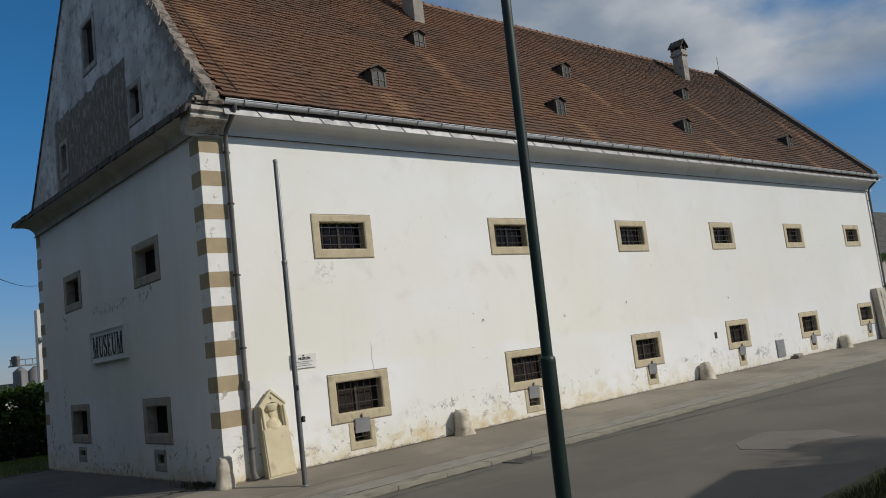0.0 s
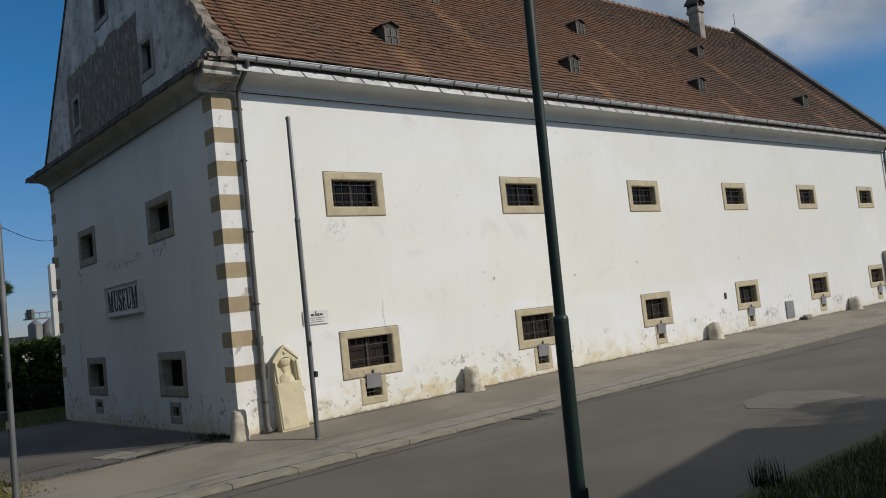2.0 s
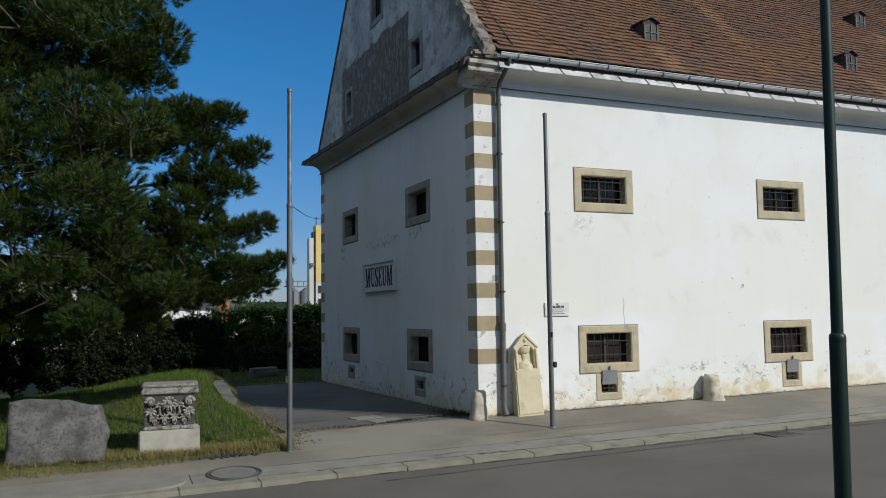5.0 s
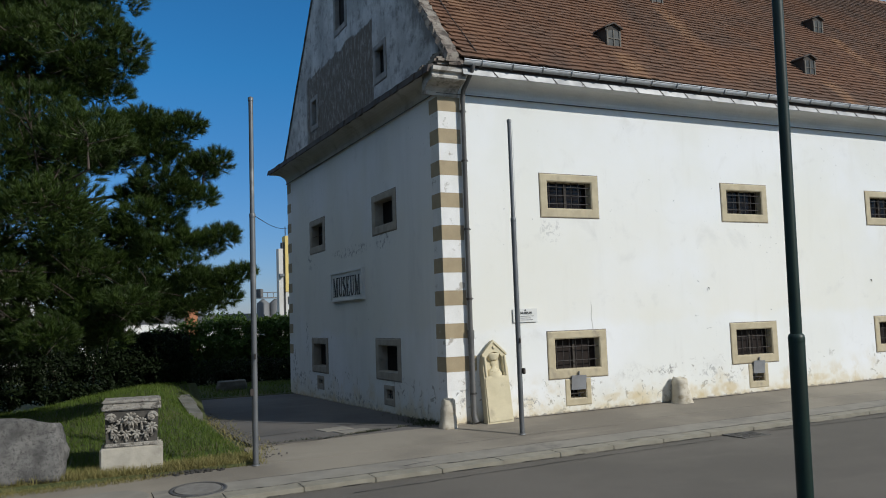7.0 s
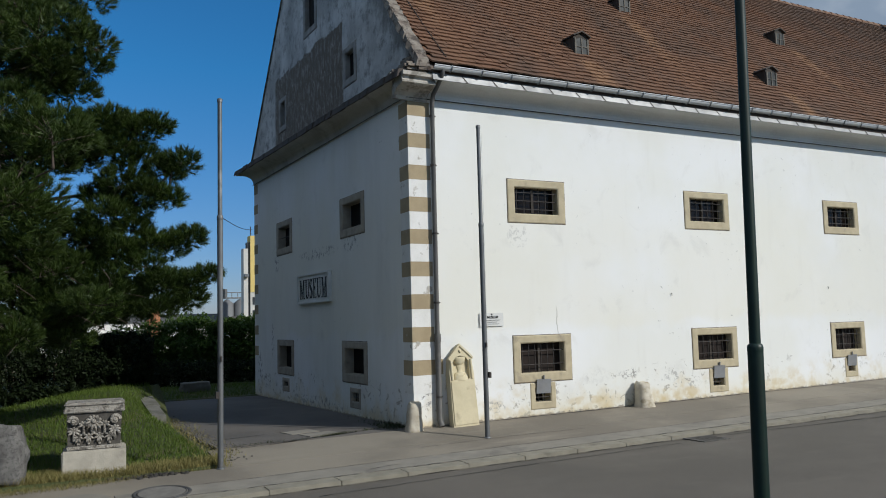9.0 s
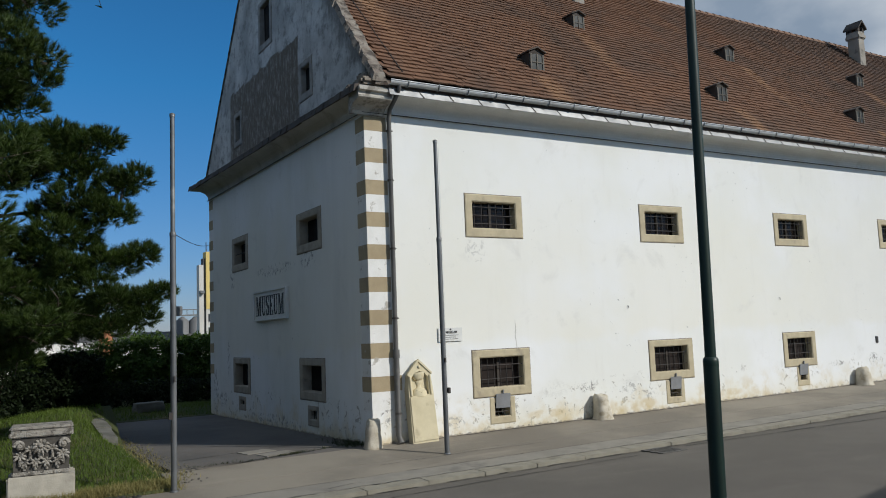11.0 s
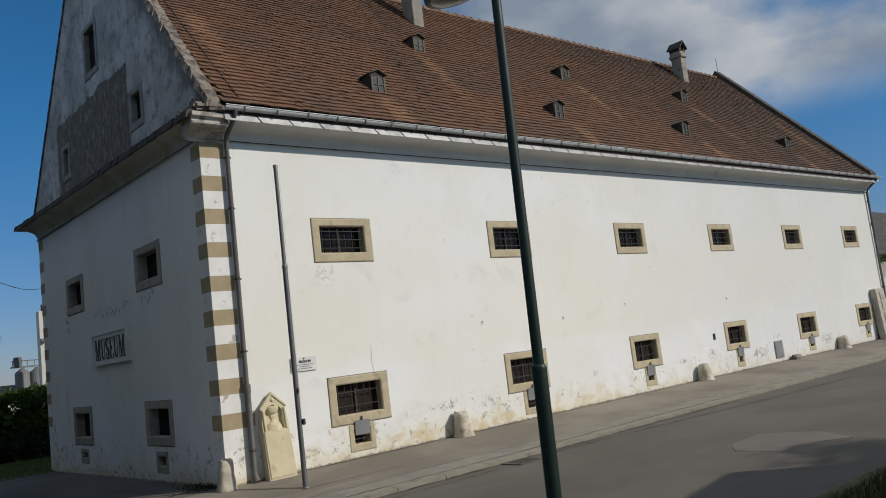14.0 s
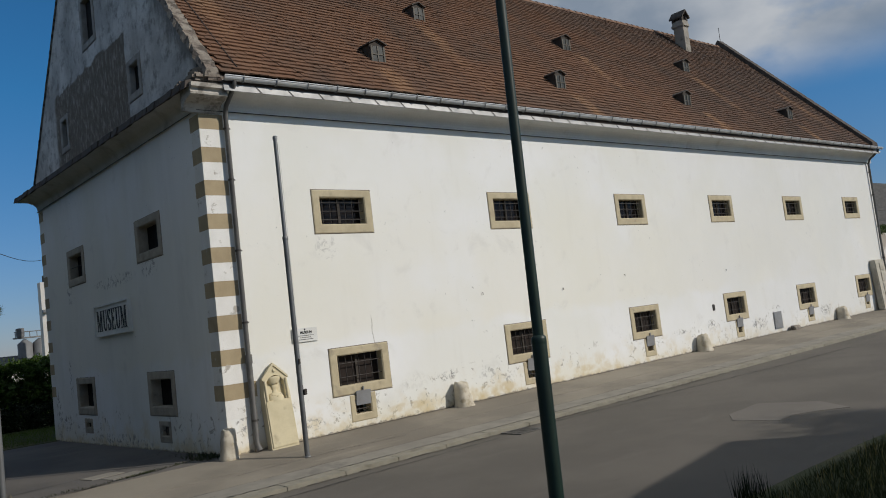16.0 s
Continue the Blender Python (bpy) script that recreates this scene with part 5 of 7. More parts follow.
def gravestone():
    """Roman stele copy leaning on the wall: pedimented niche with a plain bust, blank panel below."""
    mesh = Mesh()
    out = [(-0.315, 0.0), (0.315, 0.0), (0.30, 0.98), (0.265, 1.26), (0.0, 1.52), (-0.265, 1.26), (-0.30, 0.98)]
    n = len(out)
    mesh.add([(x, 0.0, z) for x, z in out] + [(x, 0.17, z) for x, z in out], [tuple(range(n, 2 * n))] + [(i, (i + 1) % n, n + (i + 1) % n, n + i) for i in range(n)])
    niche = [(-0.20, 0.87), (0.20, 0.87), (0.20, 1.20), (0.12, 1.285), (0.0, 1.31), (-0.12, 1.285), (-0.20, 1.20)]
    mesh.add([(x, 0.0, z) for x, z in out + niche], [(0, 1, 8, 7), (1, 2, 9, 8), (2, 3, 10, 9), (3, 4, 11, 10), (4, 5, 12, 11), (5, 6, 13, 12), (6, 0, 7, 13)])
    mesh.add([(x, 0.0, z) for x, z in niche] + [(x, 0.075, z) for x, z in niche], [tuple(range(7, 14))] + [(i, (i + 1) % 7, 7 + (i + 1) % 7, 7 + i) for i in range(7)])
    mesh.box((-0.29, -0.018, 0.04), (0.29, 0.004, 0.845), None, 0.008)
    for s in (-1, 1):
        mesh.add([(s * 0.30, -0.02, 1.235), (s * 0.30, -0.02, 1.275), (0, -0.02, 1.535), (0, -0.02, 1.485), (s * 0.30, 0.03, 1.235), (s * 0.30, 0.03, 1.275), (0, 0.03, 1.535), (0, 0.03, 1.485)],
                 [(0, 1, 2, 3), (4, 7, 6, 5), (0, 4, 5, 1), (1, 5, 6, 2), (2, 6, 7, 3), (3, 7, 4, 0)])
        mesh.tube([(s * 0.245, 0.0, 0.87), (s * 0.245, 0.0, 1.23)], 0.03, 8)
    mesh.lathe([(0.03, 0), (0.034, 0.01), (0.01, 0.02)], 10, pose(0, 0.0, 1.39, 90))
    # plain bust: shoulders, neck, head and a tall headdress
    mesh.lathe([(0.19, 0.0), (0.185, 0.07), (0.14, 0.135), (0.06, 0.165), (0.05, 0.21), (0.072, 0.24), (0.078, 0.285), (0.07, 0.32)], 16, Matrix.Translation((0, 0.075, 0.845)) @ Matrix.Diagonal((1, 0.5, 1, 1)))
    mesh.lathe([(0.085, 0.0), (0.12, 0.02), (0.165, 0.115), (0.16, 0.13), (0.06, 0.135)], 14, Matrix.Translation((0, 0.055, 1.155)) @ Matrix.Diagonal((1, 0.5, 1, 1)))
    for k in range(7):
        mesh.lathe([(0.018, 0.0), (0.014, 0.02)], 8, pose(-0.09 + 0.03 * k, 0.0 + 0.01 * abs(k - 3), 0.925 + 0.012 * abs(k - 3), 70))
    return solid("gravestone", mesh, STONE_CREAM, "cream Roman gravestone relief leaning against the white wall", "gravestone", pose(0.955, -0.25, pave_z(0.9, -0.25) - 0.005, -5, -1.8, 0) @ Matrix.Diagonal((0.86, 1, 1.0, 1)))


gravestone()


def guard_stone(x, y, z, h, r, lean, label, broad=False):
    """A knee-high guard stone: squarish tapered block, chipped shoulders, a hollow worn into one side."""
    mesh, sides, rows = Mesh(), 24, 14
    seed = Vector((x * 1.3, y, 2.0))
    verts = []
    for k in range(rows):
        t = k / (rows - 1)
        for i in range(sides):
            a = 2 * math.pi * i / sides
            sq = (abs(math.cos(a)) ** 3.2 + abs(math.sin(a)) ** 3.2) ** (-1 / 3.2)
            rad = r * (1.0 - 0.24 * t) * sq + r * 0.10 * ease(0.22 - t, 0.0, 0.2)
            if broad:
                rad -= r * 0.22 * max(0.0, math.cos(a - 0.2)) * ease(t, 0.35, 0.8)
            if t > 0.9:
                rad *= 1 - 0.30 * (t - 0.9) / 0.1
            p = Vector((rad * math.cos(a), rad * math.sin(a), h * t))
            p *= 1 + 0.12 * noise.noise(p * 5.5 + seed) + 0.06 * noise.noise(p * 14.0 + seed)
            verts.append(p)
    faces = [(k * sides + i, k * sides + (i + 1) % sides, (k + 1) * sides + (i + 1) % sides, (k + 1) * sides + i) for k in range(rows - 1) for i in range(sides)]
    mesh.add(verts, faces, None, True)
    mesh.add(verts[-sides:], [tuple(range(sides))])
    return solid("guard_stone", mesh, BOLLARD_STONE, label, "bollard", pose(x, y, z - 0.02, lean, random.uniform(-3, 3), random.uniform(-12, 12)), "guard stones along the wall")


guard_stone(-0.075, -0.14, 0.62, 0.52, 0.155, 3, "worn limewashed guard stone at the building corner")
guard_stone(5.30, -0.20, pave_z(5.3, -0.2), 0.53, 0.185, -4, "worn limewashed guard stone against the white wall", True)
guard_stone(14.75, -0.20, pave_z(14.7, -0.2), 0.50, 0.20, -4, "worn limewashed guard stone against the white wall", True)
guard_stone(24.05, -0.20, pave_z(24, -0.2), 0.48, 0.21, -3, "worn limewashed guard stone against the white wall", True)


def stone_pillar():
    """Tall carved stone leaning beside the far lower window."""
    mesh = Mesh()
    mesh.box((-0.44, -0.24, 0.0), (0.44, 0.0, 2.0), None, 0.03)
    mesh.box((-0.10, -0.262, 0.12), (0.36, -0.238, 1.05), None, 0.008).box((-0.10, -0.262, 1.15), (0.36, -0.238, 1.5), None, 0.008).box((-0.10, -0.262, 1.58), (0.30, -0.238, 1.86), None, 0.008)
    solid("carved_stone", mesh, STONE_PALE, "tall carved stone slab leaning against the wall by the downpipe", "stone slab", pose(27.93, -0.09, pave_z(28, -0.2) - 0.01, -3, 0, 0))


stone_pillar()


# ---- poles and lamp ----
def flag_pole(x, y, z, low, top, label, box_side):
    ob = thing("flag_pole", label, "flagpole", pose(x, y, z), "flag poles by the pavement")
    part("lower_pole", Mesh().tube([(0, 0, -0.1), (0, 0, low)], 0.043, 14), GALV, ob)
    part("collar", Mesh().lathe([(0.043, 0), (0.048, 0.02), (0.048, 0.06), (0.037, 0.08)], 14, pose(0, 0, low - 0.05)), GALV, ob)
    part("upper_pole", Mesh().tube([(0, 0, low + 0.03), (0, 0, top)], 0.034, 14), GALV, ob)
    part("cap", Mesh().lathe([(0.04, 0), (0.042, 0.05), (0.015, 0.065)], 14, pose(0, 0, top - 0.005)), GALV, ob)
    part("cleat", Mesh().box((0.03 * box_side, -0.075, 1.02), (0.03 * box_side + 0.05 * box_side, -0.02, 1.12), None, 0.008), IRON, ob)
    part("hook", Mesh().box((-0.012, -0.07, 1.55), (0.012, -0.03, 1.63)), IRON, ob)
    if box_side > 0:
        # thin white line up one side of the pole, positive box_side only
        part("side_line", Mesh().tube([(0.046, -0.02, 1.1), (0.048, -0.025, top - 0.1)], 0.003, 5), SIGN_WHITE, ob, "thin white line up the pole")
    part("foot_ring", Mesh().lathe([(0.065, 0.0), (0.06, 0.015), (0.045, 0.02)], 14), GALV, ob)


flag_pole(0.75, -1.32, pave_z(0.75, -1.32), 3.70, 5.42, "bare galvanised steel flag pole on the pavement", 1)
flag_pole(-3.78, -1.29, pave_z(-3.78, -1.29), 3.70, 5.46, "bare galvanised steel flag pole at the grass edge", -1)


def overhead_cable():
    a, b = Vector((-3.78, -1.26, pave_z(-3.78, -1.29) + 3.72)), Vector((-0.03, 10.9, 5.52))
    pts = [a.lerp(b, k / 12) - Vector((0, 0, 0.09 * math.sin(math.pi * k / 12))) for k in range(13)]
    solid("overhead_cable", Mesh().tube(pts, 0.006, 5), IRON, "thin slack cable from the flag pole to the building", "cable")


overhead_cable()


def street_lamp():
    gz = ground_z(-2.336, -9.793)
    ob = thing("street_lamp", "dark green steel street lamp with a flat head", "street lamp", pose(-2.350, -9.777, gz, 0.62, 0.56, 0))
    step = 2.35 - gz
    part("lower_post", Mesh().tube([(0, 0, -0.15), (0, 0, step)], 0.0485, 20), GREEN_POST, ob)
    part("shoulder", Mesh().lathe([(0.0485, 0.0), (0.0495, 0.006), (0.0495, 0.03), (0.046, 0.045), (0.0355, 0.055)], 20, pose(0, 0, step - 0.01)), GREEN_POST, ob)
    part("upper_post", Mesh().tube([(0, 0, step + 0.04), (0, 0, 5.40 - gz)], [0.0355, 0.0315], 20), GREEN_POST, ob)
    part("service_door", Mesh().box((-0.03, -0.060, 0.5), (0.03, -0.052, 0.85), None, 0.003), GREEN_POST, ob)
    head_z = 5.08 - gz
    part("arm", Mesh().tube([(0, 0, head_z + 0.10), (0, 0.10, head_z + 0.10), (0, 0.20, head_z + 0.08)], 0.026, 12), GREEN_POST, ob)
    m = Matrix.Translation((0, 0.40, head_z)) @ Matrix.Diagonal((0.72, 1.15, 1, 1))
    head = part("lamp_head", Mesh().lathe([(0.19, -0.045), (0.235, -0.035), (0.24, 0.0), (0.215, 0.06), (0.14, 0.10), (0.05, 0.115)], 28, m), GREEN_POST, ob, "flat dark lamp housing")
    part("bowl", Mesh().lathe([(0.03, -0.085), (0.11, -0.075), (0.17, -0.055), (0.19, -0.044)], 28, m), LAMP_GLASS, head, "frosted shallow bowl")
    part("sensor", Mesh().lathe([(0.025, -0.13), (0.028, -0.075)], 10, Matrix.Translation((0, 0.25, head_z))), IRON, head)


street_lamp()


# ---- covers in the paving ----
def manhole():
    z = pave_z(-4.74, -2.24) + 0.004
    ob = thing("manhole_cover", "round concrete-filled cast iron manhole cover in the pavement", "manhole cover", pose(-4.74, -2.24, z, 3.4, -0.5, 0) @ Matrix.Diagonal((0.92, 0.92, 0.7, 1)))
    ring = Mesh()
    ring.lathe([(0.40, -0.06), (0.40, 0.012), (0.385, 0.018), (0.355, 0.018), (0.35, 0.004)], 36)
    part("frame", ring, CAST_IRON, ob)
    part("lid", Mesh().lathe([(0.343, -0.03), (0.343, 0.013), (0.33, 0.015), (0.325, 0.012)], 36), COVER_FILL, ob)
    part("lid_rim", Mesh().tube([(0.33 * math.cos(a), 0.33 * math.sin(a), 0.012) for a in np.linspace(0, 2 * math.pi, 37)], 0.010, 6), CAST_IRON, ob)


manhole()


def drain():
    z = road_z(4.0) + 0.012
    ob = thing("drain_grate", "rectangular cast iron road drain at the kerb", "drain", pose(4.02, -3.14, z))
    part("frame", Mesh().box((-0.30, -0.25, -0.05), (0.30, -0.21, 0.008)).box((-0.30, 0.21, -0.05), (0.30, 0.25, 0.008)).box((-0.30, -0.209, -0.05), (-0.26, 0.209, 0.008)).box((0.26, -0.209, -0.05), (0.30, 0.209, 0.008)), CAST_IRON, ob)
    part("sump", Mesh().box((-0.26, -0.21, -0.05), (0.26, 0.21, -0.035)), SIGN_BLACK, ob)
    bar = Mesh().box((-0.018, -0.209, -0.034), (0.018, 0.209, 0.006)).data("bar")
    for k in range(8):
        part("bar", bar, CAST_IRON, ob, "", pose(-0.225 + 0.064 * k, 0, 0))


drain()


def road_patches():
    for label, pts, mat_ in (("pale repaired patch in the road", [(5.25, -6.5), (5.74, -6.15), (6.8, -6.05), (7.1, -7.0), (6.6, -7.7), (6.2, -7.36), (5.83, -7.16), (5.36, -7.2)], PATCH),):
        top = [(x, y, road_z(x) + 0.05 * math.sin(math.pi * (y + 2.86) / -6.04) * 0.6 + 0.006) for x, y in pts]
        n = len(top)
        mesh = Mesh().add(top, [tuple(range(n))])
        for i in range(n):
            a, b = top[i], top[(i + 1) % n]
            mesh.quad(a, b, (b[0], b[1], b[2] - 0.05), (a[0], a[1], a[2] - 0.05))
        solid("road_patch", mesh, mat_, label, "road patch", kind="structure")


road_patches()


def yard_slabs():
    for x, y, w, d in ((-1.82, 1.05, 0.60, 0.42), (-1.62, 0.52, 0.66, 0.40)):
        mesh = Mesh().box((-w / 2, -d / 2, -0.05), (w / 2, d / 2, 0.012), None, 0.012)
        solid("cover_slab", mesh, BAND, "pale concrete cover slab in the yard", "slab", pose(x, y, drive_z(y), 0, 0, 12))


yard_slabs()


def gravel_strip():
    """Loose gravel along the edge between bank and yard."""
    rr = random.Random(3)
    mesh = Mesh()
    for _ in range(360):
        px_, py_ = -3.45 + rr.gauss(0, 0.13), rr.uniform(-0.9, 6.0)
        q = rr.uniform(0.010, 0.026)
        a = rr.uniform(0, 6.28)
        c = [(px_ + q * math.cos(a + k * 1.57) * rr.uniform(0.7, 1.2), py_ + q * math.sin(a + k * 1.57) * rr.uniform(0.7, 1.2)) for k in range(4)]
        z = (drive_z(py_) if py_ > 0.03 else pave_z(px_, py_)) - 0.004
        mesh.add([(x, y, z) for x, y in c] + [(px_ + (x - px_) * 0.6, py_ + (y - py_) * 0.6, z + q * 0.9) for x, y in c],
                 [(4, 5, 6, 7), (0, 1, 5, 4), (1, 2, 6, 5), (2, 3, 7, 6), (3, 0, 4, 7)])
    solid("gravel", mesh, GRAVEL, "loose gravel along the yard edge", "gravel", kind="stuff")


gravel_strip()


def tar_seams():
    """Tarred seams and cracks in road and pavement."""
    def seam(points, lift, wide, label, height):
        mesh, rr = Mesh(), random.Random(len(points))
        fine = []
        for (xa, ya), (xb, yb) in zip(points, points[1:]):
            n = max(2, int(math.hypot(xb - xa, yb - ya) / 0.18))
            fine += [(xa + (xb - xa) * k / n, ya + (yb - ya) * k / n + rr.uniform(-0.02, 0.02)) for k in range(n)]
        for (xa, ya), (xb, yb) in zip(fine, fine[1:]):
            w = wide * rr.uniform(0.5, 1.3)
            za, zb = height(xa, ya) + lift, height(xb, yb) + lift
            mesh.quad((xa, ya - w, za), (xb, yb - w, zb), (xb, yb + w, zb), (xa, ya + w, za))
        solid("tar_seam", mesh, TAR, label, "seam", kind="structure")
    crown = lambda x, y: road_z(x) + 0.05 * math.sin(math.pi * (y + 2.86) / -6.04) * 0.6
    seam([(4.6, -3.05), (7.6, -3.28), (11.9, -3.72), (16.0, -3.9)], 0.007, 0.018, "dark tarred seam in the road near the kerb", crown)
    seam([(0.62, -0.03), (4.9, -0.03), (5.6, -0.03), (12.0, -0.03), (20.0, -0.03), (27.4, -0.03)], 0.006, 0.022, "dark dirt along the foot of the wall", pave_z)
    seam([(-3.0, -3.35), (0.5, -3.22), (3.6, -3.2)], 0.007, 0.010, "thin crack in the road near the kerb", crown)
    seam([(-3.2, 1.0), (-2.1, 1.25), (-1.2, 1.5), (-0.4, 1.6)], 0.005, 0.012, "crack across the yard", lambda x, y: drive_z(y))
    seam([(-4.2, -2.06), (-2.8, -2.06), (0.7, -2.06), (4.0, -2.06), (9.0, -2.06), (16.0, -2.06)], 0.006, 0.007, "dark seam between pavement and concrete band", pave_z)
    seam([(-0.6, -1.45), (1.2, -1.40), (2.9, -1.50)], 0.005, 0.006, "thin crack along the pavement", pave_z)
    seam([(-1.9, -2.4), (-1.5, -2.32), (-1.2, -2.37)], 0.008, 0.010, "short crack in the concrete band", pave_z)
    seam([(-5.0, -2.555), (-2.0, -2.555), (2.0, -2.555), (6.0, -2.555), (14.0, -2.555)], 0.010, 0.006, "dirt-filled joint behind the kerb", pave_z)
    seam([(-4.0, -2.875), (0.0, -2.875), (5.0, -2.875), (12.0, -2.875)], 0.010, 0.012, "dirt in the gutter along the kerb", crown)
    seam([(-3.4, -0.12), (-2.9, -0.06), (-2.2, 0.02), (-1.2, 0.25), (-0.3, 0.68), (-0.05, 0.9)], 0.03, 0.016, "cracked joint between pavement and yard", lambda x, y: pave_z(x, min(y, 0.0)) if y < 0.03 else drive_z(y) - 0.022)


tar_seams()


# ---- grass bank with its stones ----
def bank_wall():
    """Low sloping edging wall between bank and yard, of separate stones."""
    ob = thing("edging_wall", "low mossy stone edging wall of the grass bank", "wall", kind="structure")
    y = 3.2
    while y < 6.4:
        l = random.uniform(0.75, 1.1)
        za, zb = (0.93 + 0.115 * (q - 3.3) + random.uniform(-0.01, 0.01) for q in (y, y + l))
        x0, x1 = -4.09, -3.80 + random.uniform(-0.02, 0.02)
        part("stone", Mesh().add([(x0, y, 0.4), (x1, y, 0.4), (x1, y + l - 0.012, 0.4), (x0, y + l - 0.012, 0.4), (x0, y, za), (x1, y, za - 0.03), (x1, y + l - 0.012, zb - 0.03), (x0, y + l - 0.012, zb)],
                                 [(0, 3, 2, 1), (4, 5, 6, 7), (0, 1, 5, 4), (1, 2, 6, 5), (2, 3, 7, 6), (3, 0, 4, 7)]), EDGING, ob)
        y += l
    return ob


bank_wall()


def rough_block(seed, size, steps=7, wild=0.12):
    """A split boulder: a subdivided block pushed about by noise."""
    bm = bmesh.new()
    bmesh.ops.create_cube(bm, size=1)
    bmesh.ops.subdivide_edges(bm, edges=bm.edges[:], cuts=steps, use_grid_fill=True)
    for v in bm.verts:
        p = v.co.copy()
        q = p.normalized() * 0.62
        p = p.lerp(q, 0.22)
        s = Vector((seed, seed * 1.7, 0))
        p += p.normalized() * (wild * noise.noise(p * 1.7 + s) + 0.22 * wild * noise.noise(p * 5 + s) + 0.10 * wild * noise.noise(p * 13 + s))
        v.co = Vector((p.x * size[0], p.y * size[1], p.z * size[2]))
    return Mesh().take(bm, None, True)


solid("boulder", rough_block(4.0, (1.20, 0.58, 0.84), 18, 0.13), STONE_GREY, "large split grey boulder lying on the grass", "boulder", pose(-6.93, -0.82, 0.95, -10, 2, -5))


def carved_capital():
    """Fragment of a carved capital on a plain plinth."""
    x, y = -5.42, -0.62
    z = mound_z(x, y) + 0.07
    m = pose(x, y, z, 0, 0, -6)
    base = solid("plinth", Mesh().box((-0.42, -0.30, -0.20), (0.42, 0.30, 0.29), None, 0.02), STONE_PALE, "plain pale stone plinth on the grass", "plinth", m)
    ob = thing("carved_capital", "weathered carved stone capital on a plain plinth", "sculpture", m @ pose(0, 0, 0.288))
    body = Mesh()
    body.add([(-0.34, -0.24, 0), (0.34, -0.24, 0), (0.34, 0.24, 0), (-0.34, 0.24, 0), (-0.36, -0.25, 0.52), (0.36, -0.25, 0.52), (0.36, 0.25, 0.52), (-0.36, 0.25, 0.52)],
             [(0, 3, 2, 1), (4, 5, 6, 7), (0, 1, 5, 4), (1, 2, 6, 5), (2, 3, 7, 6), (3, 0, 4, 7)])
    # core in the shade-toned stone, so the gaps between leaves read dark
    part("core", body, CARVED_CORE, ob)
    part("abacus", Mesh().box((-0.40, -0.29, 0.52), (0.40, 0.28, 0.585), None, 0.012).box((-0.375, -0.27, 0.585), (0.375, 0.265, 0.61)).box((-0.395, -0.285, 0.61), (0.395, 0.28, 0.665), None, 0.02), STONE_CARVED, ob)
    part("ledge", Mesh().box((-0.36, -0.27, 0.0), (0.36, 0.26, 0.06), None, 0.015), STONE_CARVED, ob)

    def leaf(cx, cz, s, lobes=7, turn=1.16, start=-0.08, stem=True):
        """A curling acanthus leaf or flower: pointed lobes that bend forwards round a middle."""
        lf = Mesh()
        for k in range(lobes):
            a = math.pi * (start + turn * k / (lobes - 1))
            way = Vector((math.cos(a), 0, math.sin(a)))
            p0 = Vector((cx, -0.25, cz))
            lf.tube([p0, p0 + way * 0.055 * s + Vector((0, -0.035 * s, 0)), p0 + way * 0.095 * s + Vector((0, -0.055 * s, -0.01 * s)), p0 + way * 0.115 * s + Vector((0, -0.03 * s, -0.03 * s))],
                    [0.018 * s, 0.026 * s, 0.020 * s, 0.006 * s], 7)
        if stem:
            lf.tube([(cx, -0.25, cz - 0.17 * s), (cx, -0.275, cz - 0.05 * s), (cx, -0.285, cz)], [0.034 * s, 0.024 * s, 0.016 * s], 7)
        return lf

    def volute(cx, cz, way):
        """A rolled corner scroll with a knob in its middle."""
        vt = Mesh()
        turns = [(cx + way * (0.066 - 0.0036 * k) * math.cos(0.55 * k), -0.285, cz + (0.066 - 0.0036 * k) * math.sin(0.55 * k)) for k in range(15)]
        vt.tube(turns, [0.030 - 0.001 * k for k in range(15)], 7)
        return vt.lathe([(0.02, 0.075), (0.034, 0.06), (0.036, 0.0)], 12, pose(cx, -0.245, cz, 90))

    for cx in (-0.21, -0.075, 0.065, 0.20):
        part("leaf", leaf(cx, 0.19, 0.62, 7, 1.72, -0.36), STONE_CARVED, ob)
    part("flower", leaf(-0.01, 0.40, 1.0, 11, 1.82, -0.41).lathe([(0.02, 0.08), (0.036, 0.06), (0.036, 0.0)], 12, pose(-0.01, -0.25, 0.40, 90)), STONE_CARVED, ob, "carved flower between the scrolls")
    for cx in (-0.14, 0.13):
        part("leaf", leaf(cx, 0.35, 0.7, 6, 1.1, -0.05), STONE_CARVED, ob)
    for cx, way in ((-0.27, -1), (0.27, 1)):
        part("scroll", volute(cx, 0.41, way), STONE_CARVED, ob, "rolled corner scroll")
        part("leaf", leaf(cx * 0.98, 0.27, 0.75, 7, 1.3, -0.15), STONE_CARVED, ob)


carved_capital()
solid("stone_fragment", rough_block(2.0, (0.42, 0.16, 0.17), 6, 0.16), STONE_DARK, "broken dark stone lying at the foot of the wall", "stone", pose(20.45, -0.14, pave_z(20.45, -0.14) + 0.06, 0, 0, 4))


def soil_clods():
    """Crumbs of bare earth where the turf meets the pavement."""
    rr, mesh = random.Random(17), Mesh()
    for _ in range(170):
        x, y, q = rr.gauss(-4.75, 0.24), -1.22 + rr.gauss(0, 0.05), rr.uniform(0.012, 0.04)
        mesh.lathe([(q, 0.0), (q * rr.uniform(0.7, 1.1), q * 0.6), (q * 0.3, q)], 6, pose(x, y, pave_z(x, y) - 0.006, rr.uniform(-15, 15), rr.uniform(-15, 15), rr.uniform(0, 90)))
    solid("soil_clods", mesh, TAR, "crumbs of dark earth at the turf edge", "soil", kind="stuff")


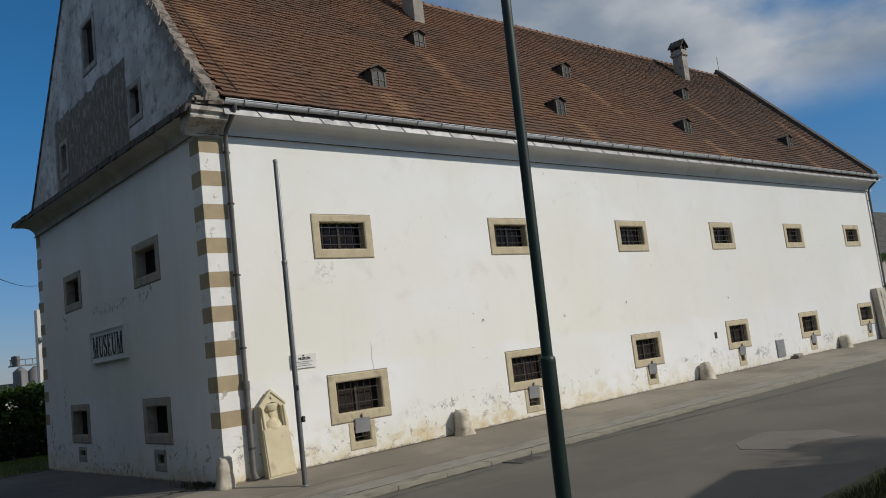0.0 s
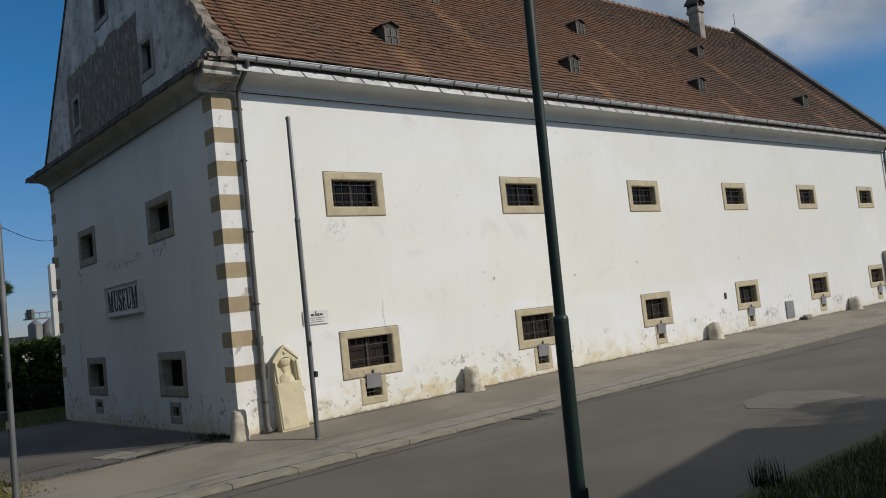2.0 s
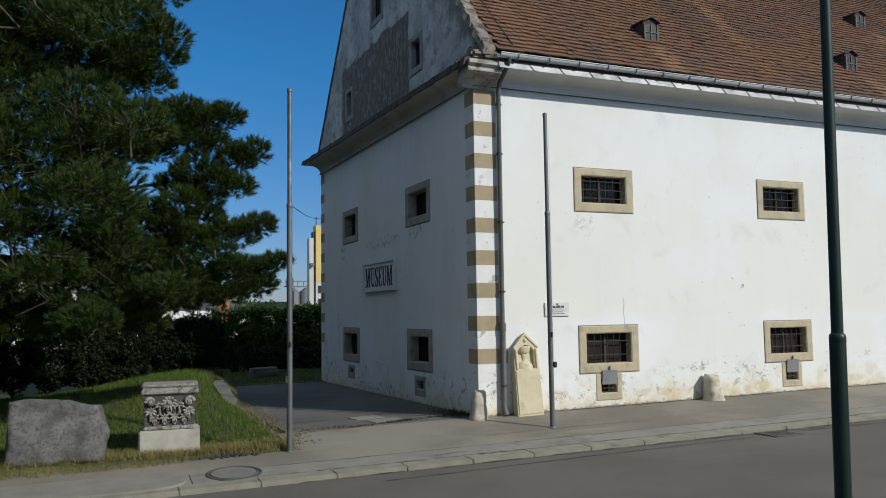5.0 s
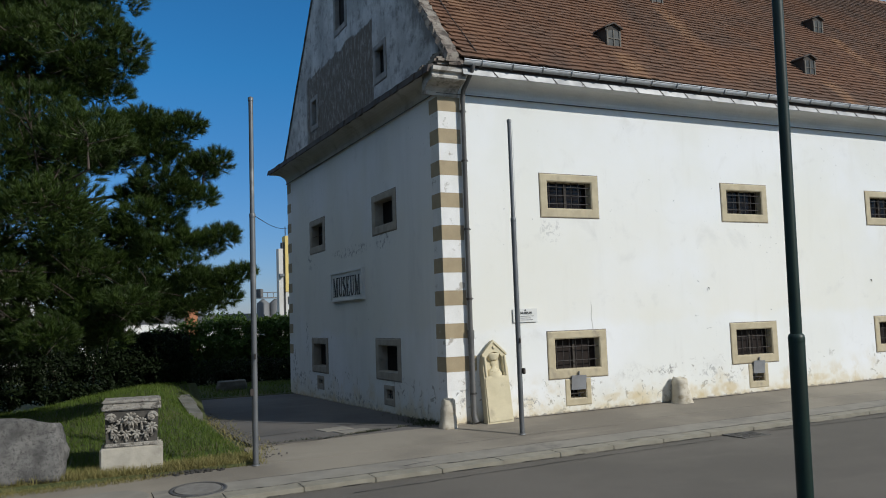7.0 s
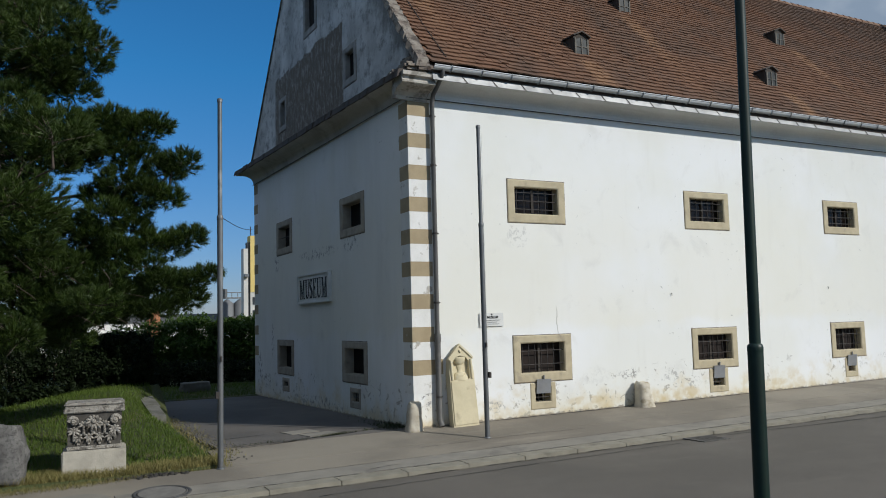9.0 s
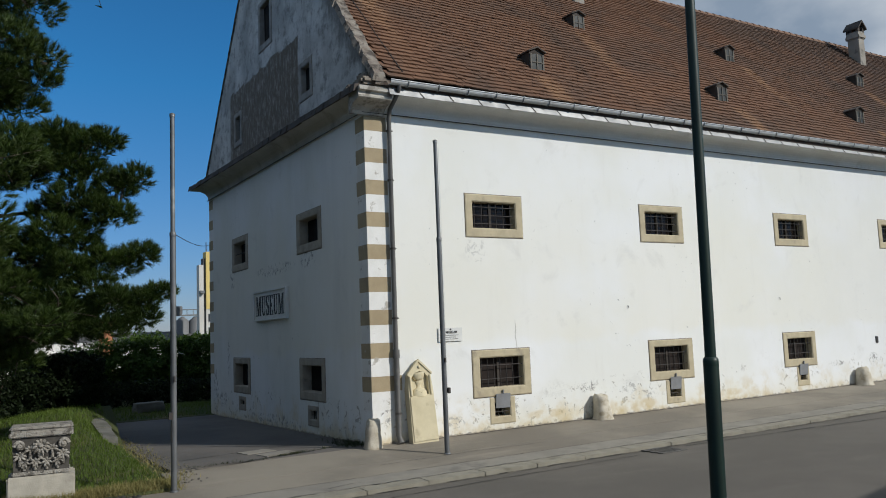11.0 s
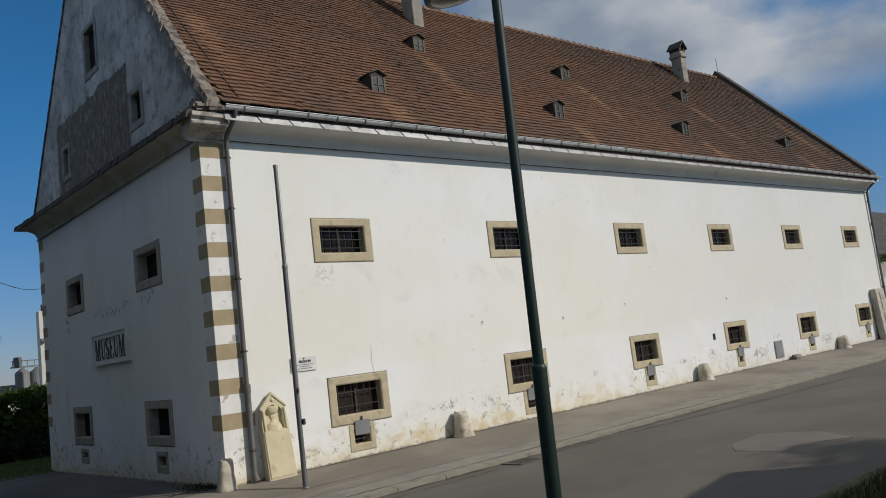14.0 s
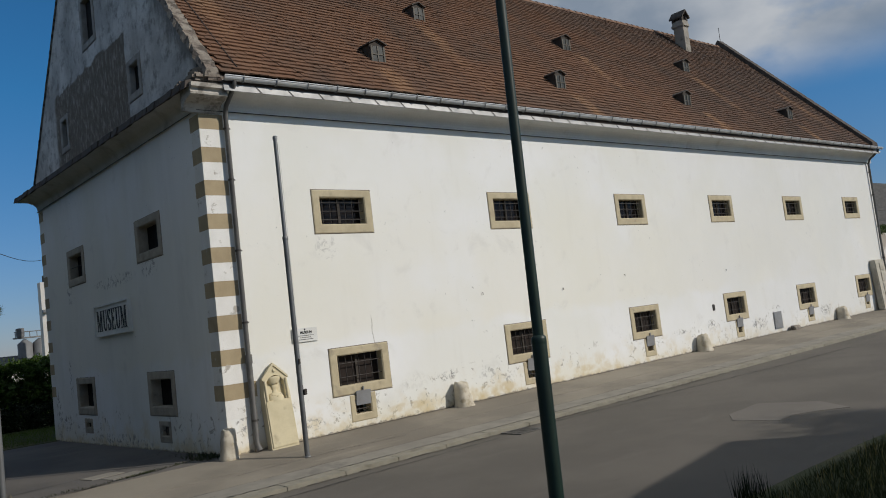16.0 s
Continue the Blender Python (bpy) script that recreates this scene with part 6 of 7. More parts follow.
soil_clods()
solid("stone_slab", rough_block(9.0, (0.85, 0.42, 0.36), 8, 0.10), EDGING, "low mossy stone block in the grass behind the yard", "stone slab", pose(-1.52, 12.3, ground_z(-1.52, 12.3) + 0.10, 0, 0, 8))


# ---- planting ----
def cloud_of(name, tris, material, label, category, parent=None, kind=""):
    me = bpy.data.meshes.new(name)
    n = len(tris)
    me.from_pydata(tris.reshape(-1, 3).tolist(), [], np.arange(n * 3).reshape(n, 3).tolist())
    ob = part(name, me, material, parent, "" if not parent else label)
    if not parent:
        tagged(ob, label, category, kind=kind)
    return ob


def leaf_tris(points, size, rng, flat=0.0, ratio=0.6):
    """Two-triangle leaves at the points, turned at random."""
    n = len(points)
    a = rng.normal(size=(n, 3))
    a[:, 2] *= 1 - flat
    a /= np.linalg.norm(a, axis=1)[:, None]
    b = np.cross(a, rng.normal(size=(n, 3)))
    b /= np.linalg.norm(b, axis=1)[:, None]
    s = size * rng.uniform(0.6, 1.3, n)[:, None]
    tip, left, right, foot = points + a * s, points + b * s * ratio * 0.5, points - b * s * ratio * 0.5, points - a * s * 0.6
    return np.stack([np.stack([foot, left, tip], 1), np.stack([foot, tip, right], 1)], 1).reshape(-1, 3, 3)


def grass_patch(name, points, height, material, label, rng, lean=0.35, width=0.006):
    n = len(points)
    h = height * rng.uniform(0.45, 1.25, n)[:, None]
    tip = points + np.concatenate([rng.normal(size=(n, 2)) * lean, np.ones((n, 1))], 1) * h
    ang = rng.uniform(0, math.pi, n)
    off = np.stack([np.cos(ang), np.sin(ang), 0 * ang], 1) * width
    return cloud_of(name, np.stack([points - off, points + off, tip], 1), material, label, "grass", kind="stuff")


rng = np.random.default_rng(7)


def scatter(n, x0, x1, y0, y1, keep=lambda x, y: True, low=0.0):
    xs, ys = rng.uniform(x0, x1, n), rng.uniform(y0, y1, n)
    return np.array([(x, y, ground_z(x, y) - low) for x, y in zip(xs, ys) if keep(x, y)])


grass_patch("lawn_grass", scatter(45000, -10.5, -3.75, -0.95, 6.2), 0.075, GRASS, "short green lawn on the bank", rng)
grass_patch("dry_grass", scatter(34000, -10.5, -3.62, -1.5, -0.2, lambda x, y: -1.25 - 0.2 * ease(-x, 4.4, 5.8) + 0.06 * noise.noise(Vector((x * 4, 3, 0))) < y < -0.62 + 0.3 * noise.noise(Vector((x * 1.5, 0, 0)))), 0.115, DRY_GRASS, "dry yellow grass fringe along the pavement", rng, 0.5, 0.005)
grass_patch("back_grass", scatter(9000, -3.5, 2.5, 10.7, 14.0), 0.10, GRASS, "shaded grass strip behind the yard", rng)
# verge blades carry the house's shadow in their colour
grass_patch("verge_grass", scatter(42000, -6.0, 12.0, -11.4, -9.12), 0.10, SHADE_GRASS, "tall verge grass beside the road", rng, 0.45, 0.005)
grass_patch("verge_stalks", scatter(500, 0.5, 10.0, -10.4, -9.15), 0.20, DRY_GRASS, "dry flowering stalks in the verge", rng, 0.25, 0.004)
# wall-foot weeds, with the gable's shade in their colour
grass_patch("wall_weeds", np.array([(rng.uniform(-0.9, 0.0) if k % 3 else rng.uniform(-0.2, 0.0), 0.15 + rng.gamma(1.6, 0.35), 0.0) for k in range(380)]) * np.array([0.45, 1, 1]) + np.array([-0.02, 0.0, 0.61]), 0.10, SHADE_GRASS,
            "weeds growing along the foot of the gable wall", rng, 0.7, 0.008)
grass_patch("edge_weeds", np.array([(-3.62 + rng.normal() * 0.16, y, 0.60) for y in rng.uniform(-1.0, 5.5, 700)]), 0.09, DRY_GRASS, "dry weeds along the gravelly yard edge", rng, 0.8, 0.006)
grass_patch("dry_weed", np.array([(1.30 + rng.normal() * 0.10, -8.95 + rng.normal() * 0.08, 0.44) for _ in range(110)]), 0.26, IVY, "dark withered weed at the road edge", rng, 0.14, 0.006)
# crack weeds use the same shade-toned blades
grass_patch("crack_weeds", np.array([(x, max(0.04, 0.02 + 0.30 * (x + 2.2)) + rng.normal() * 0.025, 0.62) for x in np.concatenate([rng.uniform(-3.3, -0.2, 260), rng.normal(-1.45, 0.16, 260)])]), 0.05, SHADE_GRASS, "weeds in the crack of the yard", rng, 0.8, 0.006)


def pine():
    """Black pine: level limbs, brush-like needle tufts in thick clumps with gaps between them."""
    tx, ty = -8.9, 2.4
    base = Vector((tx, ty, ground_z(tx, ty) - 0.1))
    ob = thing("pine_tree", "dark green black pine with level limbs and dense needle clumps", "tree", Matrix.Translation(base))
    rnd = random.Random(11)
    trunk = [Vector((0, 0, 0)), Vector((0.05, 0, 1.5)), Vector((0.12, -0.05, 3.5)), Vector((0.1, 0.05, 6)), Vector((0.2, 0, 9)), Vector((0.15, 0, 12.5))]
    part("trunk", Mesh().tube(trunk, [0.27, 0.23, 0.2, 0.16, 0.11, 0.03], 12), BARK, ob)
    ends = [(-4.0, 1.0, 3.3), (-4.2, 1.1, 4.2), (-4.1, 1.0, 5.3), (-4.6, 1.0, 6.0), (-5.3, 1.0, 7.3), (-5.8, 1.0, 8.6), (-6.0, -0.2, 5.0), (-7.2, 0.2, 3.5), (-10.8, 1.0, 4.2),
            (-11.0, 1.6, 6.4), (-7.0, 4.3, 4.6), (-6.2, 3.6, 6.6), (-9.4, 0.0, 5.6), (-7.4, 0.3, 7.4), (-7.2, 1.2, 9.8), (-10.2, 1.5, 8.6), (-6.0, 1.6, 2.95)]
    nodes = []
    for x, y, z in ends:
        e = Vector((x, y, z)) - base
        far = math.hypot(e.x, e.y)
        s = Vector((0.12, 0, max(1.2, e.z - 0.10 * far)))
        pts = [s.lerp(e, t) + Vector((rnd.uniform(-0.10, 0.10), rnd.uniform(-0.10, 0.10), -0.30 * math.sin(math.pi * t) + rnd.uniform(-0.06, 0.06))) * (1 if 0 < t < 1 else 0) for t in (0, 0.2, 0.4, 0.6, 0.8, 1.0)]
        part("limb", Mesh().tube(pts, [0.07, 0.055, 0.042, 0.032, 0.022, 0.010], 8), BARK, ob)
        nodes += pts[1:]
    outline = [(-5.46, 1.0, 7.38, 0.46), (-5.83, 1.0, 7.62, 0.5), (-5.40, 0.9, 6.97, 0.32), (-5.62, 1.1, 6.57, 0.36), (-5.12, 1.0, 6.10, 0.36), (-4.72, 1.0, 5.94, 0.46), (-4.42, 0.9, 6.05, 0.32),
               (-3.93, 1.0, 5.46, 0.33), (-4.22, 1.1, 5.30, 0.34), (-4.20, 0.9, 4.80, 0.32), (-4.50, 1.0, 4.90, 0.36), (-3.82, 1.0, 4.14, 0.30), (-4.10, 1.1, 3.98, 0.33), (-3.52, 0.9, 3.48, 0.25), (-3.80, 1.0, 3.36, 0.30),
               (-4.40, 1.0, 4.05, 0.30), (-4.65, 1.2, 5.50, 0.45), (-4.90, 1.0, 5.05, 0.42), (-5.05, 1.1, 5.62, 0.45), (-5.30, 1.2, 5.95, 0.45), (-5.45, 1.0, 5.62, 0.34), (-4.75, 1.1, 4.58, 0.36), (-5.15, 1.0, 4.50, 0.42),
               (-4.55, 1.0, 3.62, 0.38), (-4.95, 1.1, 3.85, 0.42), (-5.30, 1.0, 4.10, 0.30), (-4.2, 1.1, 3.35, 0.36), (-4.75, 1.2, 3.15, 0.38), (-5.25, 1.0, 3.40, 0.45), (-5.60, 1.0, 3.65, 0.34), (-6.0, 1.0, 7.0, 0.5),
               (-6.2, 1.0, 5.75, 0.42), (-5.95, 0.9, 6.72, 0.3), (-6.35, 1.0, 6.4, 0.36), (-5.55, 1.2, 8.3, 0.55), (-6.2, 1.0, 8.6, 0.6), (-6.4, 1.0, 5.0, 0.36), (-6.05, 1.0, 4.35, 0.42), (-6.3, 0.8, 3.9, 0.5), (-5.1, 1.4, 2.85, 0.4), (-5.9, 1.1, 3.0, 0.45)]
    outline += [(-3.78, 1.0, 3.10, 0.28), (-4.05, 1.1, 2.98, 0.30), (-4.42, 1.0, 2.92, 0.32), (-4.74, 1.1, 2.86, 0.34), (-4.97, 1.0, 3.16, 0.36), (-5.24, 1.2, 2.93, 0.38), (-4.32, 0.9, 3.34, 0.34), (-5.59, 1.1, 2.82, 0.38),
                (-5.20, 1.3, 4.85, 0.34), (-4.72, 1.2, 4.28, 0.34), (-5.50, 1.2, 4.22, 0.36), (-4.97, 1.0, 3.92, 0.36), (-5.55, 1.3, 5.45, 0.34), (-5.45, 1.5, 3.75, 0.4), (-5.95, 1.4, 5.45, 0.36), (-5.75, 1.2, 6.05, 0.4)]
    gaps = [(-5.83, 4.95, 0.24), (-5.94, 6.33, 0.12), (-7.42, 5.71, 0.24), (-7.0, 3.2, 0.22), (-8.4, 4.6, 0.18)]
    clumps, edge_clumps = list(outline), set(outline)
    while len(clumps) < 330:
        z = rnd.uniform(3.3, 10.2)
        x, r = rnd.uniform(-11.6, -5.9), rnd.uniform(0.55, 0.82)
        z += 0.10 * math.sin(x * 2.1)
        y = rnd.uniform(0.1, 3.4)
        if any(math.hypot(x + 0.05 * (y - 1) - gx, z - 0.12 * (y - 1) - gz) < gr + 0.42 * r for gx, gz, gr in gaps):
            continue
        if z < 3.75 and rnd.random() < 0.55:
            continue
        clumps.append((x, y, z, r))
    for _ in range(120):
        clumps.append((rnd.uniform(-10.5, -5.1), rnd.uniform(0.4, 2.6), rnd.uniform(2.35, 3.5), rnd.uniform(0.26, 0.46)))
    twigs, tufts = Mesh(), []
    for px, py, pz, r in clumps:
        c = Vector((px, py, pz)) - base
        near = min(nodes, key=lambda q: (q - c).length)
        twigs.tube([near, near.lerp(c, 0.5) + Vector((0, 0, -0.06)), c], [0.022, 0.016, 0.010], 6, False)
        for _ in range(7):
            e = c + Vector((rnd.gauss(0, 1), rnd.gauss(0, 1), rnd.gauss(0.2, 0.6))).normalized() * r * 0.85
            twigs.tube([near.lerp(c, rnd.uniform(0.6, 1.0)), e], [0.010, 0.005], 5, False)
        for _ in range(int((330 if (px, py, pz, r) in edge_clumps else 190) * r)):
            d = Vector((rnd.gauss(0, 1), rnd.gauss(0, 1), rnd.gauss(0.25, 0.75)))
            d = d.normalized() * (rnd.uniform(0.82, 1.0) if rnd.random() < 0.85 else rnd.uniform(0.3, 0.8)) * r
            tufts.append((c + Vector((d.x, d.y, d.z * 0.62)), (d.normalized() * 0.75 + Vector((0, 0, 0.55))).normalized()))
    for _ in range(60):
        q = Vector((rnd.uniform(-8.6, -4.9), rnd.uniform(0.4, 1.8), rnd.uniform(2.75, 3.6))) - base
        p = q + Vector((rnd.uniform(-0.5, 0.5), rnd.uniform(-0.3, 0.3), rnd.uniform(-0.25, 0.35)))
        near = min(nodes, key=lambda o: (o - q).length)
        twigs.tube([near, q, p], [0.014, 0.009, 0.004], 5, False)
    tagged(part("twig_work", twigs, BARK, ob, "thin dark twigs"), kind="stuff")
    pts = np.array([t[0][:] for t in tufts])
    ways = np.array([t[1][:] for t in tufts])
    per = 38
    p = np.repeat(pts, per, 0)
    w = np.repeat(ways, per, 0)
    n = len(p)
    along = rng.uniform(-0.05, 0.05, n)[:, None]
    way = w + rng.normal(size=(n, 3)) * 0.42
    way /= np.linalg.norm(way, axis=1)[:, None]
    root = p + w * along
    tip = root + way * rng.uniform(0.09, 0.14, n)[:, None]
    off = np.cross(way, rng.normal(size=(n, 3)))
    off *= 0.0048 / np.linalg.norm(off, axis=1)[:, None]
    inner = np.array([(c + Vector((rnd.gauss(0, 0.34), rnd.gauss(0, 0.34), rnd.gauss(0, 0.26))) * r)[:] for c, r in ((Vector(q[:3]) - base, q[3]) for q in clumps) for _ in range(int(420 * r))])
    fill = leaf_tris(inner, 0.10, rng, 0.0, 0.14)
    cloud_of("crown", np.concatenate([np.stack([root - off, root + off, tip], 1), fill]), NEEDLES, "brush-like dark green needle clumps", "", ob)


pine()


def hedge(name, spots, leaf, count, material, label, category, seed):
    """A shrub of overlapping leafy lobes: twigs inside, leaves thick near each lobe's skin. spots: (x, y, z, rx, ry, rz)."""
    r = np.random.default_rng(seed)
    cx, cy = np.mean([s[0] for s in spots]), np.mean([s[1] for s in spots])
    base = np.array((cx, cy, ground_z(cx, cy) - 0.05))
    ob = thing(name, label, category, Matrix.Translation(Vector(base)))
    twigs, pts = Mesh(), []
    total = sum(s[3] * s[4] + s[4] * s[5] + s[3] * s[5] for s in spots)
    for x, y, z, rx, ry, rz in spots:
        share = int(count * (rx * ry + ry * rz + rx * rz) / total)
        d = r.normal(size=(share, 3))
        d /= np.linalg.norm(d, axis=1)[:, None]
        wob = 1 + 0.16 * np.sin(d[:, :1] * 7 + x * 3) * np.cos(d[:, 1:2] * 6 + y) + 0.12 * np.sin(d[:, 2:3] * 9 + x)
        d *= wob * r.uniform(0.62, 1.05, share)[:, None] ** 0.6
        pts.append(d * (rx, ry, rz) + (x, y, z) - base)
        foot = Vector((x, y, ground_z(x, y) - 0.05)) - Vector(base)
        for _ in range(5):
            q = Vector(r.normal(size=3)).normalized()
            twigs.tube([foot, Vector((x, y, z)) - Vector(base), Vector((x + q.x * rx * 0.8, y + q.y * ry * 0.8, z + abs(q.z) * rz * 0.8)) - Vector(base)], [0.035, 0.02, 0.006], 5, False)
    part("stem", twigs, TWIG, ob)
    cloud_of("foliage", leaf_tris(np.concatenate(pts), leaf, r), material, "dense small leaves", "", ob)



def lime_tree():
    """Lime tree on the verge beside the viewer; the tip of one limb hangs over the road."""
    base = Vector((-9.6, -10.6, ground_z(-9.6, -10.6) - 0.1))
    ob = thing("lime_tree", "lime tree on the verge with a leafy overhanging limb", "tree", Matrix.Translation(base))
    rr, r = random.Random(31), np.random.default_rng(31)
    part("trunk", Mesh().tube([(0, 0, 0), (0.05, 0.04, 1.8), (-0.05, 0.1, 3.6), (0.0, 0.1, 5.6), (0.05, 0.0, 8.2)], [0.24, 0.19, 0.16, 0.11, 0.03], 12), BARK, ob)
    tip = Vector((-5.75, -6.95, 5.72)) - base
    spine = [Vector((-0.03, 0.1, 3.9)), Vector((1.2, 1.3, 5.1)), Vector((2.5, 2.5, 5.62)), tip]
    part("limb", Mesh().tube(spine, [0.07, 0.05, 0.03, 0.008], 8), BARK, ob)
    leaves, stalks = Mesh(), Mesh()
    spots = [Vector((rr.uniform(-6.75, -5.46), rr.uniform(-7.3, -6.6), 0)) for _ in range(150)]
    for q in spots:
        q.z = rr.uniform(5.22 if q.x > -6.1 else 5.12, 5.95)
    crown = [Vector((base.x, base.y, base.z)) + Vector((rr.gauss(0, 1.2), rr.gauss(0, 1.0), rr.uniform(5.0, 8.4))) for _ in range(420)]
    for q in spots + crown:
        size = rr.uniform(0.055, 0.085) * (1.6 if q in crown else 1.0)
        m = Matrix.Translation(q - base) @ pose(0, 0, 0, rr.uniform(-35, 35), rr.uniform(-35, 35), rr.uniform(0, 360))
        rim = [(0, 0, 0), (0.42, 0.22, -0.06), (0.5, 0.0, -0.08), (0.42, -0.3, -0.06), (0.2, -0.68, -0.1), (0, -0.95, -0.22), (-0.2, -0.68, -0.1), (-0.42, -0.3, -0.06), (-0.5, 0.0, -0.08), (-0.42, 0.22, -0.06), (0, -0.35, 0.03)]
        leaves.add([(x * size, y * size, z * size) for x, y, z in rim], [(10, k, (k + 1) % 10) for k in range(10)], m)
    for q in spots[:60]:
        near = min((spine[2].lerp(tip, k / 6) for k in range(7)), key=lambda o: (o - (q - base)).length)
        stalks.tube([near, near.lerp(q - base, 0.5) + Vector((0, 0, 0.04)), q - base], [0.006, 0.004, 0.002], 5, False)
    for q in spots[60:78]:
        p = q - base - Vector((0, 0, 0.02))
        for _ in range(4):
            e = p + Vector((rr.uniform(-0.03, 0.03), rr.uniform(-0.03, 0.03), -rr.uniform(0.05, 0.08)))
            stalks.tube([p, e], [0.0015, 0.0015], 4, False)
            stalks.lathe([(0.002, -0.008), (0.008, 0.0), (0.002, 0.008)], 6, Matrix.Translation(e))
    tagged(part("twig_work", stalks, TWIG, ob, "thin stalks with hanging seeds"), kind="stuff")
    part("foliage", leaves, LIME_LEAF, ob, "heart-shaped green leaves")


lime_tree()

rnd = random.Random(5)
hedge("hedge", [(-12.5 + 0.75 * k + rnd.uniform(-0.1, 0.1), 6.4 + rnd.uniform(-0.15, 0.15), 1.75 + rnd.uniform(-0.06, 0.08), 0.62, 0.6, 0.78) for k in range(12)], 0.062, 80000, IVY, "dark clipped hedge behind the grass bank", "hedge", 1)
hedge("ivy_fence", [(-11.5 + 0.6 * k, 3.0 + 0.28 * k, 1.45 + rnd.uniform(-0.05, 0.08), 0.45, 0.4, 0.65) for k in range(5)], 0.05, 6500, BUSH, "sparse ivy over a white fence", "shrub", 8)
hedge("shrub", [(-3.9, 20.6, 1.25, 1.1, 1.1, 1.2), (-2.7, 20.4, 1.35, 1.15, 1.1, 1.25), (-1.6, 20.7, 1.4, 1.1, 1.1, 1.3), (-0.6, 20.5, 1.5, 1.1, 1.1, 1.35), (0.2, 20.7, 1.6, 0.95, 1.1, 1.35)], 0.115, 30000, BUSH, "bright green rounded shrub behind the yard", "shrub", 2)
hedge("shrub", [(1.45, 20.6, 1.6, 0.85, 1.0, 1.35), (2.35, 20.5, 1.7, 1.0, 1.1, 1.4), (3.4, 20.8, 1.6, 1.1, 1.1, 1.35)], 0.115, 18000, BUSH, "tall bright green shrub beside the gable wall", "shrub", 3)
# dark leaves stand in for the shade below the lit shrub tops
hedge("shrub", [(-4.2 + 0.85 * k, 15.0 + 0.2 * (k % 3), 0.75 + 0.05 * (k % 2), 0.75, 0.6, 0.62) for k in range(9)], 0.08, 22000, IVY, "dark leaves added for the shaded foot of the shrubs", "shrub", 6)
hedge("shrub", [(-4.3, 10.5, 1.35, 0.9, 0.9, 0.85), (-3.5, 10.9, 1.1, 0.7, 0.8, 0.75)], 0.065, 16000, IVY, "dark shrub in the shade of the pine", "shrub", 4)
# added out of view to cut the sky light on the gable
hedge("sky_blocker_trees", [(-14.9 + 0.8 * math.sin(k * 1.7), -6.0 + 3.4 * k, 5.6 + 0.7 * math.sin(k * 2.3), 2.2, 2.5, 6.0 + 0.6 * math.sin(k * 3.1)) for k in range(12)], 0.45, 20000, IVY, "unseen row of dark trees added west to dim the gable wall", "tree row", 9)

# ---- far things seen past the gable ----
def far_house(name, label, x0, x1, y0, y1, z1, wall_mat, roof_mat, roof_h, cols, rows, rail=False):
    ob = thing(name, label, "building", pose((x0 + x1) / 2, y0, 0))
    hw, depth = (x1 - x0) / 2, y1 - y0
    part("wall", Mesh().box((-hw, 0, 0), (hw, depth, z1)), wall_mat, ob)
    if roof_h > 0:
        part("roof", Mesh().add([(-hw - 0.3, -0.3, z1), (hw + 0.3, -0.3, z1), (hw + 0.3, depth + 0.3, z1), (-hw - 0.3, depth + 0.3, z1), (-hw - 0.3, depth / 2, z1 + roof_h), (hw + 0.3, depth / 2, z1 + roof_h)],
                                [(0, 1, 5, 4), (2, 3, 4, 5), (0, 4, 3), (1, 2, 5), (0, 3, 2, 1)]), roof_mat, ob)
    for i in range(cols):
        for j in range(rows):
            cx, cz = -hw + 2 * hw * (i + 0.5) / cols, z1 * (j + 0.55) / rows
            w = part("window", Mesh().box((cx - 0.55, -0.05, cz - 0.7), (cx + 0.55, 0.02, cz + 0.7)), PALE_WALL, ob)
            part("pane", Mesh().box((cx - 0.45, -0.065, cz - 0.6), (cx + 0.45, -0.051, cz + 0.6)), FAR_GLASS, w)
    return ob


far_house("apartment_house", "white rendered house with balconies behind the pine", -26, -7.5, 44, 54, 4.9, FAR_WHITE, RED_ROOF, 0.0, 7, 2)
low_house = far_house("house", "low white house with an orange brick stack", -5.0, 2.0, 48, 56, 2.9, FAR_WHITE, RED_ROOF, 0.0, 4, 1)
part("chimney", Mesh().box((3.9, 2.0, 0.0), (4.75, 2.9, 4.45), None, 0.02), RED_ROOF, low_house, "orange brick stack")
far_house("long_shed", "long low shed with a grey roof", -2, 26, 62, 72, 2.6, PALE_WALL, GREY_ROOF, 1.2, 0, 0)
tower = thing("yellow_tower", "tall narrow yellow and pale grey mill tower", "tower", pose(13.35, 60, 0))
part("wall", Mesh().box((-1.30, 0, 0), (-0.90, 0.9, 9.6)), PALE_WALL, tower)
part("joint", Mesh().box((-0.899, 0.1, 0), (-0.70, 0.9, 10.2)), GREY_ROOF, tower, "dark recess between the two walls")
part("antenna", Mesh().tube([(-0.55, 0.4, 10.7), (-0.55, 0.4, 11.7)], 0.04, 6), IRON, tower)
part("wall", Mesh().box((-0.699, -0.1, 5.6), (1.7, 1.0, 10.8)), YELLOW, tower, "yellow painted upper wall")
part("wall", Mesh().box((-0.699, -0.05, 0), (1.7, 1.0, 5.59)), PALE_WALL, tower)
for z in (3.6, 4.8):
    part("window", Mesh().box((-0.5, -0.09, z - 0.35), (0.0, -0.051, z + 0.35)), FAR_GLASS, tower)
part("balcony", Mesh().box((-1.3, -0.4, 7.0), (-0.9, 0, 7.25)), GALV, tower)


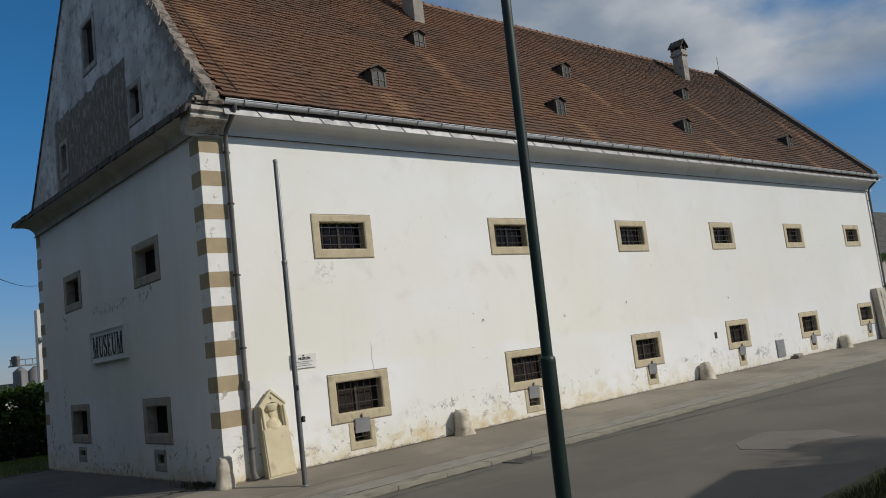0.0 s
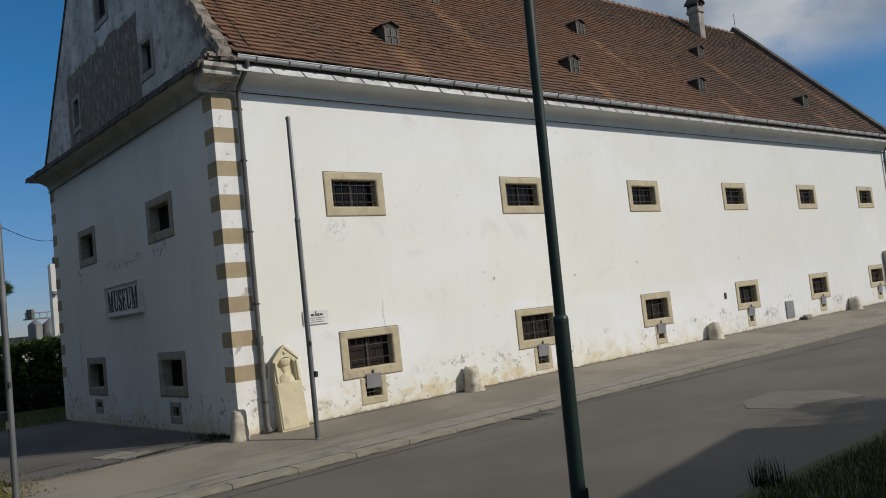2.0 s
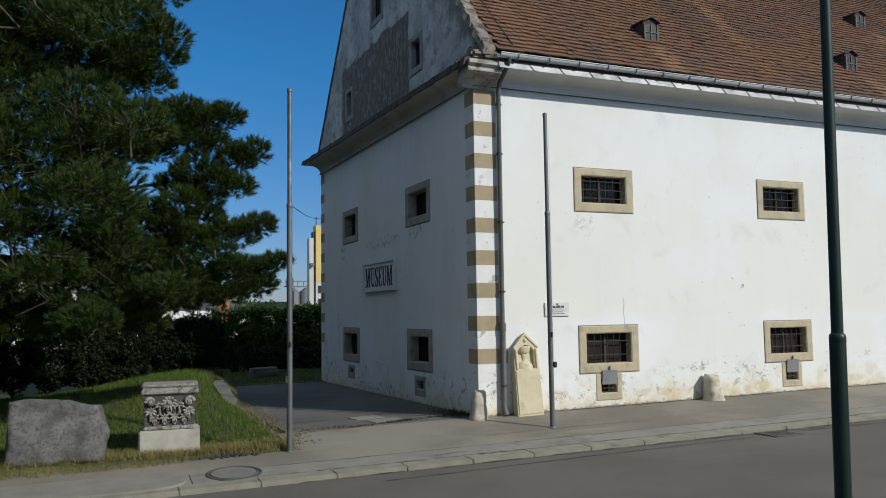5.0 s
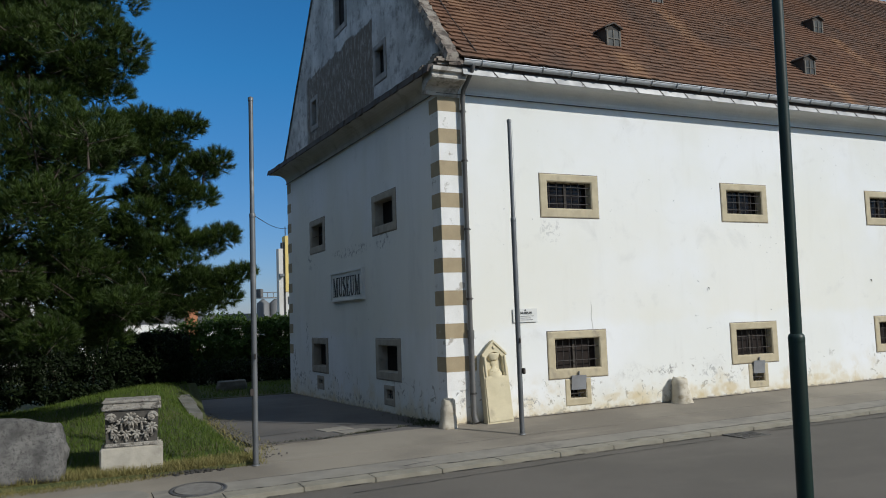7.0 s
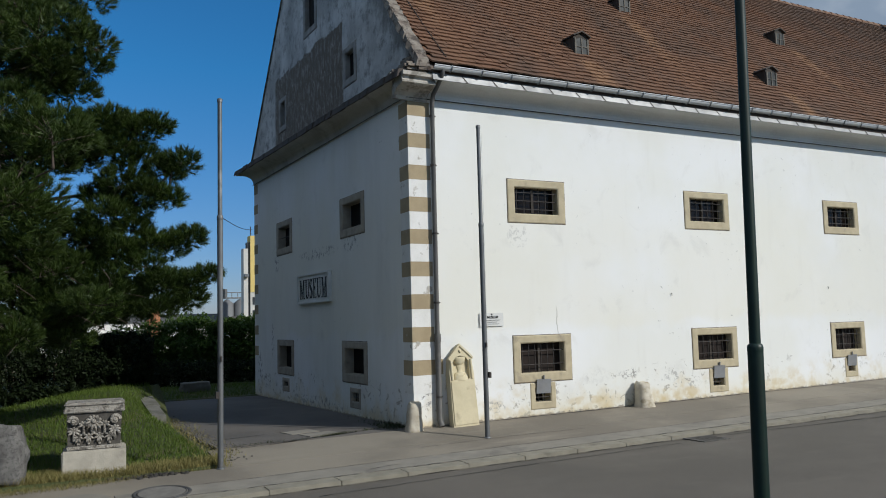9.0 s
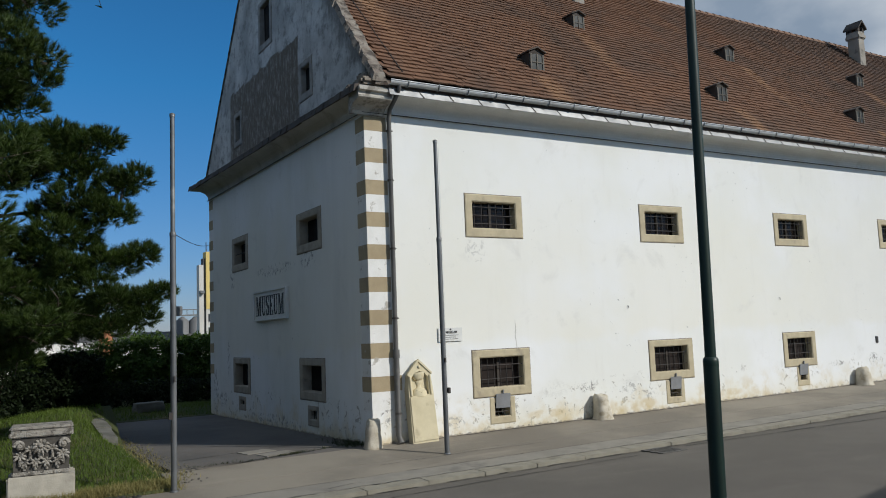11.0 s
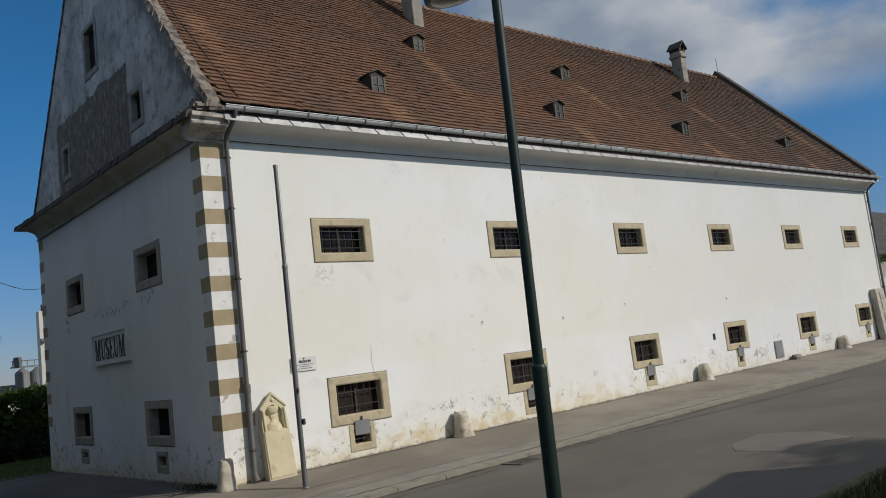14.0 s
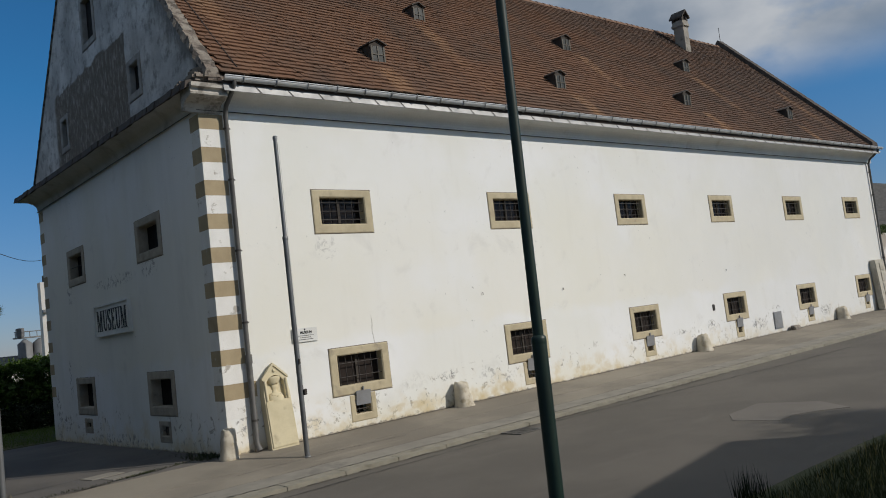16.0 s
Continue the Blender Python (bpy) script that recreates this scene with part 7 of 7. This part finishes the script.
def silos():
    ob = thing("grain_silo", "grey steel grain silos with a railed walkway", "silo", pose(12.55, 66, 0))
    for dx in (-0.62, 0.62, 1.86):
        part("drum", Mesh().lathe([(0.61, 0), (0.61, 4.75), (0.12, 5.15)], 20, pose(dx, 0, 0)), SILO_STEEL, ob)
    part("walkway", Mesh().box((-1.5, -0.3, 5.22), (1.6, 0.3, 5.34)).box((-1.5, -0.32, 5.76), (1.6, -0.28, 5.84)), GALV, ob)
    for k in range(6):
        part("rail_post", Mesh().box((-1.45 + 0.59 * k, -0.32, 5.34), (-1.39 + 0.59 * k, -0.28, 5.78)), GALV, ob)
    part("elevator_head", Mesh().box((-1.25, -0.3, 5.35), (-0.65, 0.3, 6.15), None, 0.05), SILO_STEEL, ob)


silos()


# ---- neighbour on the far side ----
def neighbour():
    wall = thing("courtyard_wall", "crumbling white courtyard wall with an arched gateway", "wall", pose(LENGTH + 0.06, 0.12, 0))
    mesh = Mesh()
    cx, r, spring, top, foot = 2.35, 1.15, 2.15, 3.85, 0.75
    outer = [(0.0, foot), (cx - r, foot), (cx - r, spring)] + [(cx - r * math.cos(a), spring + r * 0.95 * math.sin(a)) for a in np.linspace(0.2, math.pi - 0.2, 11)] + [(cx + r, spring), (cx + r, foot), (9.0, foot)]
    tops = [(max(0.0, min(9.0, x)), top + 0.1 * math.sin(x)) for x, z in outer]
    n = len(outer)
    for d in (0.0, 0.45):
        verts = [(x, d, z) for x, z in outer] + [(x, d, z) for x, z in tops]
        mesh.add(verts, [(i, i + 1, n + i + 1, n + i) for i in range(n - 1) if (outer[i][0], outer[i + 1][0]) != (cx - r, cx - r) and abs(tops[i][0] - tops[i + 1][0]) > 1e-6])
    for i in range(n - 1):
        (xa, za), (xb, zb) = outer[i], outer[i + 1]
        mesh.quad((xa, 0, za), (xb, 0, zb), (xb, 0.45, zb), (xa, 0.45, za))
        (xa, za), (xb, zb) = tops[i], tops[i + 1]
        if abs(xa - xb) > 1e-6:
            mesh.quad((xa, 0, za), (xb, 0, zb), (xb, 0.45, zb), (xa, 0.45, za))
    part("wall", mesh, OLD_PLASTER, wall)
    ring = Mesh()
    for k in range(11):
        a0, a1 = math.pi * k / 11, math.pi * (k + 0.96) / 11
        pts = [(cx - q * math.cos(a), spring + q * 0.97 * math.sin(a)) for q, a in ((r - 0.02, a0), (r + 0.22, a0), (r + 0.22, a1), (r - 0.02, a1))]
        ring.add([(x, -0.04, z) for x, z in pts] + [(x, 0.05, z) for x, z in pts], [(0, 1, 2, 3), (4, 7, 6, 5), (0, 4, 5, 1), (1, 5, 6, 2), (2, 6, 7, 3), (3, 7, 4, 0)])
    part("arch", ring, FAR_WHITE, wall, "white arch moulding")
    part("gate", Mesh().box((cx - r - 0.05, 0.30, 0.8), (cx + r + 0.05, 0.36, 3.3)), DARK_WOOD, wall, "dark timber gate")
    part("creeper", leaf_mesh_top(), LIME_LEAF, wall, "green creeper along the top of the wall")
    barn = thing("barn", "barn with a grey slate roof behind the courtyard wall", "barn", pose(LENGTH + 3.5, 3.0, 0))
    part("wall", Mesh().box((0, 0, 0.5), (22, 9, 4.6)), OLD_PLASTER, barn)
    part("roof", Mesh().add([(-0.4, -0.4, 4.55), (22.4, -0.4, 4.55), (22.4, 4.5, 7.95), (-0.4, 4.5, 7.95), (22.4, 9.4, 4.55), (-0.4, 9.4, 4.55)],
                            [(0, 1, 2, 3), (3, 2, 4, 5), (0, 3, 5), (1, 4, 2), (0, 5, 4, 1)]), GREY_ROOF, barn, "grey slate roof")
    for k in range(20):
        y, z = -0.42 + 4.9 * k / 20, 4.55 + 3.4 * k / 20
        part("slate", Mesh().box((-0.42, y, z), (22.42, y + 0.10, z + 0.12)), GREY_ROOF, barn)
    part("roof_hatch", Mesh().box((4.0, 1.2, 5.75), (5.2, 2.0, 6.05)), IRON, barn)


def leaf_mesh_top():
    me = bpy.data.meshes.new("creeper")
    p = np.stack([rng.uniform(0.1, 6.0, 2600), rng.uniform(-0.05, 0.5, 2600), 3.85 + rng.uniform(0, 0.45, 2600)], 1)
    t = leaf_tris(p, 0.07, rng)
    me.from_pydata(t.reshape(-1, 3).tolist(), [], np.arange(len(t) * 3).reshape(-1, 3).tolist())
    return me


neighbour()


# ---- the house behind the viewer, whose shadow lies over the verge ----
def back_house():
    ob = thing("corner_house", "rendered house across the road, behind the verge", "house", pose(8.65, -13.9, 0.3, 0, 0, 11.5))
    part("wall", Mesh().box((-15, -8, 0), (0, 0, 5.0)), PALE_WALL, ob)
    part("roof", Mesh().box((-15.0, -8.0, 5.0), (0.0, 0.0, 5.12)), GREY_ROOF, ob)


back_house()


def back_tree():
    """Broadleaf tree behind the verge; its dappled shade reaches the road."""
    base = Vector((12.8, -19.2, ground_z(12.8, -19.2) - 0.1))
    ob = thing("broadleaf_tree", "green broadleaf tree standing behind the road verge", "tree", Matrix.Translation(base))
    rr, r = random.Random(21), np.random.default_rng(21)
    part("trunk", Mesh().tube([(0, 0, 0), (0.08, 0.02, 1.6), (0.0, 0.1, 3.4), (-0.1, 0.1, 5.2), (-0.1, 0.0, 7.6)], [0.22, 0.18, 0.15, 0.10, 0.03], 12), BARK, ob)
    pts = []
    for k in range(26):
        a, z = rr.uniform(0, 6.28), rr.uniform(4.9, 7.2)
        reach = rr.uniform(0.3, 1.3)
        e = Vector((reach * math.cos(a), reach * math.sin(a), z))
        part("limb", Mesh().tube([(0, 0.05, z - 0.9), e * 0.55 + Vector((0, 0, 0.45 * z - 0.5)), e], [0.05, 0.03, 0.01], 6), BARK, ob)
        d = r.normal(size=(420, 3))
        pts.append(d * (0.33, 0.33, 0.24) + np.array(e))
    cloud_of("crown", leaf_tris(np.concatenate(pts), 0.11, r), BUSH, "loose clumps of green leaves", "", ob)


back_tree()

# ---- pieces ----
kerb_line()
for row in range(12):
    for col in range(25):
        part("tile", tile_one, TILE_ONE, roof, "", tile_pose(row, col) @ pose(0, random.uniform(-0.020, 0.020), random.uniform(-0.003, 0.006), random.uniform(-0.6, 0.6), random.uniform(-1.2, 1.2), random.uniform(-1.2, 1.2)))
